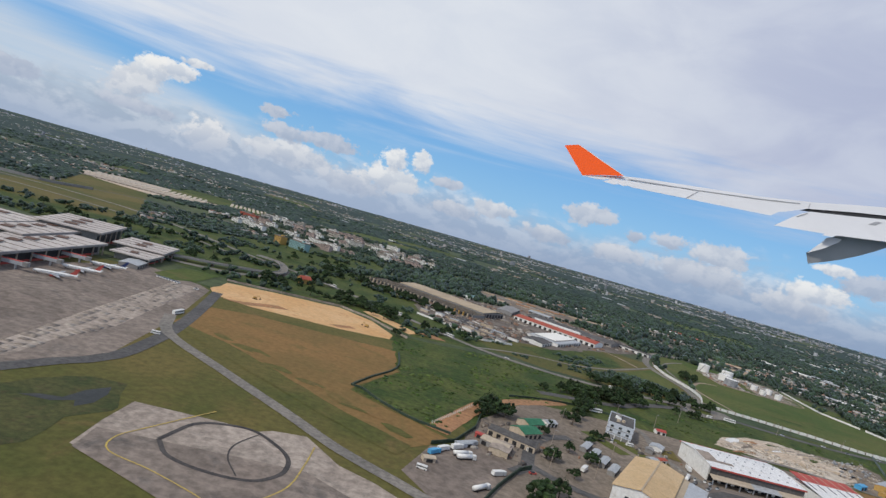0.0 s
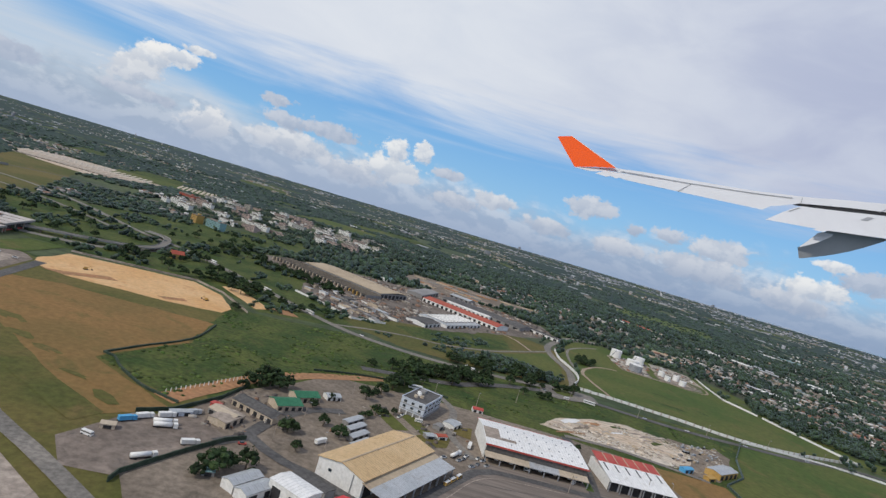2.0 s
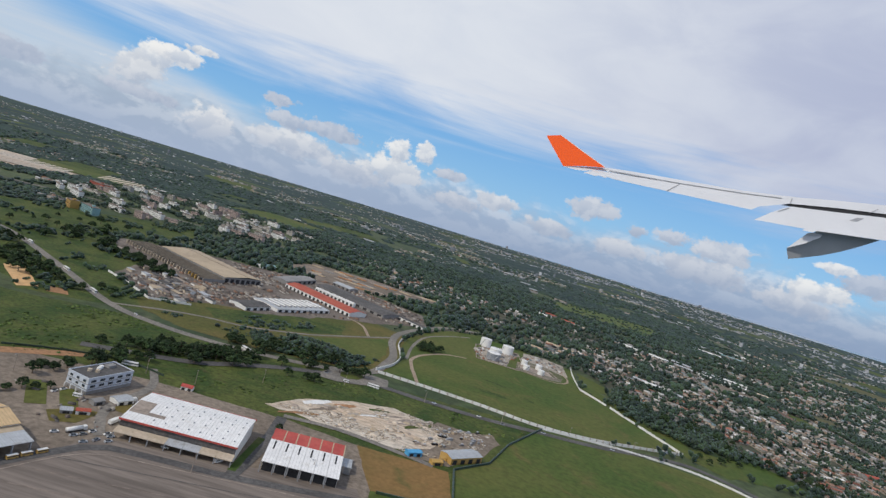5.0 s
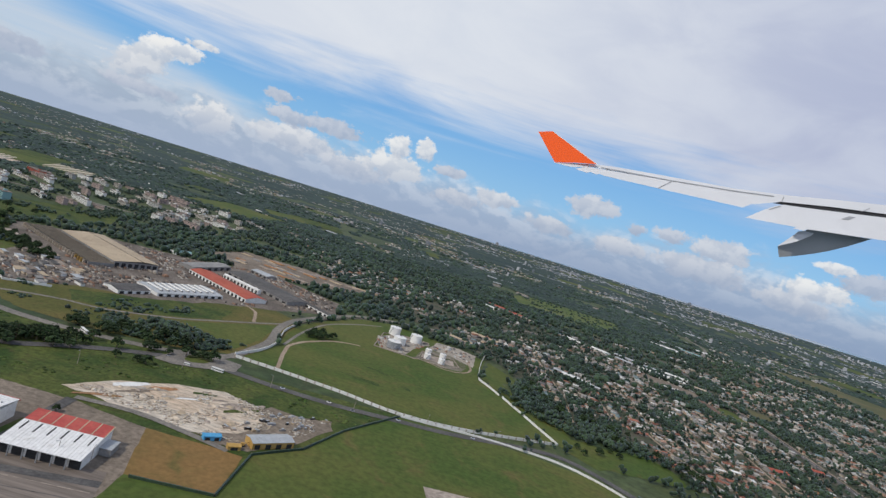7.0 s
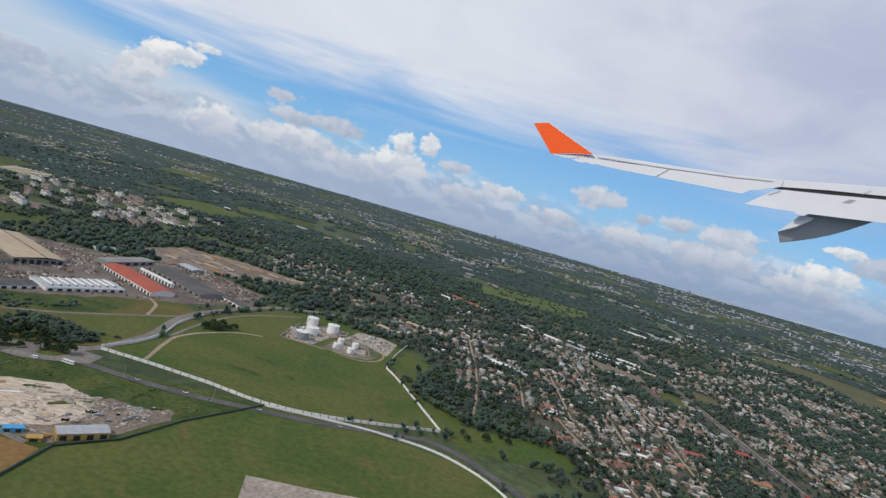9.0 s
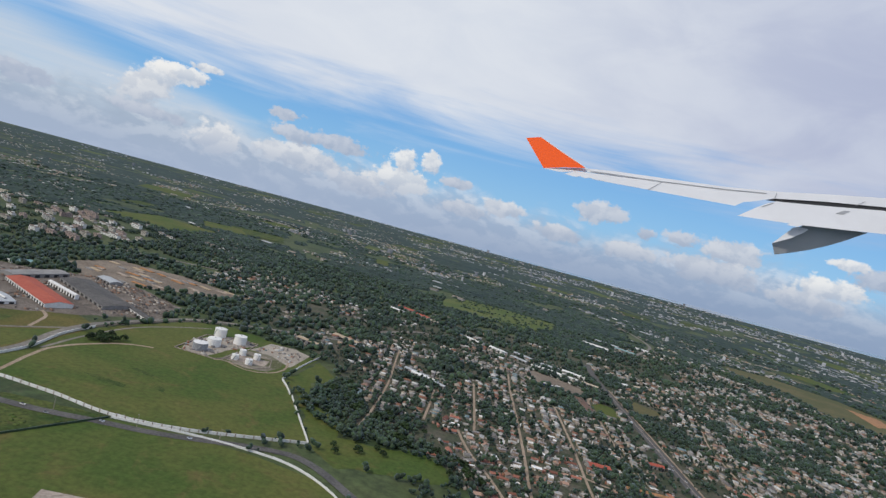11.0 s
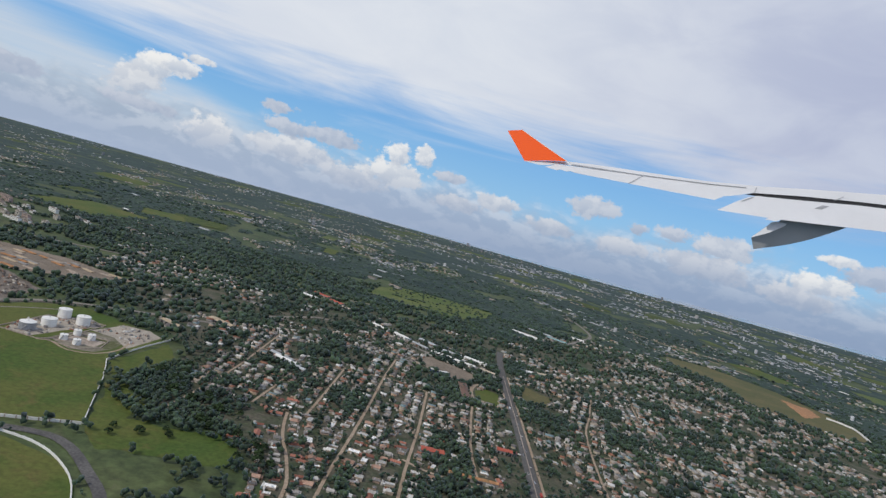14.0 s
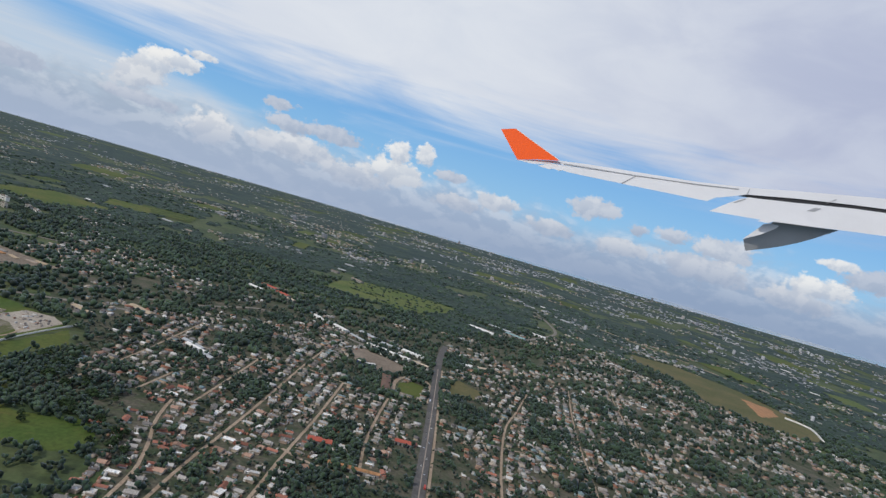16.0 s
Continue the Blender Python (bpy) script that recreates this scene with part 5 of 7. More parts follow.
def jet(x, y, turn, tail, label):
    t = thing("airliner", frame_at(x, y, turn), label, "airliner", "parked airliners")
    rings, n = ((-10.0, 0.12, 1.9), (-9.6, 0.5, 1.85), (-8.4, 0.9, 1.75), (-6.5, 1.05, 1.7), (4.5, 1.05, 1.7), (8.5, 0.55, 2.1), (10.2, 0.15, 2.4)), 14
    g = Geo()
    for x0, r, z in rings:
        g.v += [(x0, r * math.cos(2 * math.pi * i / n), z + r * math.sin(2 * math.pi * i / n)) for i in range(n)]
    for k in range(len(rings) - 1):
        g.f += [(k * n + i, k * n + (i + 1) % n, (k + 1) * n + (i + 1) % n, (k + 1) * n + i) for i in range(n)]
    g.f += [tuple(range(n)), tuple(range((len(rings) - 1) * n, len(rings) * n))]
    part("fuselage", g, TANK_W, t, smooth=True)
    for s in (-1, 1):
        part("wing", Geo().slab([(-2.4, s * 0.8, 1.3), (1.6, s * 0.8, 1.3), (3.6, s * 9.0, 1.9), (2.6, s * 9.0, 1.9)][::s], 0.22), STEEL, t)
        part("tailplane", Geo().slab([(7.6, s * 0.3, 2.3), (9.6, s * 0.3, 2.3), (10.4, s * 3.4, 2.5), (9.7, s * 3.4, 2.5)][::s], 0.14), TANK_W, t)
        e = Geo()
        e.tube((-1.9, s * 3.0, 0.95), (0.6, s * 3.0, 0.95), 0.55, 10, 0.4)
        part("engine", e, tail, t)
        part("main_gear", Geo().box(0.6, s * 1.7, 0, 0.5, 0.3, 1.2), DARK, t)
    part("nose_gear", Geo().box(-7.6, 0, 0, 0.4, 0.3, 1.0), DARK, t)
    part("fin", Geo().add([(6.2, -0.12, 2.5), (9.4, -0.12, 2.7), (10.9, -0.08, 6.2), (9.6, -0.08, 6.2), (6.2, 0.12, 2.5), (9.4, 0.12, 2.7), (10.9, 0.08, 6.2), (9.6, 0.08, 6.2)], [(0, 1, 2, 3), (7, 6, 5, 4), (0, 3, 7, 4), (3, 2, 6, 7), (1, 5, 6, 2)]), tail, t, "coloured tail fin")
    g = Geo()
    for i in range(16):
        for s in (-1, 1):
            g.box(-6.2 + i * 0.7, s * 1.02, 1.85, 0.28, 0.1, 0.3)
    part("cabin_windows", g, GLASS, t)
    return t


terminal()


def viaduct(pts, h, width):
    """A raised approach road on piers, deck by deck."""
    t = thing("approach_viaduct", Matrix(), "grey concrete approach viaduct on piers beside the terminal", "viaduct")
    line = spline([(*p, 0) for p in pts], 5.0)
    for i, (a, b) in enumerate(zip(line, line[1:])):
        c, ln, ang = (a + b) / 2, (b - a).length, math.degrees(math.atan2(b.y - a.y, b.x - a.x))
        n = Vector((-(b - a).y, (b - a).x, 0)).normalized() * width / 2
        part("deck", Geo().box(c.x, c.y, h, ln + 0.1, width, 0.35, ang), ROADG, t)
        for s_ in (-1, 1):
            part("parapet", Geo().box(c.x + s_ * n.x, c.y + s_ * n.y, h - 0.1, ln + 0.1, 0.25, 0.85, ang), GREYWALL, t)
        if i % 2 == 0:
            part("pier", Geo().box(a.x, a.y, 0, 0.9, width * 0.7, h, ang), CONC, t)


viaduct([(-145.8, 336.0), (-135.3, 342.6), (-122.4, 350.0), (-107.1, 360.5), (-92.4, 377.1), (-94.6, 404.2), (-106.3, 431.5), (-123.0, 437.2)], 1.8, 4.6)
for jx, jy, ja, jm, jl in ((-137.5, 230, 25, RED, "white airliner with red and blue tail parked nose-in"), (-139, 249, 18, RED, "white airliner with red tail and red engines"), (-139, 269, 20, NAVY, "white airliner with dark blue tail parked nose-in")):
    jet(jx, jy, ja, jm, jl).scale = (0.74, 0.74, 0.74)
for x, y, a in ((-160, 223, 8), (-160, 243, 8), (-160, 263, 6)):
    jet_bridge(x, y, a)

# ---- walls and fences ----
wall_run("perimeter_wall", [(173, 343), (199, 341), (230, 337), (260, 331), (289, 334), (320, 345), (349, 357)], 1.5, 0.35, WHITE, "whitewashed perimeter wall of concrete panels along the meadow", bay=4.0, pier=0.5, piermat=CONC_L)
wall_run("perimeter_wall", [(310, 445), (316, 434), (322, 421)], 1.3, 0.35, WHITE, "whitewashed concrete wall at the meadow's end", bay=3.5, pier=0.45)
wall_run("perimeter_wall", [(324, 418), (336, 389), (349, 358)], 1.3, 0.35, WHITE, "whitewashed concrete wall at the meadow's end", bay=3.5, pier=0.45)
wall_run("perimeter_wall", [(172, 346), (179.5, 365), (182.3, 384), (180.8, 401), (178.5, 421), (181, 450)], 1.6, 0.35, WHITE, "curving white wall beside the loop road", bay=4.0, pier=0.45)
wall_run("perimeter_wall", [(263, 329), (304, 333), (334, 332), (350, 328), (364, 319), (375, 308), (386, 290)], 1.0, 0.4, WHITE, "low white wall along the perimeter road", bay=4.0, pier=0.5, piermat=WHITE)
wall_run("hedge_fence", [(188, 211), (213, 214), (214, 246), (229, 262), (240, 290), (262, 328)], 1.0, 0.5, LEAF, "dark overgrown wire fence round the plot", "fence", bay=5.0, pier=0.3, piermat=BARK, smooth=False)
wall_run("boundary_wall", [(-102, 318), (-81, 324), (-43, 335), (-24, 324), (-2, 298)], 1.0, 0.3, CONC_L, "grey concrete wall behind the bare earth plot", bay=4.0, smooth=False)
wall_run("boundary_wall", [(-1, 387), (17, 375), (41, 354), (60, 366)], 1.2, 0.3, WHITE, "pale factory boundary wall", bay=4.0, smooth=False)
wall_run("tank_bund", [(234, 452), (236, 500), (250, 508), (272, 510), (271, 462), (262, 450), (234, 452)], 0.7, 0.5, CONC_L, "low concrete bund wall round the large tanks", "bund wall", bay=4.0, smooth=False)
wall_run("tank_bund", [(266, 452), (268, 478), (292, 480), (296, 462), (288, 450), (266, 452)], 0.6, 0.5, CONC_L, "low concrete bund wall round the small tanks", "bund wall", bay=4.0, smooth=False)
wall_run("hedge_fence", [(-14.9, 197.5), (-11, 196.6), (-4.9, 189.4), (5.7, 181), (12.3, 178.4), (18.8, 176.4)], 0.8, 0.6, HEDGE, "dark overgrown fence round the green field", "fence", bay=3.0, pier=0.25, piermat=BARK)
wall_run("hedge_fence", [(-14.9, 197.5), (-9.4, 215), (-4.9, 226), (-2, 240), (-3.6, 262)], 0.7, 0.6, HEDGE, "dark overgrown fence round the green field", "fence", bay=4.0, pier=0.25, piermat=BARK)
wall_run("boundary_wall", [(44, 240), (60, 250), (80, 257), (98, 254)], 0.9, 0.3, HEDGE, "dark green wall along the yard's edge", bay=4.0)
wall_run("perimeter_wall", [(319, 523), (313, 485), (310.5, 456), (310, 446)], 1.2, 0.35, WHITE, "whitewashed concrete wall beside the tank meadow", bay=5.0)
wall_run("perimeter_wall", [(181, 451), (192, 482), (213, 524), (238, 545)], 0.9, 0.3, CONC_L, "low pale wall round the road loop", bay=6.0)
wall_run("retaining_wall", [(-440, 530), (-376, 540), (-352, 551), (-338, 590)], 2.6, 0.8, GREYWALL, "dark grey retaining wall beside the highway", bay=9.0)
wall_run("white_wall", [(1130, 985), (1152, 958), (1124, 880)], 2.5, 1.2, WHITE, "distant curved white wall beside a bare plot", bay=12.0)

# ---- suburb houses ----
def house_proto(kind, wall_col, roof_col):
    t = thing("house", Matrix(), "small one-storey house with a plain roof", "house", "suburb houses")
    w, d, h = ((3.9, 5.4, 1.6), (4.6, 4.4, 1.7), (3.4, 6.6, 1.5))[kind % 3]
    part("wall", Geo().box(0, 0, 0, w, d, h), wall_col, t)
    if kind % 2:
        part("roof", Geo().box(0, 0, h, w + 0.5, d + 0.5, 0.18), roof_col, t)
        part("parapet", Geo().box(0, d / 2 + 0.15, h + 0.18, w + 0.5, 0.2, 0.25).box(w / 2 + 0.15, 0, h + 0.18, 0.2, d, 0.25), wall_col, t)
        part("water_tank", Geo().cyl(w * 0.2, d * 0.2, h + 0.18, h + 0.8, 0.4, 8), BLUEGREY, t)
    else:
        part("roof", Geo().slab([(-w / 2 - 0.3, -d / 2 - 0.3, h - 0.1), (0, -d / 2 - 0.3, h + 0.85), (0, d / 2 + 0.3, h + 0.85), (-w / 2 - 0.3, d / 2 + 0.3, h - 0.1)], 0.12).slab([(0, -d / 2 - 0.3, h + 0.85), (w / 2 + 0.3, -d / 2 - 0.3, h - 0.1), (w / 2 + 0.3, d / 2 + 0.3, h - 0.1), (0, d / 2 + 0.3, h + 0.85)], 0.12), roof_col, t)
    part("door", Geo().box(w * 0.1, -d / 2 - 0.02, 0, 0.5, 0.1, 1.05), DARK, t)
    for x in (-w * 0.28, w * 0.34):
        part("window", Geo().box(x, -d / 2 - 0.02, 0.55, 0.6, 0.1, 0.5), GLASS, t)
    part("porch", Geo().box(0, -d / 2 - 0.9, 0, w * 0.8, 1.8, 0.15).box(0, -d / 2 - 0.9, h - 0.35, w * 0.8, 1.8, 0.1).box(-w * 0.36, -d / 2 - 1.7, 0.15, 0.15, 0.15, h - 0.5).box(w * 0.36, -d / 2 - 1.7, 0.15, 0.15, 0.15, h - 0.5), roof_col, t)
    return t


HOUSE_WALLS = [material("house_wall", c, tuple(v * 1.12 for v in c), 0.3, 2.0, 0.85, 0.1, tuple(v * 0.65 for v in c), rnd=0.25) for c in ((0.48, 0.45, 0.40), (0.42, 0.34, 0.26), (0.40, 0.40, 0.39), (0.40, 0.29, 0.22))]
HOUSE_ROOFS = [material("house_roof", c, tuple(v * 1.12 for v in c), 0.3, 1.6, 0.85, 0.1, tuple(v * 0.6 for v in c), rnd=0.45) for c in ((0.31, 0.29, 0.27), (0.48, 0.46, 0.43), (0.28, 0.12, 0.085), (0.22, 0.20, 0.19), (0.30, 0.19, 0.14), (0.64, 0.63, 0.61))]
HOUSE_LABELS = ("small grey-roofed house with rendered walls", "small house with a pale flat roof", "small house with a rusty red roof", "small house with a dark flat roof", "small house with a brown roof", "small house with a bright white roof")
PROTOS = [house_proto(k, HOUSE_WALLS[k % 4], HOUSE_ROOFS[k]) for k in range(6)]
for p, lb in zip(PROTOS, HOUSE_LABELS):
    p["label"] = lb
SPOTS = []
rng = np.random.default_rng(7)


for line, w in ROADS:
    if w > 1.9 or line[0, 0] < 320:
        continue
    s = 0.0
    for (ax, ay), (bx, by) in zip(line, line[1:]):
        ln = math.hypot(bx - ax, by - ay)
        while s < ln:
            for side in (-1, 1):
                if rng.random() < 0.84:
                    off = w + 4.4 + rng.uniform(-0.6, 1.2)
                    px_, py_ = ax + (bx - ax) * s / ln - side * (by - ay) / ln * off, ay + (by - ay) * s / ln + side * (bx - ax) / ln * off
                    SPOTS.append((px_, py_, math.degrees(math.atan2(by - ay, bx - ax)) + (90 if side > 0 else -90) + 90 + rng.normal(0, 4)))
                if rng.random() < 0.78:
                    off = w + 12.5 + rng.uniform(-1, 2)
                    px_, py_ = ax + (bx - ax) * s / ln - side * (by - ay) / ln * off, ay + (by - ay) * s / ln + side * (bx - ax) / ln * off
                    SPOTS.append((px_, py_, math.degrees(math.atan2(by - ay, bx - ax)) + 90 * rng.integers(0, 4) + rng.normal(0, 8)))
            s += rng.uniform(6.2, 8.2)
        s -= ln
xs, ys = np.array([p[0] for p in SPOTS]), np.array([p[1] for p in SPOTS])
ok = ~blocked(xs, ys, 2.6) & (grove(xs, ys) < 0.64)
# looser houses in the rest of the suburb
TOWN = [(330, 520), (350, 460), (362, 400), (405, 392), (430, 362), (455, 322), (600, 325), (760, 380), (980, 470), (1170, 560), (1150, 840), (1025, 876), (975, 940), (930, 1100), (760, 1150), (620, 900), (480, 880), (300, 800), (215, 640), (270, 560)]
tx, ty = rng.uniform(200, 1180, 11000), rng.uniform(330, 1160, 11000)
lump = value_noise(tx, ty, 45.0, 3)
tk = inside(TOWN, tx, ty) & (grove(tx, ty) < 0.6) & ~blocked(tx, ty, 2.6) & (lump > 0.47 - 0.0006 * np.clip(tx - 600, 0, 250) - 0.10 * (tx < 500)) & (rng.random(11000) < 0.85)
cand = [(x, y, t) for (x, y, t), k in zip(SPOTS, ok) if k] + [(x, y, rng.uniform(-12, 12) + 90 * rng.integers(0, 4)) for x, y in zip(tx[tk], ty[tk])]
grid, HOUSES = {}, []
for x, y, t in cand:
    c = (int(x // 6.4), int(y // 6.4))
    if all(math.hypot(x - a, y - b) > 5.3 for i in (-1, 0, 1) for j in (-1, 0, 1) for a, b in grid.get((c[0] + i, c[1] + j), ())):
        grid.setdefault(c, []).append((x, y))
        HOUSES.append((x, y, t))
# lean-tos, sheds and walls about the houses
ax_, ay_, at_ = (np.repeat(np.array([h[i] for h in HOUSES]), 3) for i in range(3))
al_ = rng.uniform(0, 6.28, len(ax_))
ad_ = rng.uniform(2.3, 4.2, len(ax_))
ax_, ay_ = ax_ + ad_ * np.cos(al_), ay_ + ad_ * np.sin(al_)
ka = ~near_road(ax_, ay_, 0.6) & (rng.random(len(ax_)) < 0.75)
ax_, ay_, at_ = ax_[ka], ay_[ka], np.radians(at_[ka])
ka = len(ax_)
bulk("yard_sheds", [(-1, -1, 0), (1, -1, 0), (1, 1, 0), (-1, 1, 0), (-1, -1, 0.8), (1, -1, 0.8), (1, 1, 1), (-1, 1, 1)], [(4, 5, 6, 7), (0, 1, 5, 4), (1, 2, 6, 5), (2, 3, 7, 6), (3, 0, 4, 7)], np.stack([ax_, ay_, np.zeros(ka)], -1), np.stack([rng.uniform(0.3, 1.3, ka), rng.uniform(0.25, 0.9, ka), rng.uniform(0.7, 1.6, ka)], -1), at_, PALETTE_ROOF, 0.0, "lean-tos and small sheds about the houses", "sheds", 91)
near = sorted(HOUSES, key=lambda h: math.hypot(h[0] - 530, h[1] - 300))[:290]
near_set = set(near)
used = set()
for x, y, t in near:
    k = int(rng.integers(0, 6))
    s = rng.uniform(0.5, 0.95)
    if k not in used:
        used.add(k)
        PROTOS[k].matrix_world = frame_at(x, y, t)
    else:
        copy_thing(PROTOS[k], frame_at(x, y, t)).scale = (s, s * rng.uniform(0.8, 1.2), s)
BOX_V = [(-1, -1, 0), (1, -1, 0), (1, 1, 0), (-1, 1, 0), (-1, -1, 1), (1, -1, 1), (1, 1, 1), (-1, 1, 1)]
BOX_F = [(4, 5, 6, 7), (0, 1, 5, 4), (1, 2, 6, 5), (2, 3, 7, 6), (3, 0, 4, 7)]
GAB_V = [(-1.1, -1.1, 0), (1.1, -1.1, 0), (1.1, 1.1, 0), (-1.1, 1.1, 0), (0, -1.1, 1), (0, 1.1, 1)]
GAB_F = [(0, 1, 4, 4), (3, 5, 2, 2), (1, 2, 5, 4), (0, 4, 5, 3)]
rest = np.array([h for h in HOUSES if h not in near_set])
# scattered settlements further off
fr = np.exp(rng.uniform(math.log(650), math.log(4700), 30000))
fa = rng.uniform(-0.85, 0.85, 30000)
fx, fy = 280 + fr * np.sin(fa), fr * np.cos(fa)
fc = value_noise(fx, fy, 190.0, 5) * 0.6 + value_noise(fx, fy, 60.0, 6) * 0.4
keep = (fc > 0.585 - 0.07 * (fr < 1250) + 0.14 * np.clip(fa - 0.2, 0, 0.5)) & ~blocked(fx, fy, 3.0) & ~inside(TOWN, fx, fy)
fx, fy, fr = fx[keep], fy[keep], fr[keep]
allx = np.concatenate([rest[:, 0], fx])
ally = np.concatenate([rest[:, 1], fy])
turn = np.concatenate([np.radians(rest[:, 2]), rng.uniform(0, 3.14, len(fx))])
size = np.concatenate([np.ones(len(rest)), 0.8 + np.clip(fr / 5000, 0, 0.8)])
k = len(allx)
sc = np.stack([rng.uniform(0.9, 2.1, k) * size, rng.uniform(1.2, 2.9, k) * size, rng.uniform(1.2, 2.2, k) * size], -1)
pos = np.stack([allx, ally, np.zeros(k)], -1)
bulk("suburb_house_walls", BOX_V, BOX_F, pos, sc, turn, PALETTE_WALL, 0.0, "many small rendered houses of the farther suburb", "houses")
flat = rng.random(k) < 0.55
for sel, V_, F_, hh, nm in ((flat, BOX_V, BOX_F, 0.2, "flat"), (~flat, GAB_V, GAB_F, 0.9, "pitched")):
    p2, s2 = pos[sel].copy(), sc[sel].copy()
    p2[:, 2] = s2[:, 2] + 0.01
    s2[:, 2] = hh
    s2[:, :2] *= 1.06
    bulk("suburb_%s_roofs" % nm, V_, F_, p2, s2, turn[sel], PALETTE_ROOF, 0.0, "many %s roofs of the farther suburb" % nm, "roofs")


CITY = palette("city_paints", ((0.40, 0.41, 0.44), (0.30, 0.32, 0.36), (0.22, 0.24, 0.28), (0.36, 0.35, 0.35), (0.17, 0.19, 0.22), (0.52, 0.53, 0.56)))
# distant city along the horizon
cr = np.exp(rng.uniform(math.log(1300), math.log(5200), 17000))
ca = rng.uniform(-0.75, 0.85, 17000)
cx, cy = 280 + cr * np.sin(ca), cr * np.cos(ca)
kc = (cy < coast(cx) - 60) & (value_noise(cx, cy, 210.0, 31) * 0.6 + value_noise(cx, cy, 70.0, 32) * 0.4 + 0.24 * np.clip(ca, -0.2, 0.7) > 0.70 - 0.04 * (cr > 2600)) & ~blocked(cx, cy, 3.0)
cx, cy, cr = cx[kc], cy[kc], cr[kc]
k = len(cx)
bulk("distant_city", BOX_V, BOX_F, np.stack([cx, cy, np.zeros(k)], -1), np.stack([rng.uniform(1.5, 6, k), rng.uniform(1.5, 4, k), rng.uniform(2.0, 4.5, k) + 9 * (rng.random(k) < 0.02)], -1) * (0.55 + cr[:, None] / 5200), rng.uniform(-0.6, 0.2, k), CITY, 0.0, "pale blocks of a distant city near the horizon", "city")


# ---- apartment blocks ----
def apartment(x, y, turn, lx, ly, storeys, mat, label):
    t = thing("apartment_block", frame_at(x, y, turn), label, "apartment block", "far housing estate")
    h = 1.5 * storeys
    part("wall", Geo().box(0, 0, 0, lx, ly, h), mat, t)
    part("roof", Geo().box(0, 0, h, lx + 0.4, ly + 0.4, 0.3), CONC, t)
    part("stair_head", Geo().box(lx * 0.2, 0, h + 0.3, 2.5, 2.5, 1.2), mat, t)
    g = Geo()
    for k in range(storeys):
        for i in range(int(lx / 2.2)):
            for s in (-1, 1):
                g.box(-lx / 2 + 1.2 + 2.2 * i, s * ly / 2, 0.5 + 1.5 * k, 1.1, 0.12, 0.7)
    part("window_grid", g, GLASS, t)["kind"] = "stuff"


ESTATE = [(-225, 655), (-262, 880), (-185, 985), (0, 945), (0, 800), (-10, 715), (-71, 705), (-122, 620)]
made = []
while len(made) < 80:
    x, y = rng.uniform(-262, 0), rng.uniform(620, 985)
    if inside(ESTATE, np.array([x]), np.array([y]))[0] and all(math.hypot(x - a, (y - b) * 0.7) > 11.5 for a, b in made):
        made.append((x, y))
        m = (HOUSE_WALLS[2], WHITE, PINKISH, HOUSE_WALLS[0], WHITE, PINKISH)[int(rng.integers(0, 6))]
        apartment(x, y, -33 + rng.normal(0, 4) + 90 * (rng.random() < 0.12), rng.uniform(12, 28), rng.uniform(4.0, 5.5), int(rng.integers(2, 5)), m, "plain concrete apartment block of a far estate")
    elif rng.random() < 0.0004:
        break
apartment(-126, 573, -35, 22, 7, 5, TEAL, "teal and white apartment block beside the road")
apartment(-146, 578, -35, 9, 8, 5, YELLOWP, "ochre yellow tower block beside the road")
apartment(-246, 790, -30, 30, 9, 4, RED_TILE, "long brick-red apartment block")


# ---- trees ----
def tree_proto(seed, h, spread, label, palm=False):
    r = random.Random(seed)
    t = thing("tree", Matrix(), label, "tree", "nearby trees")
    g = Geo()
    g.tube((0, 0, 0), (0.05 * h, 0.02 * h, h * 0.45), 0.035 * h, 7, 0.022 * h)
    tips = []
    for i in range(6):
        a = 2 * math.pi * i / 6 + r.uniform(-0.4, 0.4)
        tip = (spread * 0.55 * math.cos(a), spread * 0.55 * math.sin(a), h * r.uniform(0.55, 0.8))
        g.tube((0.05 * h, 0.02 * h, h * 0.42), tip, 0.018 * h, 5, 0.008 * h)
        tips.append(tip)
    part("trunk", g, BARK, t)
    c = Geo()
    v0, f0 = ico(1)
    for i in range(30):
        a, rr = r.uniform(0, 6.28), spread * math.sqrt(r.random()) * 0.95
        zc = h * (0.40 + 0.52 * (1 - (rr / spread) ** 2) * r.uniform(0.15, 1.0))
        s = spread * r.uniform(0.18, 0.36)
        c.add([(rr * math.cos(a) + x * s * r.uniform(0.7, 1.3), rr * math.sin(a) + y * s * r.uniform(0.7, 1.3), zc + z * s * 0.75 * r.uniform(0.7, 1.3)) for x, y, z in v0], f0)
    lv = []
    for i in range(280):
        a, rr = r.uniform(0, 6.28), spread * math.sqrt(r.random()) * 1.08
        zc = h * (0.36 + 0.62 * (1 - (rr / spread / 1.08) ** 2) * r.uniform(0.2, 1.05))
        s = spread * r.uniform(0.05, 0.11)
        q = Euler((r.uniform(0, 3), r.uniform(0, 3), a)).to_matrix()
        o = Vector((rr * math.cos(a), rr * math.sin(a), zc))
        c.add([o + q @ Vector(p) * s for p in ((-1, 0, 0), (0, -0.6, 0.1), (1, 0, 0), (0, 0.6, 0.1))], [(0, 1, 2, 3)])
    part("crown", c, LEAF_N, t)
    return t


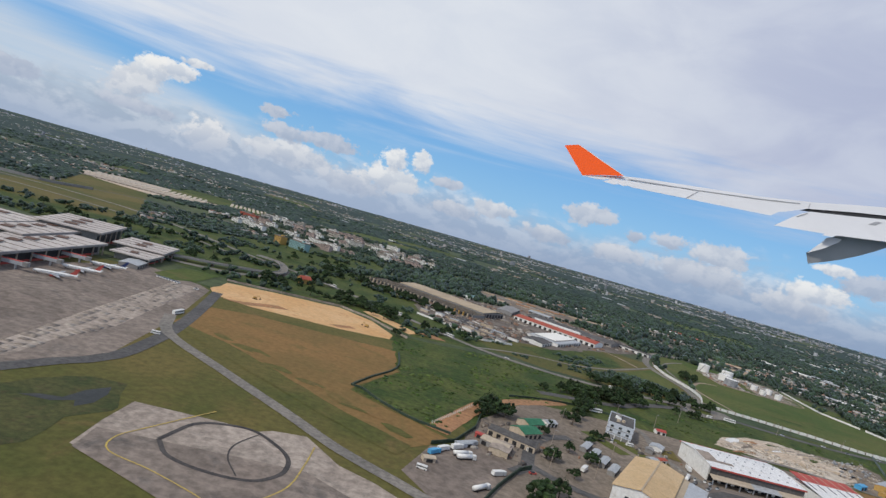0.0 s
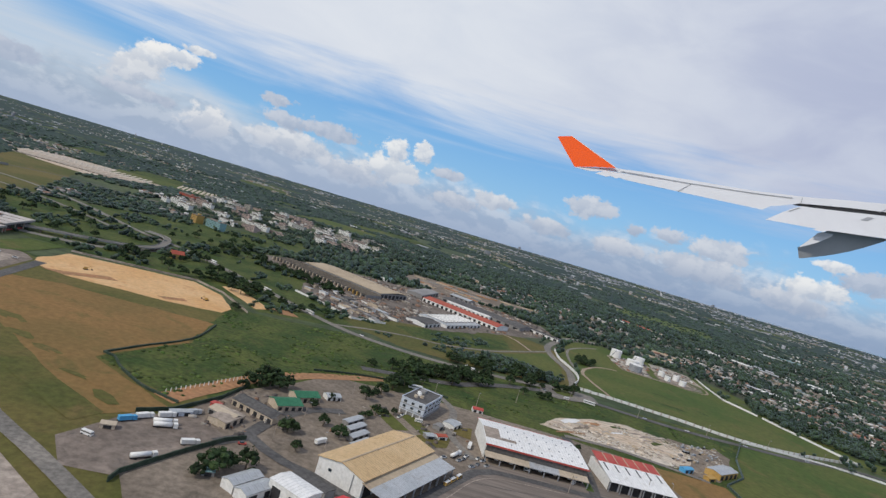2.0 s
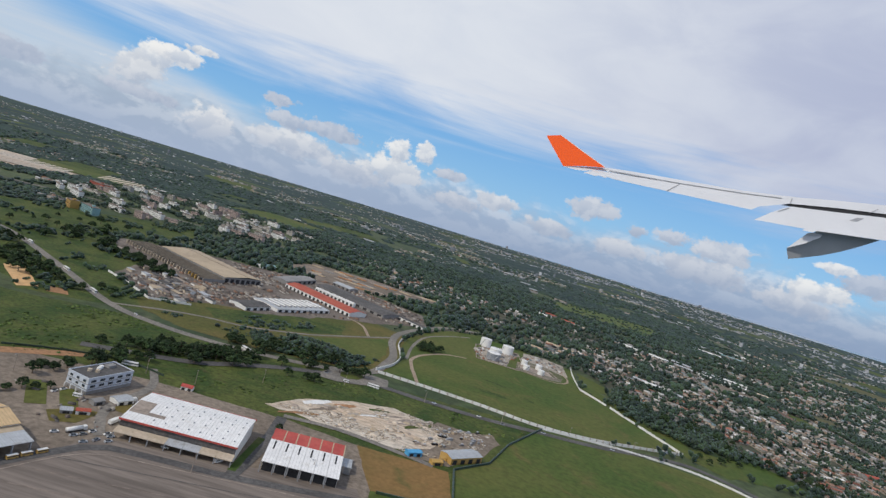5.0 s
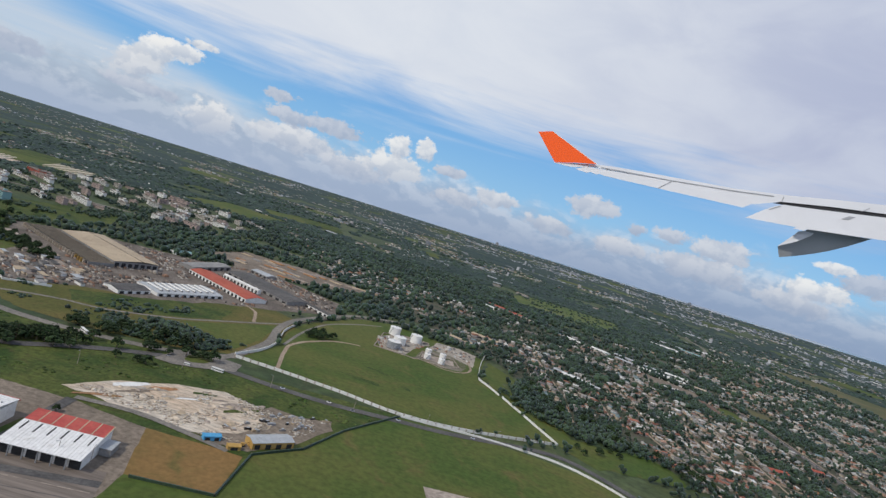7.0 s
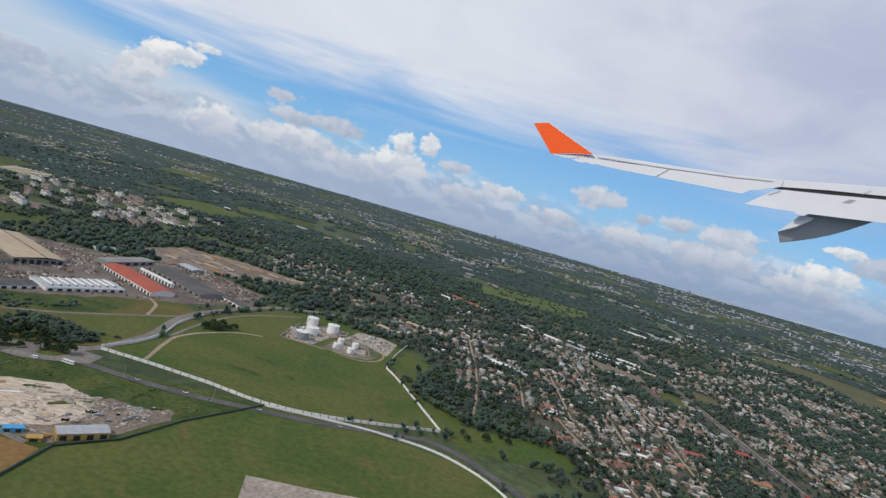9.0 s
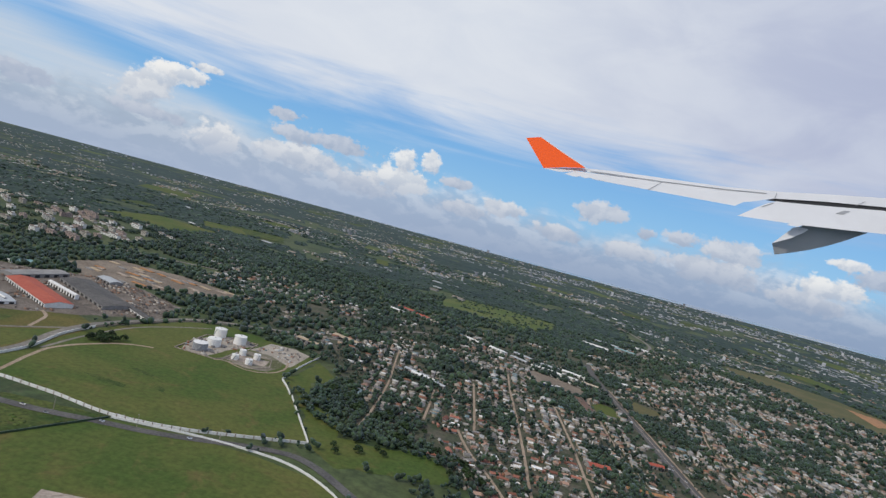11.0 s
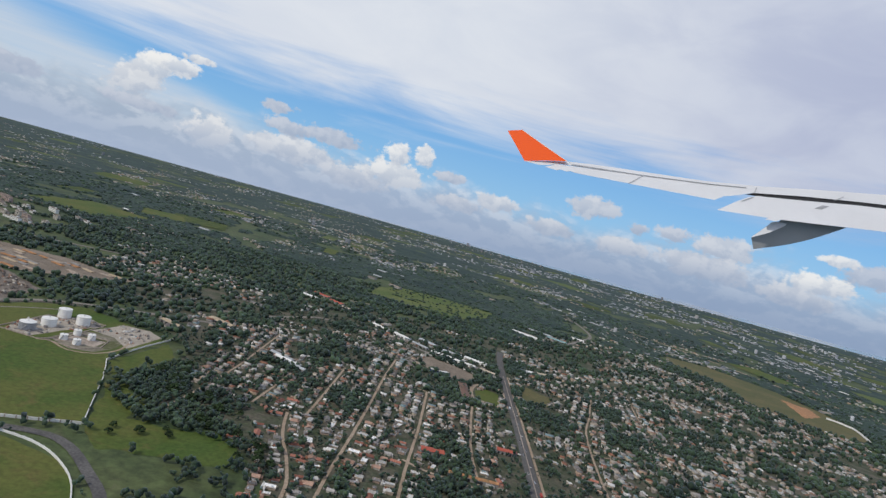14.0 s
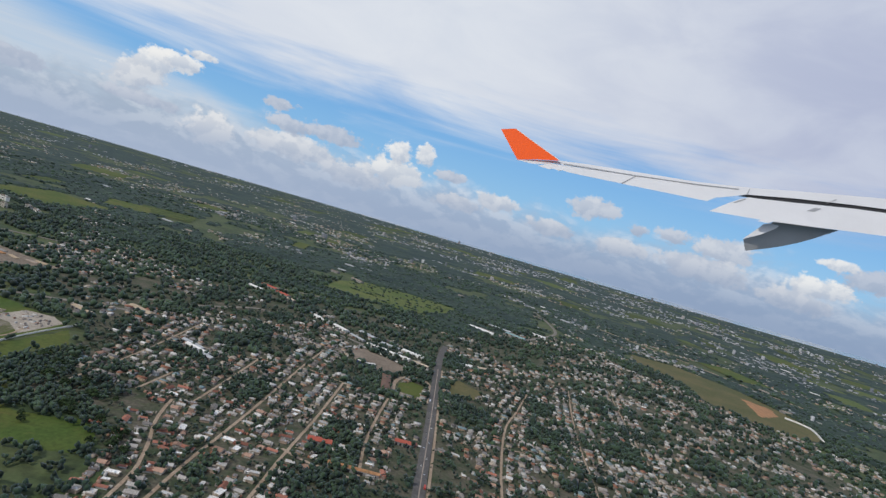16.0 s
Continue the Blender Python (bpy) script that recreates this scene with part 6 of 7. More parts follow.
TREES = [tree_proto(1, 5.6, 3.0, "broad dark green tree with a dense crown"), tree_proto(2, 4.6, 2.3, "rounded dark green tree"), tree_proto(3, 6.4, 2.6, "tall leafy tree with open crown")]
SHADE = [[(28, 199), (34, 200), (41, 209), (42, 221), (30, 216)], [(64, 228), (68, 228), (74, 240), (83, 253), (93, 272), (112, 305), (106, 308), (87, 276), (77, 256), (69, 243)], [(80, 252), (108, 262), (140, 302), (150, 300), (112, 268), (98, 254)], [(60, 250), (98, 276), (108, 292), (104, 300), (72, 285), (52, 262)],
         [(100, 302), (128, 310), (150, 322), (160, 345), (120, 338), (92, 322)], [(-100, 330), (-45, 345), (-10, 325), (40, 332), (0, 370), (-60, 400), (-90, 390)], [(190, 420), (200, 418), (212, 428), (208, 440), (196, 438)],
         [(356, 350), (400, 372), (440, 352), (450, 372), (410, 420), (365, 440), (350, 480), (330, 500), (345, 440), (372, 405)]]
SHADE += [[(62, 260), (100, 276), (128, 304), (104, 298)], [(128, 306), (168, 324), (172, 342), (150, 324)], [(-120, 440), (-60, 430), (-40, 470), (-70, 560), (-120, 520)], [(-280, 365), (-150, 335), (-110, 360), (-100, 400), (-180, 440), (-280, 420)], [(-60, 340), (-20, 330), (20, 330), (-10, 360), (-60, 385)]]
spots = []
for poly, cnt in zip(SHADE, (8, 16, 3, 10, 24, 30, 10, 30, 26, 18, 28, 30, 20)):
    P = np.array(poly)
    tries = 0
    while cnt and tries < 4000:
        tries += 1
        x, y = rng.uniform(P[:, 0].min(), P[:, 0].max()), rng.uniform(P[:, 1].min(), P[:, 1].max())
        if inside(poly, np.array([x]), np.array([y]))[0] and not near_road(np.array([x]), np.array([y]), 2.2)[0] and all(math.hypot(x - a, y - b) > 2.6 for a, b in spots):
            spots.append((x, y))
            cnt -= 1
for i, (x, y) in enumerate(spots):
    m = frame_at(x, y, rng.uniform(0, 360)) @ Matrix.Diagonal((*([rng.uniform(0.75, 1.25)] * 3), 1))
    if i < 3:
        TREES[i].matrix_world = m
    else:
        t = copy_thing(TREES[i % 3], frame_at(x, y, rng.uniform(0, 360)))
        t.scale = [rng.uniform(0.7, 1.2)] * 3

# woods: near clumps among houses, then coarser with distance
V1, F1 = ico(1)


def clump(n, seed):
    """Several small lumps that make one uneven crown."""
    r = random.Random(seed)
    g = Geo()
    for i in range(n):
        a, d, q = r.uniform(0, 6.28), r.uniform(0.25, 0.75), r.uniform(0.42, 0.7)
        o = (d * math.cos(a), d * math.sin(a), r.uniform(-0.25, 0.55)) if i else (0, 0, 0.2)
        g.add([(o[0] + q * x, o[1] + q * y, o[2] + q * z) for x, y, z in V1], F1)
    return g.v, g.f


V2, F2 = clump(4, 5)
V3, F3 = clump(3, 8)
n1 = 40000
x, y = rng.uniform(-150, 1180, n1), rng.uniform(230, 1110, n1)
dens = value_noise(x, y, 55.0, 11) * 0.6 + value_noise(x, y, 16.0, 12) * 0.4
hm = np.zeros(n1, bool)
H = np.array([(a, b) for a, b, _ in HOUSES])
cell = {}
for a, b in H:
    cell.setdefault((int(a // 4), int(b // 4)), []).append((a, b))
for i in range(n1):
    c = (int(x[i] // 4), int(y[i] // 4))
    hm[i] = any((x[i] - a) ** 2 + (y[i] - b) ** 2 < 8.0 for u in (-1, 0, 1) for v in (-1, 0, 1) for a, b in cell.get((c[0] + u, c[1] + v), ()))
kp = (dens > 0.27) & ~blocked(x, y, 1.4) & ~hm & ~((x < 300) & (y < 345)) & (~inside(TOWN, x, y) | (grove(x, y) > 0.53) | (rng.random(n1) < 0.34))
x, y = x[kp], y[kp]
k = len(x)
r = 1.1 + 2.2 * rng.random(k) ** 1.4
tp, ts, tt = np.stack([x, y, r * 0.75], -1), np.stack([r, r * rng.uniform(0.8, 1.2, k), r * rng.uniform(0.8, 1.15, k)], -1), rng.uniform(0, 6.28, k)
close = np.hypot(x - 430, y - 80) < 470
bulk("woods", V3, F3, tp[close], ts[close], tt[close], LEAF, 0.3, "dense dark green trees between the houses", "trees", 21)
bulk("woods", V1, F1, tp[~close], ts[~close], tt[~close], LEAF, 0.34, "dense dark green trees among the farther houses", "trees", 24)
n2 = 60000
fr = np.exp(rng.uniform(math.log(520), math.log(1900), n2))
fa = rng.uniform(-0.9, 0.95, n2)
x, y = 280 + fr * np.sin(fa), fr * np.cos(fa)


def wood_density(x, y):
    return value_noise(x, y, 420.0, 15) * 0.30 + value_noise(x, y, 130.0, 13) * 0.40 + value_noise(x, y, 40.0, 14) * 0.30


kp = (wood_density(x, y) > 0.39) & ~blocked(x, y, 2.5) & ~((x > -150) & (x < 1180) & (y < 1110)) & (rng.random(n2) < 1.25 - fr / 2200)
x, y, fr = x[kp], y[kp], fr[kp]
k = len(x)
r = (0.0009 + 0.0016 * rng.random(k) ** 1.5) * fr + 0.7
bulk("far_woods", V1, F1, np.stack([x, y, r * 0.5], -1), np.stack([r * 1.25, r * 1.1, r * rng.uniform(0.5, 0.9, k)], -1), rng.uniform(0, 6.28, k), LEAF, 0.3, "dark green woodland beyond the suburbs", "trees", 22)


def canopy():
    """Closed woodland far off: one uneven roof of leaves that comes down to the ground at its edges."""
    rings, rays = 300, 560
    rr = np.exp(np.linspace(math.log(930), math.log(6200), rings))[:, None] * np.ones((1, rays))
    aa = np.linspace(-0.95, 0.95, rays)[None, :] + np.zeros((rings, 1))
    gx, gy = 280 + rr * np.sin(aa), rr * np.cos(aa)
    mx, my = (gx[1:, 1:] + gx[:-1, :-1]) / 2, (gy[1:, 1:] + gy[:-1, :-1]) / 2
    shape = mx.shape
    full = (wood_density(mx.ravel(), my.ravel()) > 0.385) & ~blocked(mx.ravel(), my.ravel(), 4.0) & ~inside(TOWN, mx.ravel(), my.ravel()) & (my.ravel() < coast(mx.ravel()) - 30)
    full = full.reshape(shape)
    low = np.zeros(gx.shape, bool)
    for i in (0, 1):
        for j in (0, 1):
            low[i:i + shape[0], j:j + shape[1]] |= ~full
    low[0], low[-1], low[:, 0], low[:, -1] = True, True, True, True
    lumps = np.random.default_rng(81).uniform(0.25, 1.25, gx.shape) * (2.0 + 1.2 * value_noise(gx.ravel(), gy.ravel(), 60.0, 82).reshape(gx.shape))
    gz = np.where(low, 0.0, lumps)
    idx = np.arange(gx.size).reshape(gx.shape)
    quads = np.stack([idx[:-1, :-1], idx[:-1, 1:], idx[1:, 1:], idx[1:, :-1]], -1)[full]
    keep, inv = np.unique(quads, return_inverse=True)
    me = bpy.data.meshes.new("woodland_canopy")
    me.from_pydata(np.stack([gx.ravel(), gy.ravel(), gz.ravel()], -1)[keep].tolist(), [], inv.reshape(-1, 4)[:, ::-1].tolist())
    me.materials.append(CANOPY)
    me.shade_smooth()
    tagged(new("woodland_canopy", me), "dark closed woodland with haze blue in its colour, reaching to the horizon", "woodland", kind="stuff")


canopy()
# the wood between the tank meadow and the first houses, and garden trees between the nearer houses
WOOD = [(322, 432), (336, 443), (342, 482), (387, 443), (422, 371), (392, 381), (367, 379), (349, 385), (333, 408)]
gx_, gy_ = rng.uniform(320, 800, 20000), rng.uniform(320, 760, 20000)
inw = inside(WOOD, gx_, gy_)
hd = np.full(20000, 99.0)
for a0 in range(0, 20000, 1000):
    hd[a0:a0 + 1000] = np.min(np.hypot(gx_[a0:a0 + 1000, None] - H[None, :, 0], gy_[a0:a0 + 1000, None] - H[None, :, 1]), 1)
kg = ~near_road(gx_, gy_, 0.9) & ((inw & (hd > 2.4)) | (~blocked(gx_, gy_, 0.8) & inside(TOWN, gx_, gy_) & (hd > 1.9) & ((grove(gx_, gy_) > 0.55) | (rng.random(20000) < 0.42))))
gx_, gy_, inw = gx_[kg], gy_[kg], inw[kg]
k = len(gx_)
r = np.where(inw, rng.uniform(1.4, 2.7, k), np.where(grove(gx_, gy_) > 0.56, rng.uniform(1.3, 2.6, k), 0.6 + 1.5 * rng.random(k) ** 1.6))
bulk("garden_trees", V3, F3, np.stack([gx_, gy_, r * 0.75], -1), np.stack([r, r, r * rng.uniform(0.8, 1.2, k)], -1), rng.uniform(0, 6.28, k), LEAF, 0.28, "dark green garden trees between the small houses", "trees", 64)
# hedge rows in the light valley
vx, vy = rng.uniform(400, 620, 2600), rng.uniform(980, 1170, 2600)
kv = (np.abs(((vy + 0.35 * vx) / 23.0) % 1.0 - 0.5) < 0.07) & (value_noise(vx, vy, 30.0, 67) > 0.35)
vx, vy = vx[kv], vy[kv]
k = len(vx)
r = rng.uniform(0.9, 2.4, k)
bulk("hedge_rows", V1, F1, np.stack([vx, vy, r * 0.4], -1), np.stack([r * 1.3, r, r * 0.8], -1), rng.uniform(0, 6.28, k), LEAF, 0.3, "dark hedge rows across the light pasture", "hedges", 68)
# thickets between the highway and the factory
hx, hy = rng.uniform(55, 175, 4000), rng.uniform(322, 415, 4000)
kh = (inside([(105, 338), (116, 354), (123, 368), (140, 367), (168, 353), (157, 337), (136, 330), (123, 326)], hx, hy) & (rng.random(4000) < 0.5))
kh &= ~near_road(hx, hy, 1.0)
hx, hy = hx[kh], hy[kh]
k = len(hx)
r = rng.uniform(0.8, 2.1, k)
bulk("thicket", V2, F2, np.stack([hx, hy, r * 0.6], -1), np.stack([r, r, r * rng.uniform(0.7, 1.1, k)], -1), rng.uniform(0, 6.28, k), LEAF, 0.28, "dark green thicket between the highway and the factory", "trees", 66)
# bushes on the meadows beside the highway
mx_, my_ = rng.uniform(36, 180, 3000), rng.uniform(322, 466, 3000)
km = inside([(36, 350), (62, 384), (95, 396), (130, 440), (158, 466), (178, 455), (184, 420), (172, 352), (150, 332), (110, 322), (70, 322), (45, 335)], mx_, my_) & ~near_road(mx_, my_, 1.2) & (value_noise(mx_, my_, 20.0, 69) * 0.7 + value_noise(mx_, my_, 6.0, 70) * 0.3 > 0.62)
mx_, my_ = mx_[km], my_[km]
k = len(mx_)
r = 0.4 + 1.3 * rng.random(k) ** 2
bulk("meadow_bushes", V1, F1, np.stack([mx_, my_, r * 0.4], -1), np.stack([r * 1.2, r, r * 0.8], -1), rng.uniform(0, 6.28, k), LEAF, 0.3, "dark bushes and small trees on the meadow", "bushes", 72)
# tree clumps on the scrubland
sx, sy = rng.uniform(-330, 60, 5200), rng.uniform(300, 690, 5200)
ks = inside(SCRUB, sx, sy) & ~near_road(sx, sy, 2.5) & (value_noise(sx, sy, 26.0, 61) * 0.7 + value_noise(sx, sy, 9.0, 62) * 0.3 > 0.535)
sx, sy = sx[ks], sy[ks]
k = len(sx)
r = rng.uniform(0.8, 2.6, k)
bulk("scrub_trees", V2, F2, np.stack([sx, sy, r * 0.6], -1), np.stack([r, r, r * rng.uniform(0.7, 1.0, k)], -1), rng.uniform(0, 6.28, k), LEAF, 0.28, "clumps of dark trees on the scrubland", "trees", 63)
# bushes on the overgrown fields
bx, by = rng.uniform(-20, 270, 14000), rng.uniform(170, 345, 14000)
inb = inside([(-8, 290), (0, 300), (55, 318), (96, 308), (105, 296), (72, 256), (30, 222), (17, 177), (-14, 193), (-1, 232), (-8, 262)], bx, by) | inside([(98, 252), (110, 275), (150, 305), (205, 312), (262, 326), (238, 292), (215, 295), (195, 309), (156, 287), (138, 264)], bx, by)
inb &= ~near_road(bx, by, 0.5) & (value_noise(bx, by, 17.0, 17) * 0.6 + value_noise(bx, by, 6.0, 18) * 0.4 > 0.46)
bx, by = bx[inb], by[inb]
k = len(bx)
r = 0.15 + 0.65 * rng.random(k) ** 1.8
bulk("bushes", V1, F1, np.stack([bx, by, r * 0.2], -1), np.stack([r * 1.3, r * 1.3, r * 0.6], -1), rng.uniform(0, 6.28, k), LEAF_L, 0.35, "low bright green bushes on the overgrown fields", "bushes", 23)

# ---- vehicles and yard things ----
def vehicle(kind, x, y, turn, body, label):
    """kind: car, van, truck, tanker or bus."""
    t = thing(kind, frame_at(x, y, turn), label, kind, "parked vehicles")
    L_, W_, H_ = {"car": (2.2, 0.9, 0.45), "van": (2.8, 1.0, 1.0), "truck": (4.6, 1.2, 1.5), "tanker": (6.0, 1.2, 1.2), "bus": (6.0, 1.25, 1.4)}[kind]
    if kind == "car":
        part("body", Geo().box(0, 0, 0.18, L_, W_, 0.38, 0, 0.96), body, t)
        part("cabin", Geo().box(-0.1, 0, 0.56, L_ * 0.55, W_ * 0.9, 0.3, 0, 0.8), GLASS, t)
    elif kind == "tanker":
        part("vessel", Geo().tube((-L_ * 0.5, 0, 1.0), (L_ * 0.24, 0, 1.0), 0.6, 12), body, t, smooth=True)
        part("cab", Geo().box(L_ * 0.38, 0, 0.3, 1.1, W_, 1.15, 0, 0.92), WHITE, t)
        part("chassis", Geo().box(0, 0, 0.25, L_, 0.7, 0.2), DARK, t)
    elif kind == "truck":
        part("cargo_box", Geo().box(-0.6, 0, 0.45, L_ * 0.7, W_, H_ - 0.4), body, t)
        part("cab", Geo().box(L_ * 0.38, 0, 0.3, 1.0, W_ * 0.95, 1.1, 0, 0.92), body, t)
        part("windscreen", Geo().box(L_ * 0.38 + 0.46, 0, 0.85, 0.1, W_ * 0.8, 0.4), GLASS, t)
        part("chassis", Geo().box(0, 0, 0.25, L_, 0.8, 0.2), DARK, t)
    else:
        part("body", Geo().box(0, 0, 0.2, L_, W_, H_ - 0.1, 0, 0.97), body, t)
        part("window_band", Geo().box(0.05, 0, 0.2 + H_ * 0.5, L_ * 0.99, W_ * 1.0, H_ * 0.25), GLASS, t)
        part("roof", Geo().box(0, 0, 0.1 + H_, L_ * 0.93, W_ * 0.9, 0.08), WHITE, t)
    for sx in (-0.32, 0.34):
        for sy in (-1, 1):
            part("wheel", Geo().tube((L_ * sx, sy * W_ * 0.5 - 0.09, 0.2), (L_ * sx, sy * W_ * 0.5 + 0.09, 0.2), 0.2, 10), DARK, t)
    return t


for kind, x, y, a, m, lb in (
        ("tanker", 23, 160, 28, TANK_W, "white tanker trailer parked in the truck park"), ("tanker", 22, 162, 28, TANK_W, "white tanker trailer parked in the truck park"),
        ("truck", 31.5, 155, 35, WHITE, "white box truck beside the wall"), ("tanker", 26, 143, 45, TANK_W, "white tanker truck with a cab"),
        ("van", 11, 146, -10, WHITE, "white service van in the truck park"), ("truck", 14, 158, 50, BLUEP, "truck with a blue canvas tilt"), ("truck", 16.5, 162, 50, WHITE, "white box truck in the truck park"),
        ("truck", 20.5, 166, 45, WHITE, "white box truck in the truck park"), ("truck", 25, 172, 45, CORR, "grey box truck in the truck park"), ("truck", 60, 177, 60, WHITE, "white box truck in the yard"),
        ("van", 44, 181, 10, WHITE, "white van before the long house"), ("car", 42, 163, 20, RED, "red car in the yard"), ("bus", 84, 255, 15, WHITE, "white bus beside the trees"),
        ("bus", 174, 316, -5, WHITE, "white bus on the perimeter road"), ("van", 161, 312, 10, WHITE, "white van beside the roundabout"), ("bus", -87, 226, 80, WHITE, "white bus on the apron road"),
        ("van", -80, 194, 10, WHITE, "white service van with a loading frame"), ("car", -101, 276, 30, WHITE, "white car at the apron corner"), ("truck", 105, 207, 80, WHITE, "white truck beside the hangar"),
        ("tanker", 100, 196, 60, TANK_W, "white tanker truck before the hangar"), ("truck", 101, 224, 65, WHITE, "white truck beside the office"), ("car", 124, 201, 0, WHITE, "white car at the loading canopy"),
        ("van", 140, 202, 60, WHITE, "white van at the loading canopy"), ("van", 97, 174, 61, YELLOWP, "yellow baggage tractor under the canopy"), ("van", 98.6, 177, 61, YELLOWP, "yellow baggage tractor under the canopy"), ("van", 100.5, 180.3, 61, YELLOWP, "yellow baggage tractor under the canopy"),
        ("car", 81, 219, 70, WHITE, "white car before the office"), ("car", 80, 216, 70, WHITE, "white car before the office"), ("van", 87, 217, 10, WHITE, "white van before the office")):
    vehicle(kind, x, y, a, m, lb)
for x, y in ((101, 193), (102.5, 195), (103.5, 198), (107, 194), (107.5, 199), (109, 198), (110, 195), (96, 192), (105, 191)):
    vehicle("car", x, y, rng.uniform(0, 30) + 40, (CORR, WHITE, GREYWALL, STEEL)[int(rng.integers(0, 4))], "small grey car parked before the hangars")
for i in range(22):
    y = 345 + 11.5 * i + rng.uniform(-4, 4)
    lane = rng.choice((-2.6, -1.4, 1.5, 2.8))
    x = float(np.interp(y, (330, 403, 513, 700, 772), (582, 583, 586, 590, 594))) + lane
    vehicle("car" if rng.random() < 0.75 else "truck", x, y, 89, (WHITE, STEEL, RED, GREYWALL, BLUEGREY)[int(rng.integers(0, 5))], "vehicle on the wide avenue")
for x, y in ((-85, 418), (-60, 402), (-12, 364), (20, 337), (52, 320), (110, 315), (-140, 446), (-170, 462)):
    vehicle("car" if rng.random() < 0.6 else "bus", x, y, -36, WHITE, "white vehicle on the highway")
for x, y in ((150, 316.5), (205, 319), (228, 319), (262, 323), (300, 329), (240, 317)):
    vehicle("car", x, y, 3, (WHITE, STEEL, BLUEGREY)[int(rng.integers(0, 3))], "car on the perimeter road")

for x, y in ((48.6, 143.2), (52.4, 140.6)):
    shed_row("white_shed", x, y, 59, 9, 4.2, 2.2, 2.9, CORR, WHITE, "pale sheet-metal shed beside the tan hangar", 5, doors=2)
shed_row("white_hall", 60.7, 142.3, -31, 10.6, 6.6, 4.2, 4.6, WHITE_CLAD, WHITE, "white flat-roofed hall beside the tan hangar", 6, "hall", 2)
shed_row("red_roof_hall", 68.8, 136.4, 54, 15.6, 5.2, 4.0, 4.6, BRIGHT_RED, WHITE, "narrow hall with a bright red roof", 8, "hall", 5)
shed_row("grey_hall", 63.4, 149.8, -29, 11, 4.2, 2.6, 2.8, ASPHALT, GREYWALL, "low hall with a dark grey flat roof", 5, "hall", 3)
shed_row("open_shed", 33.8, 173.4, 72, 9, 6, 1.9, 2.2, CONC_L, BEIGE, "open-fronted shed with a pale weathered roof", 5, doors=3)
shed_row("workshop", 32.5, 176, -25, 9, 5, 1.8, 2.4, BEIGE, GREYWALL, "low workshop with tan roof", 4, doors=3)
shed_row("site_hut", 12.5, 152, 20, 3.6, 2.4, 1.3, 1.7, BEIGE, BEIGE, "beige site hut beside the truck park", 2, doors=1)
shed_row("site_hut", 28, 181, -20, 3.0, 2.4, 1.4, 1.6, RED, RED, "red container hut beside the wall", 2, doors=1)
shed_row("site_hut", 22.5, 169.5, 40, 6.0, 2.2, 1.4, 1.6, CORR, BLUEGREY, "grey-blue container row beside the trucks", 3, doors=2)
shed_row("site_hut", 91, 205, 30, 3.6, 3.0, 1.3, 1.7, CORR, GREYWALL, "small grey hut between the hangars", 2, doors=1)
shed_row("site_hut", 95, 207, 30, 4.2, 2.6, 1.4, 1.8, RED_TILE, WHITE, "small hut with red roof between the hangars", 2, doors=1)
shed_row("site_hut", 94, 216, 65, 4.0, 3.0, 1.4, 1.9, GREYWALL, GREYWALL, "small grey hut beside the office", 2, doors=1)
shed_row("site_hut", 40.5, 144, 20, 3.0, 2.6, 1.3, 1.6, TEAL, GREYWALL, "small hut with teal roof under trees", 2, doors=1)
shed_row("church", -75, 380, 40, 8, 5, 3.0, 5.0, RED_TILE, YELLOWP, "small church with orange-red roof among trees", 3, "church", 2)
wall_run("yard_wall", [(25, 130), (25, 134), (31, 148), (38, 162), (42, 166)], 1.3, 0.3, HEDGE, "dark green-grey wall round the truck park", bay=2.5, smooth=False)
wall_run("yard_wall", [(13, 164), (20, 171), (27, 188), (30, 205)], 1.2, 0.3, HEDGE, "dark green wall behind the truck park", bay=2.5, smooth=False)


def pole(x, y, h=6.0):
    t = thing("light_pole", frame_at(x, y, rng.uniform(0, 360)), "tall pale concrete lamp pole", "pole", "lamp poles")
    part("mast", Geo().tube((0, 0, 0), (0, 0, h), 0.13, 8, 0.07), CONC_L, t)
    part("arm", Geo().tube((0, 0, h - 0.1), (0.9, 0, h + 0.1), 0.05, 6), STEEL, t)
    part("lamp", Geo().box(1.0, 0, h, 0.5, 0.25, 0.12), STEEL, t)


for x, y in ((92, 252), (161, 307), (130, 278), (167, 209), (110, 255), (74, 196), (62, 172), (48, 170), (240, 322), (276, 327), (312, 334), (200, 316), (136, 192), (176, 211), (62, 222), (52, 190)):
    pole(x, y)
# low things lying about in the yards
def heap(x, y, r, h, mat, label, name="mound"):
    v0, f0 = ico(2)
    g = Geo().add([(px_ * r * (1 + 0.35 * noise.noise(Vector((px_ + x, py_, pz_ + y)) * 1.7)), py_ * r * (1 + 0.35 * noise.noise(Vector((px_, py_ + x, pz_)) * 1.9)), max(-0.05, pz_) * h * (1 + 0.5 * noise.noise(Vector((px_ * 2, y, py_ * 2))))) for px_, py_, pz_ in v0], f0)
    ob = part(name, g, mat)
    ob.matrix_world = frame_at(x, y, 0)
    tagged(ob, label, "heap")


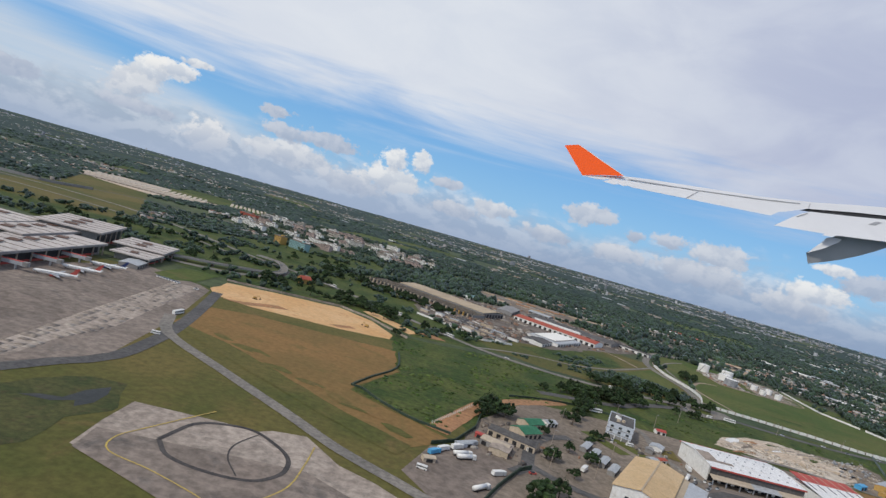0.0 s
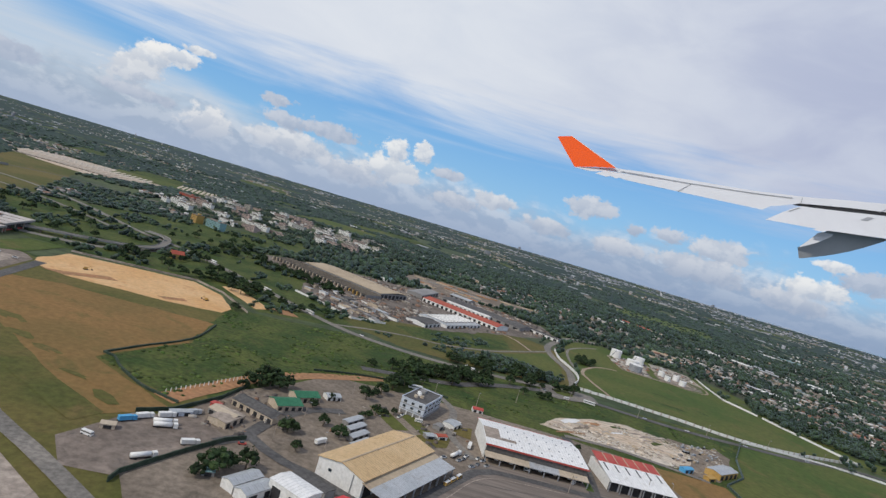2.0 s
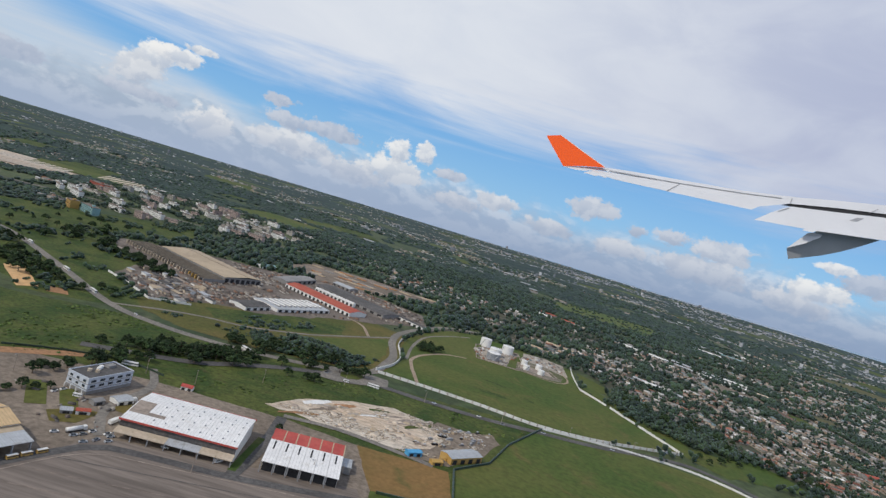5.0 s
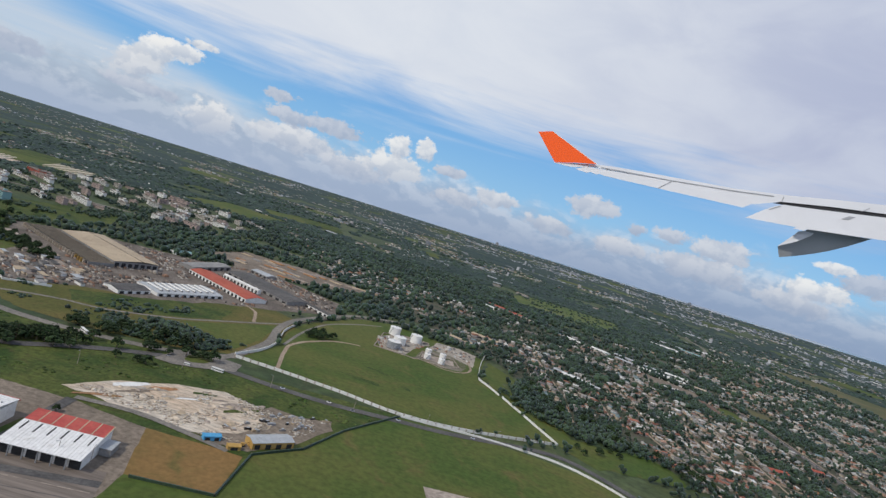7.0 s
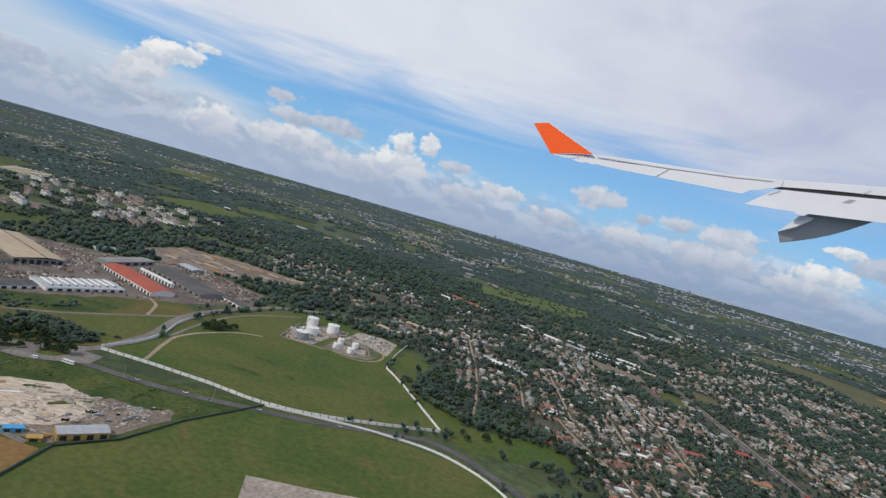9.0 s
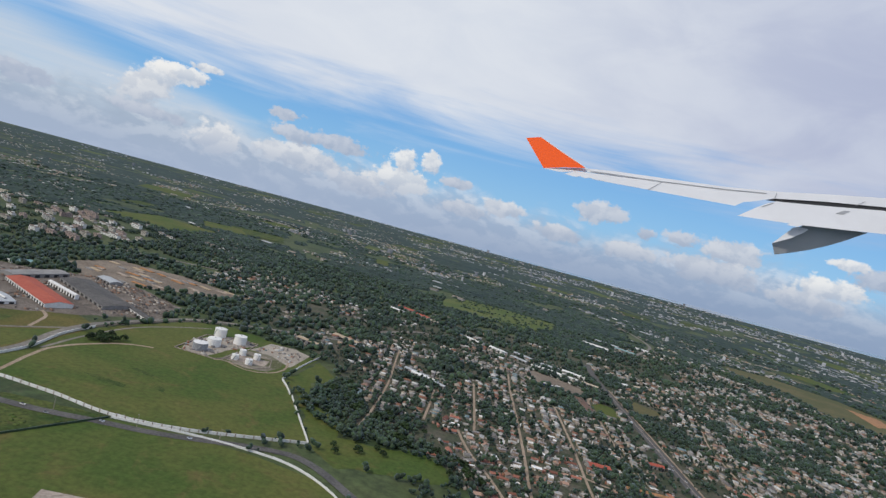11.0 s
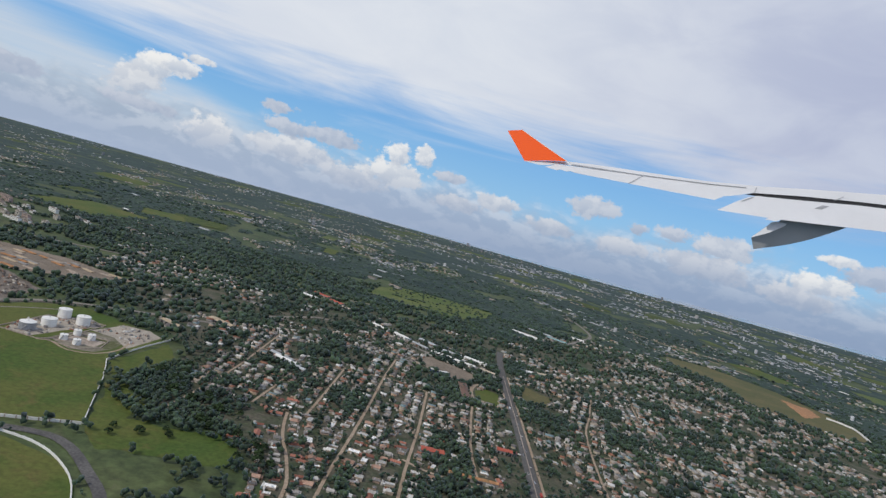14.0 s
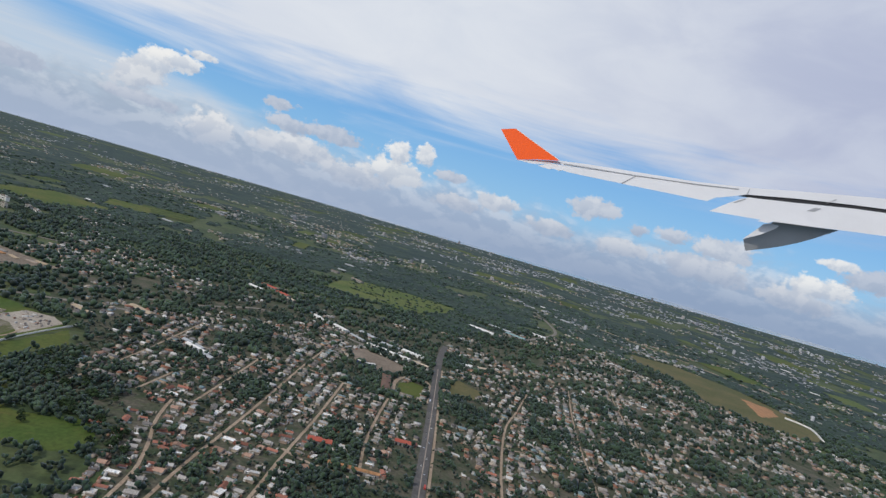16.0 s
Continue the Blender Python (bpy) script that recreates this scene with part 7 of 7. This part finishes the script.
QUARRY = [(142, 260), (152, 272), (186, 293), (200, 286), (209, 275), (203, 260), (188, 252)]
cnt = 0
while cnt < 46:
    x, y = rng.uniform(138, 225), rng.uniform(250, 308)
    if inside(QUARRY, np.array([x]), np.array([y]))[0]:
        cnt += 1
        heap(x, y, rng.uniform(0.6, 1.9), rng.uniform(0.3, 0.8), (RUBBLE, CONC_L, TAN_OLD, RUBBLE)[cnt % 4], "heap of pale broken stone in the yard")
cnt = 0
while cnt < 30:
    x, y = rng.uniform(196, 232), rng.uniform(256, 296)
    if inside([(198, 262), (206, 282), (214, 289), (232, 296), (230, 284), (216, 268), (204, 256)], np.array([x]), np.array([y]))[0]:
        cnt += 1
        st = thing("stack", frame_at(x, y, 38 + rng.normal(0, 12)), "stack of stored building material in the yard", "stack", "yard stacks")
        part("block", Geo().box(0, 0, 0, rng.uniform(1.0, 3.4), rng.uniform(0.6, 1.4), rng.uniform(0.4, 1.0)), (CONC_L, GREYWALL, TAN_OLD, STEEL, DARK)[cnt % 5], st)
        part("cover", Geo().box(0, 0, 1.0, 1.0, 0.7, 0.12), CORR, st)
cnt = 0
while cnt < 32:
    x, y = rng.uniform(50, 215), rng.uniform(585, 690)
    if inside([(52, 624), (62, 680), (130, 686), (208, 662), (186, 640), (140, 600), (90, 588)], np.array([x]), np.array([y]))[0]:
        cnt += 1
        st = thing("pipe_stack", frame_at(x, y, -20 + rng.normal(0, 5)), "long low stack of brown pipes", "stack", "pipe stacks")
        w = rng.uniform(8, 18)
        m_ = (TAN_OLD, GREYWALL, SOIL, CONC_L)[cnt % 4]
        for j in range(4):
            part("pipe", Geo().tube((-w / 2, 1.0 * j - 1.5, 0.5), (w / 2, 1.0 * j - 1.5, 0.5), 0.5, 6), m_, st)
for i in range(40):
    x, y = -5 + 46 * rng.random(), 0
    y = 400 - (x + 5) * 0.85 + rng.uniform(0, 34)
    st = thing("ruined_shed", frame_at(x + rng.uniform(0, 30), y, -34 + rng.normal(0, 6)), "small ruined shed in the factory yard", "shed", "ruined sheds")
    w, d, h = rng.uniform(3, 9), rng.uniform(2, 4), rng.uniform(1, 2)
    part("wall", Geo().box(0, 0, 0, w, d, h), (GREYWALL, BEIGE, WHITE)[i % 3], st)
    part("roof", Geo().box(0, 0, h, w + 0.4, d + 0.4, 0.15), (CORR, TAN_OLD, GREYWALL, ASPHALT, CONC)[i % 5], st)
for gx, gy, n_, w, ln in ((-396, 815, 22, 6.6, 118), (-286, 940, 11, 6.0, 84)):
    for i in range(n_):
        st = thing("greenhouse", frame_at(gx + (i - n_ / 2) * w * 1.06, gy + (i - n_ / 2) * w * 0.25, 108), "long pale greenhouse tunnel", "greenhouse", "far greenhouses")
        g = Geo()
        for j in range(6):
            a0, a1 = math.pi * j / 6, math.pi * (j + 1) / 6
            g.add([(-ln / 2, w / 2 * math.cos(a0), 1.5 * math.sin(a0)), (-ln / 2, w / 2 * math.cos(a1), 1.5 * math.sin(a1)), (ln / 2, w / 2 * math.cos(a1), 1.5 * math.sin(a1)), (ln / 2, w / 2 * math.cos(a0), 1.5 * math.sin(a0))], [(3, 2, 1, 0)])
        part("cover", g, RUBBLE, st)
        part("end_wall", Geo().box(-ln / 2, 0, 0, 0.2, w * 0.8, 1.0).box(ln / 2, 0, 0, 0.2, w * 0.8, 1.0), CONC_L, st)
# single trees of the yards
for i, (x, y, k) in enumerate(((41, 146, 1.15), (43, 149, 1.0), (47, 151, 1.0), (38.5, 142, 0.6), (49, 149, 0.5), (55, 168, 0.6), (50, 178, 0.9), (51.5, 180, 0.7), (58, 190, 0.7), (64, 184.5, 0.8), (52, 202, 0.8), (67, 224, 0.9), (65, 231, 0.6), (68, 205, 0.6), (72, 212, 0.7),
                                   (70, 208, 0.5), (75, 214, 0.6), (78, 217, 0.5), (56, 214, 0.5), (54, 171, 0.4), (149, 236, 0.5), (113, 288, 1.0), (118, 292, 1.0), (130, 307, 1.0), (100, 277, 1.0), (149, 319, 0.8), (143, 318, 0.8), (-8, 297, 0.8))):
    copy_thing(TREES[i % 3], frame_at(x, y, 47.0 * i)).scale = (k, k, k)
for i in range(46):
    u = rng.random()
    x, y = -52 + 74 * u + rng.normal(0, 3), 462 - 44 * u + rng.normal(0, 4)
    k = rng.uniform(0.7, 1.1)
    copy_thing(TREES[i % 3], frame_at(x, y, 47.0 * i)).scale = (k, k, k)

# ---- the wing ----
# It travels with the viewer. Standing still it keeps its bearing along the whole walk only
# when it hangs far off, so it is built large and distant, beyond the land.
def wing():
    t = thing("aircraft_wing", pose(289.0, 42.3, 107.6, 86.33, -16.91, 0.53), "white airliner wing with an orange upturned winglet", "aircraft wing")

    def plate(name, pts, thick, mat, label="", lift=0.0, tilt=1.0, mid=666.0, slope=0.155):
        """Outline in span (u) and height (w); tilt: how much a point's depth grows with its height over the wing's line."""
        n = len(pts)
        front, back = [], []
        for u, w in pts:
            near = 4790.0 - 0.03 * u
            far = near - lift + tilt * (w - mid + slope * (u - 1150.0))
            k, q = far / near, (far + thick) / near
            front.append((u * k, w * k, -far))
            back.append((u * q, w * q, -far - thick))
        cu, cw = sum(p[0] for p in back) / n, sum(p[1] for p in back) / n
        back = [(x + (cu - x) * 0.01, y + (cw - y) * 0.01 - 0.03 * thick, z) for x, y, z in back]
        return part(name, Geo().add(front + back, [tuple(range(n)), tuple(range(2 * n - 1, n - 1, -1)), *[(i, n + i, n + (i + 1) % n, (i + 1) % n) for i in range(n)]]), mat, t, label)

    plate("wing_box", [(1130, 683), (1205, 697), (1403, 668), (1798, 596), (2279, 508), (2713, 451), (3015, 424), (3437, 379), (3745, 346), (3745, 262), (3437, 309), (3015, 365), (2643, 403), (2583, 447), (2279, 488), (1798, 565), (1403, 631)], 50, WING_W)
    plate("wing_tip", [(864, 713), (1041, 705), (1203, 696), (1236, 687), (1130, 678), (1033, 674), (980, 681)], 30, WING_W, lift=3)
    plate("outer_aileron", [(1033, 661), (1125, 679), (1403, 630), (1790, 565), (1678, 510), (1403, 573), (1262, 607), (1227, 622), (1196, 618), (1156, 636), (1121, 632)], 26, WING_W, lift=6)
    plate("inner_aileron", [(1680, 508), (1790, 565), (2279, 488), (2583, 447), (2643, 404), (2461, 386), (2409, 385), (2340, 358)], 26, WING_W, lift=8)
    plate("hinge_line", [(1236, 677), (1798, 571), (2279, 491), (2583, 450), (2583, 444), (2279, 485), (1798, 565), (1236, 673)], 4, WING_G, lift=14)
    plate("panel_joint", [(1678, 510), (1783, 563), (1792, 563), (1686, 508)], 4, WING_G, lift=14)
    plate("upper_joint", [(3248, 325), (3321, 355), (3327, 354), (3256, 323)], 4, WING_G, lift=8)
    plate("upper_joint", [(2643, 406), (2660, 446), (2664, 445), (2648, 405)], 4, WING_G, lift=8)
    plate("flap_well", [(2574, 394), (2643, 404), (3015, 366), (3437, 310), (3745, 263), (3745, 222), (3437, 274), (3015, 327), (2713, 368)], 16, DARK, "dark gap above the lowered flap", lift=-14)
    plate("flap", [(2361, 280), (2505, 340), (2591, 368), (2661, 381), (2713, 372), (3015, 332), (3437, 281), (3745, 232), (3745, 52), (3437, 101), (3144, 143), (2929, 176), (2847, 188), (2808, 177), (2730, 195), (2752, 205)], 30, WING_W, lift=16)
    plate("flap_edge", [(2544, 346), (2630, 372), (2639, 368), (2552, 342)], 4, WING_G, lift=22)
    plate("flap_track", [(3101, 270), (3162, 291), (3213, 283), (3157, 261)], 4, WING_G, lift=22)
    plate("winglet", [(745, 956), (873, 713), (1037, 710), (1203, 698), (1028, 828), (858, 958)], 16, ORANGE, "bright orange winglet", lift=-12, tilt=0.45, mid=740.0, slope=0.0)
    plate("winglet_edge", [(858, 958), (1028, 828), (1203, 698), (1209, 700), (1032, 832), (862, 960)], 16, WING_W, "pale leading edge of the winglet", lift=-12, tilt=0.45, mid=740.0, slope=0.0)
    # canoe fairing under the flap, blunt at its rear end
    # white top facet and grey side carry sun and shade in their colours
    plate("flap_fairing", [(2611, 57), (2622, -29), (2756, -18), (2886, -2), (3015, 22), (3144, 55), (3265, 92), (3334, 114), (3144, 143), (2929, 176), (2847, 188), (2799, 161), (2713, 106)], 80, WING_G, "grey canoe fairing with a blunt end, shade put into its side", lift=120, tilt=-0.08, mid=360.0)
    plate("fairing_ridge", [(2611, 57), (2739, 145), (2773, 172), (2817, 176), (2890, 156), (2868, 136), (2756, 92)], 10, WING_W, "pale top of the fairing, sunlight put into its white", lift=200, tilt=0.6, mid=360.0)


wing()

# ---- landmarks of the suburb ----
def stadium_stand():
    t = thing("grandstand", frame_at(522, 634, 4), "curved blue grandstand of the sports ground", "grandstand")
    for i in range(7):
        a = math.radians(-36 + 12 * i)
        part("stand_bay", Geo().box(11 * math.sin(a), 9 - 11 * math.cos(a), 0, 2.6, 4.0, 2.0, math.degrees(a)), NAVY, t)
        part("stand_roof", Geo().box(11.6 * math.sin(a), 9 - 11.6 * math.cos(a), 2.6, 2.8, 3.4, 0.2, math.degrees(a)), WHITE, t)
        part("prop", Geo().box(10 * math.sin(a), 9 - 10 * math.cos(a), 0, 0.2, 0.2, 2.7, math.degrees(a)), STEEL, t)


stadium_stand()
shed_row("sports_hall", 545, 590, -86, 42, 8, 3.0, 3.8, UMBER, GREYWALL, "long brown sports hall beside the ball field", 8, "hall", 6)
wall_run("sports_wall", [(495, 674), (512, 694), (535, 682), (562, 663)], 1.4, 0.5, WHITE, "long white wall of the sports ground", bay=5.0)
for x, y, a, w, d, m, lb in (
        (452, 764, -40, 26, 6, WHITE, "long white market roof along the street"), (478, 745, -42, 24, 6, WHITE, "long white market roof along the street"), (500, 722, -40, 22, 5, CORR, "long grey workshop along the street"),
        (524, 706, -22, 24, 6, WHITE, "long white market roof along the street"), (549, 694, -22, 24, 5, WHITE, "long white market roof along the street"), (572, 684, -24, 18, 5, BEIGE, "beige workshop along the street"),
        (536, 726, -22, 22, 7, CORR, "grey workshop behind the market"), (562, 720, -24, 26, 8, WHITE, "white workshop behind the market"), (508, 748, -40, 24, 8, CORR, "grey workshop behind the market"),
        (394, 548, -30, 24, 5, CORR, "long grey school block"), (401, 540, -30, 26, 5, WHITE, "long white school block"), (408, 532, -30, 24, 5, CORR, "long grey school block"),
        (360, 866, -30, 26, 9, RED_TILE, "large school building with red roof"), (384, 842, -34, 22, 9, RED_TILE, "large school building with red roof"), (398, 822, -30, 18, 7, BEIGE, "beige school building beside red roofs"), (350, 838, -30, 22, 7, WHITE, "white school building beside red roofs"),
        (655, 1000, -30, 44, 14, WHITE, "large pale factory roof among trees"), (690, 1062, -30, 40, 12, CORR, "large grey factory roof among trees"), (712, 1030, -30, 34, 12, TEAL, "pale teal factory roof among trees"), (668, 1000, -30, 40, 10, CONC_L, "pale factory yard roof among trees"),
        (569, 470, 3, 11, 6, RED_TILE, "long house with bright red roof beside the avenue"), (520, 437, 8, 15, 7, RED_TILE, "long low building with rusty red roof"), (620, 735, 20, 16, 8, WHITE, "white civic building beside the avenue"), (640, 742, 20, 14, 7, BEIGE, "beige civic building beside the avenue"),
        (545, 412, 2, 30, 4, SOIL, "long brown row house along a lane"), (762, 1105, -20, 24, 10, WHITE, "white hall on the suburb's edge"), (325, 600, -28, 28, 8, TAN_OLD, "long tan shed behind the tank farm"), (300, 556, -26, 22, 6, TAN_OLD, "tan shed behind the tank farm")):
    shed_row("long_hall", x, y, a, w, d, 2.4, 3.2, m, GREYWALL if m is not WHITE else WHITE, lb, 4, "hall", 4)
for i in range(30):
    a_, r_ = rng.uniform(-0.5, 0.75), rng.uniform(900, 2200)
    x, y = 280 + r_ * math.sin(a_), r_ * math.cos(a_)
    if not blocked(np.array([x]), np.array([y]), 8.0)[0]:
        shed_row("warehouse", x, y, rng.uniform(-50, -10), rng.uniform(12, 28), rng.uniform(6, 12), 3.0, 4.0, (CORR, CONC_L, WHITE, CONC)[i % 4], GREYWALL, "distant pale warehouse among trees", 2, "warehouse", 0)

# cast slabs of the apron's edge
sl = [(x0 + (x1 - x0) * (c + 0.5) / 4, y) for y in np.arange(146, 279, 4.2) for x0, x1 in [(float(np.interp(y, (140, 168, 192, 278), (-100, -102, -105, -113))), float(np.interp(y, (143, 165, 189, 280), (-93, -94, -91, -101))))] for c in range(4) if rng.random() < 0.62]
sl = np.array(sl)
k = len(sl)
bulk("apron_slabs", BOX_V, BOX_F, np.column_stack([sl, rng.uniform(0.124, 0.142, k)]), np.column_stack([rng.uniform(1.1, 1.5, k), rng.uniform(1.0, 2.0, k), np.full(k, 0.022)]), rng.normal(0.08, 0.03, k), SLABS, 0.0, "pale and dark cast slabs along the apron edge", "slabs", 71)
# small clutter about the yards and sheds
yx, yy = rng.uniform(14, 112, 3000), rng.uniform(142, 228, 3000)
ky = (inside([(22, 166), (30, 198), (44, 206), (52, 196), (48, 172), (38, 166)], yx, yy) & (rng.random(3000) < 0.22)) | (inside([(84, 200), (90, 222), (106, 222), (106, 200), (96, 194)], yx, yy) & (rng.random(3000) < 0.12)) | (inside([(55, 176), (62, 214), (74, 230), (80, 218), (66, 186)], yx, yy) & (rng.random(3000) < 0.05))
yx, yy = yx[ky], yy[ky]
k = len(yx)
bulk("yard_clutter", BOX_V, BOX_F, np.stack([yx, yy, np.full(k, 0.05)], -1), np.stack([rng.uniform(0.2, 1.1, k), rng.uniform(0.15, 0.6, k), rng.uniform(0.2, 0.9, k)], -1), rng.uniform(0, 3.1, k), SCRAP, 0.0, "crates, scrap and pallets about the yard", "clutter", 73)
lx_, ly_ = rng.uniform(230, 312, 2500), rng.uniform(446, 524, 2500)
kl = inside([(275, 492), (281, 521), (297, 521), (310, 506), (303, 482), (290, 494)], lx_, ly_) & (rng.random(2500) < 0.12)
kl |= inside([(238, 454), (256, 451), (273, 506), (259, 516), (244, 505), (233, 481)], lx_, ly_) & (rng.random(2500) < 0.12)
lx_, ly_ = lx_[kl], ly_[kl]
k = len(lx_)
bulk("tank_clutter", BOX_V, BOX_F, np.stack([lx_, ly_, np.full(k, 0.1)], -1), np.stack([rng.uniform(0.3, 2.0, k), rng.uniform(0.2, 0.7, k), rng.uniform(0.3, 1.2, k)], -1), rng.choice((0.35, 1.9), k) + rng.normal(0, 0.15, k), PALETTE_ROOF, 0.0, "pipes, lorries and stores in the tank yard", "clutter", 75)
# broken stone and stored pieces in the rubble yard
qx, qy = rng.uniform(136, 240, 9000), rng.uniform(244, 312, 9000)
kq = inside([(141, 259), (152, 273), (188, 293), (210, 288), (232, 294), (231, 284), (222, 266), (206, 252), (190, 250), (168, 254)], qx, qy) & (value_noise(qx, qy, 7.0, 41) > 0.5)
qx, qy = qx[kq][:1700], qy[kq][:1700]
k = len(qx)
r = rng.uniform(0.12, 0.45, k)
bulk("broken_stone", V1, F1, np.stack([qx, qy, np.full(k, 0.2)], -1), np.stack([r * rng.uniform(0.8, 3.0, k), r, r * 0.6], -1), np.full(k, 0.65) + rng.normal(0, 0.3, k), STONES, 0.3, "scattered pale broken stone in the yard", "stones", 43)
# clutter of the factory ground
fx_, fy_ = rng.uniform(-40, 190, 9000), rng.uniform(354, 600, 9000)
kf = (inside([(-42, 472), (0, 440), (41, 360), (66, 388), (130, 444), (160, 470), (194, 508), (186, 556), (112, 598), (60, 556), (-10, 536)], fx_, fy_) & (value_noise(fx_, fy_, 12.0, 45) > 0.6) & ~near_road(fx_, fy_, 0.3)) | inside([(4, 394), (41, 360), (64, 388), (72, 396), (92, 420), (80, 440), (70, 450), (52, 410), (30, 420)], fx_, fy_) | (inside([(150, 470), (190, 510), (186, 556), (112, 598), (92, 580), (140, 560), (176, 520)], fx_, fy_) & (rng.random(9000) < 0.5))
fx_, fy_ = fx_[kf][:1900], fy_[kf][:1900]
k = len(fx_)
bulk("factory_clutter", BOX_V, BOX_F, np.stack([fx_, fy_, np.zeros(k)], -1), np.stack([rng.uniform(0.3, 2.2, k), rng.uniform(0.2, 0.9, k), rng.uniform(0.3, 1.3, k)], -1), rng.normal(-0.6, 0.3, k), SCRAP, 0.0, "stacked scrap and blocks on the factory ground", "scrap", 44)
# trees between the far apartment blocks, and on the tank meadow's edge
ex, ey = rng.uniform(-275, 10, 4200), rng.uniform(590, 1000, 4200)
MD = np.array(made)
ke = inside([(-233, 640), (-275, 894), (-185, 1000), (10, 955), (5, 790), (-5, 705), (-71, 690), (-126, 590)], ex, ey) & (value_noise(ex, ey, 22.0, 51) > 0.6)
ke &= np.min(np.hypot(ex[:, None] - MD[None, :, 0], ey[:, None] - MD[None, :, 1]), 1) > 7.5
ex, ey = ex[ke], ey[ke]
k = len(ex)
r = rng.uniform(1.4, 3.2, k)
bulk("estate_trees", V3, F3, np.stack([ex, ey, r * 0.6], -1), np.stack([r, r, r * 0.9], -1), rng.uniform(0, 6.28, k), LEAF, 0.28, "dark trees between the apartment blocks", "trees", 52)


def digger(x, y, turn):
    t = thing("excavator", frame_at(x, y, turn), "small yellow excavator on bare earth", "excavator")
    for s in (-0.6, 0.6):
        part("track", Geo().box(0, s, 0, 2.0, 0.35, 0.45), DARK, t)
    part("cab", Geo().box(-0.1, 0, 0.45, 1.5, 1.1, 0.9, 0, 0.85), YELLOWP, t)
    part("boom", Geo().tube((0.6, 0, 1.0), (1.9, 0, 1.9), 0.14, 6).tube((1.9, 0, 1.9), (2.7, 0, 0.6), 0.11, 6), YELLOWP, t)
    part("bucket", Geo().box(2.7, 0, 0.15, 0.5, 0.6, 0.45), DARK, t)


digger(-78, 291, 40)
digger(-23, 299, 160)
digger(209, 251, 20)
for i in range(22):
    u = i / 21
    post = thing("fence_post", frame_at(13 + 16 * u, 181 + 34 * u, 0), "white concrete fence post in red soil", "post", "white fence posts")
    part("shaft", Geo().box(0, 0, 0, 0.2, 0.2, 1.3, 0, 0.8), WHITE, post)
for i in range(16):
    gx, gy = -122 + 0.75 * i, 281 - 0.15 * i
    if i % 2:
        vehicle("car", gx, gy, 80, WHITE, "white car parked beside the terminal lawn")
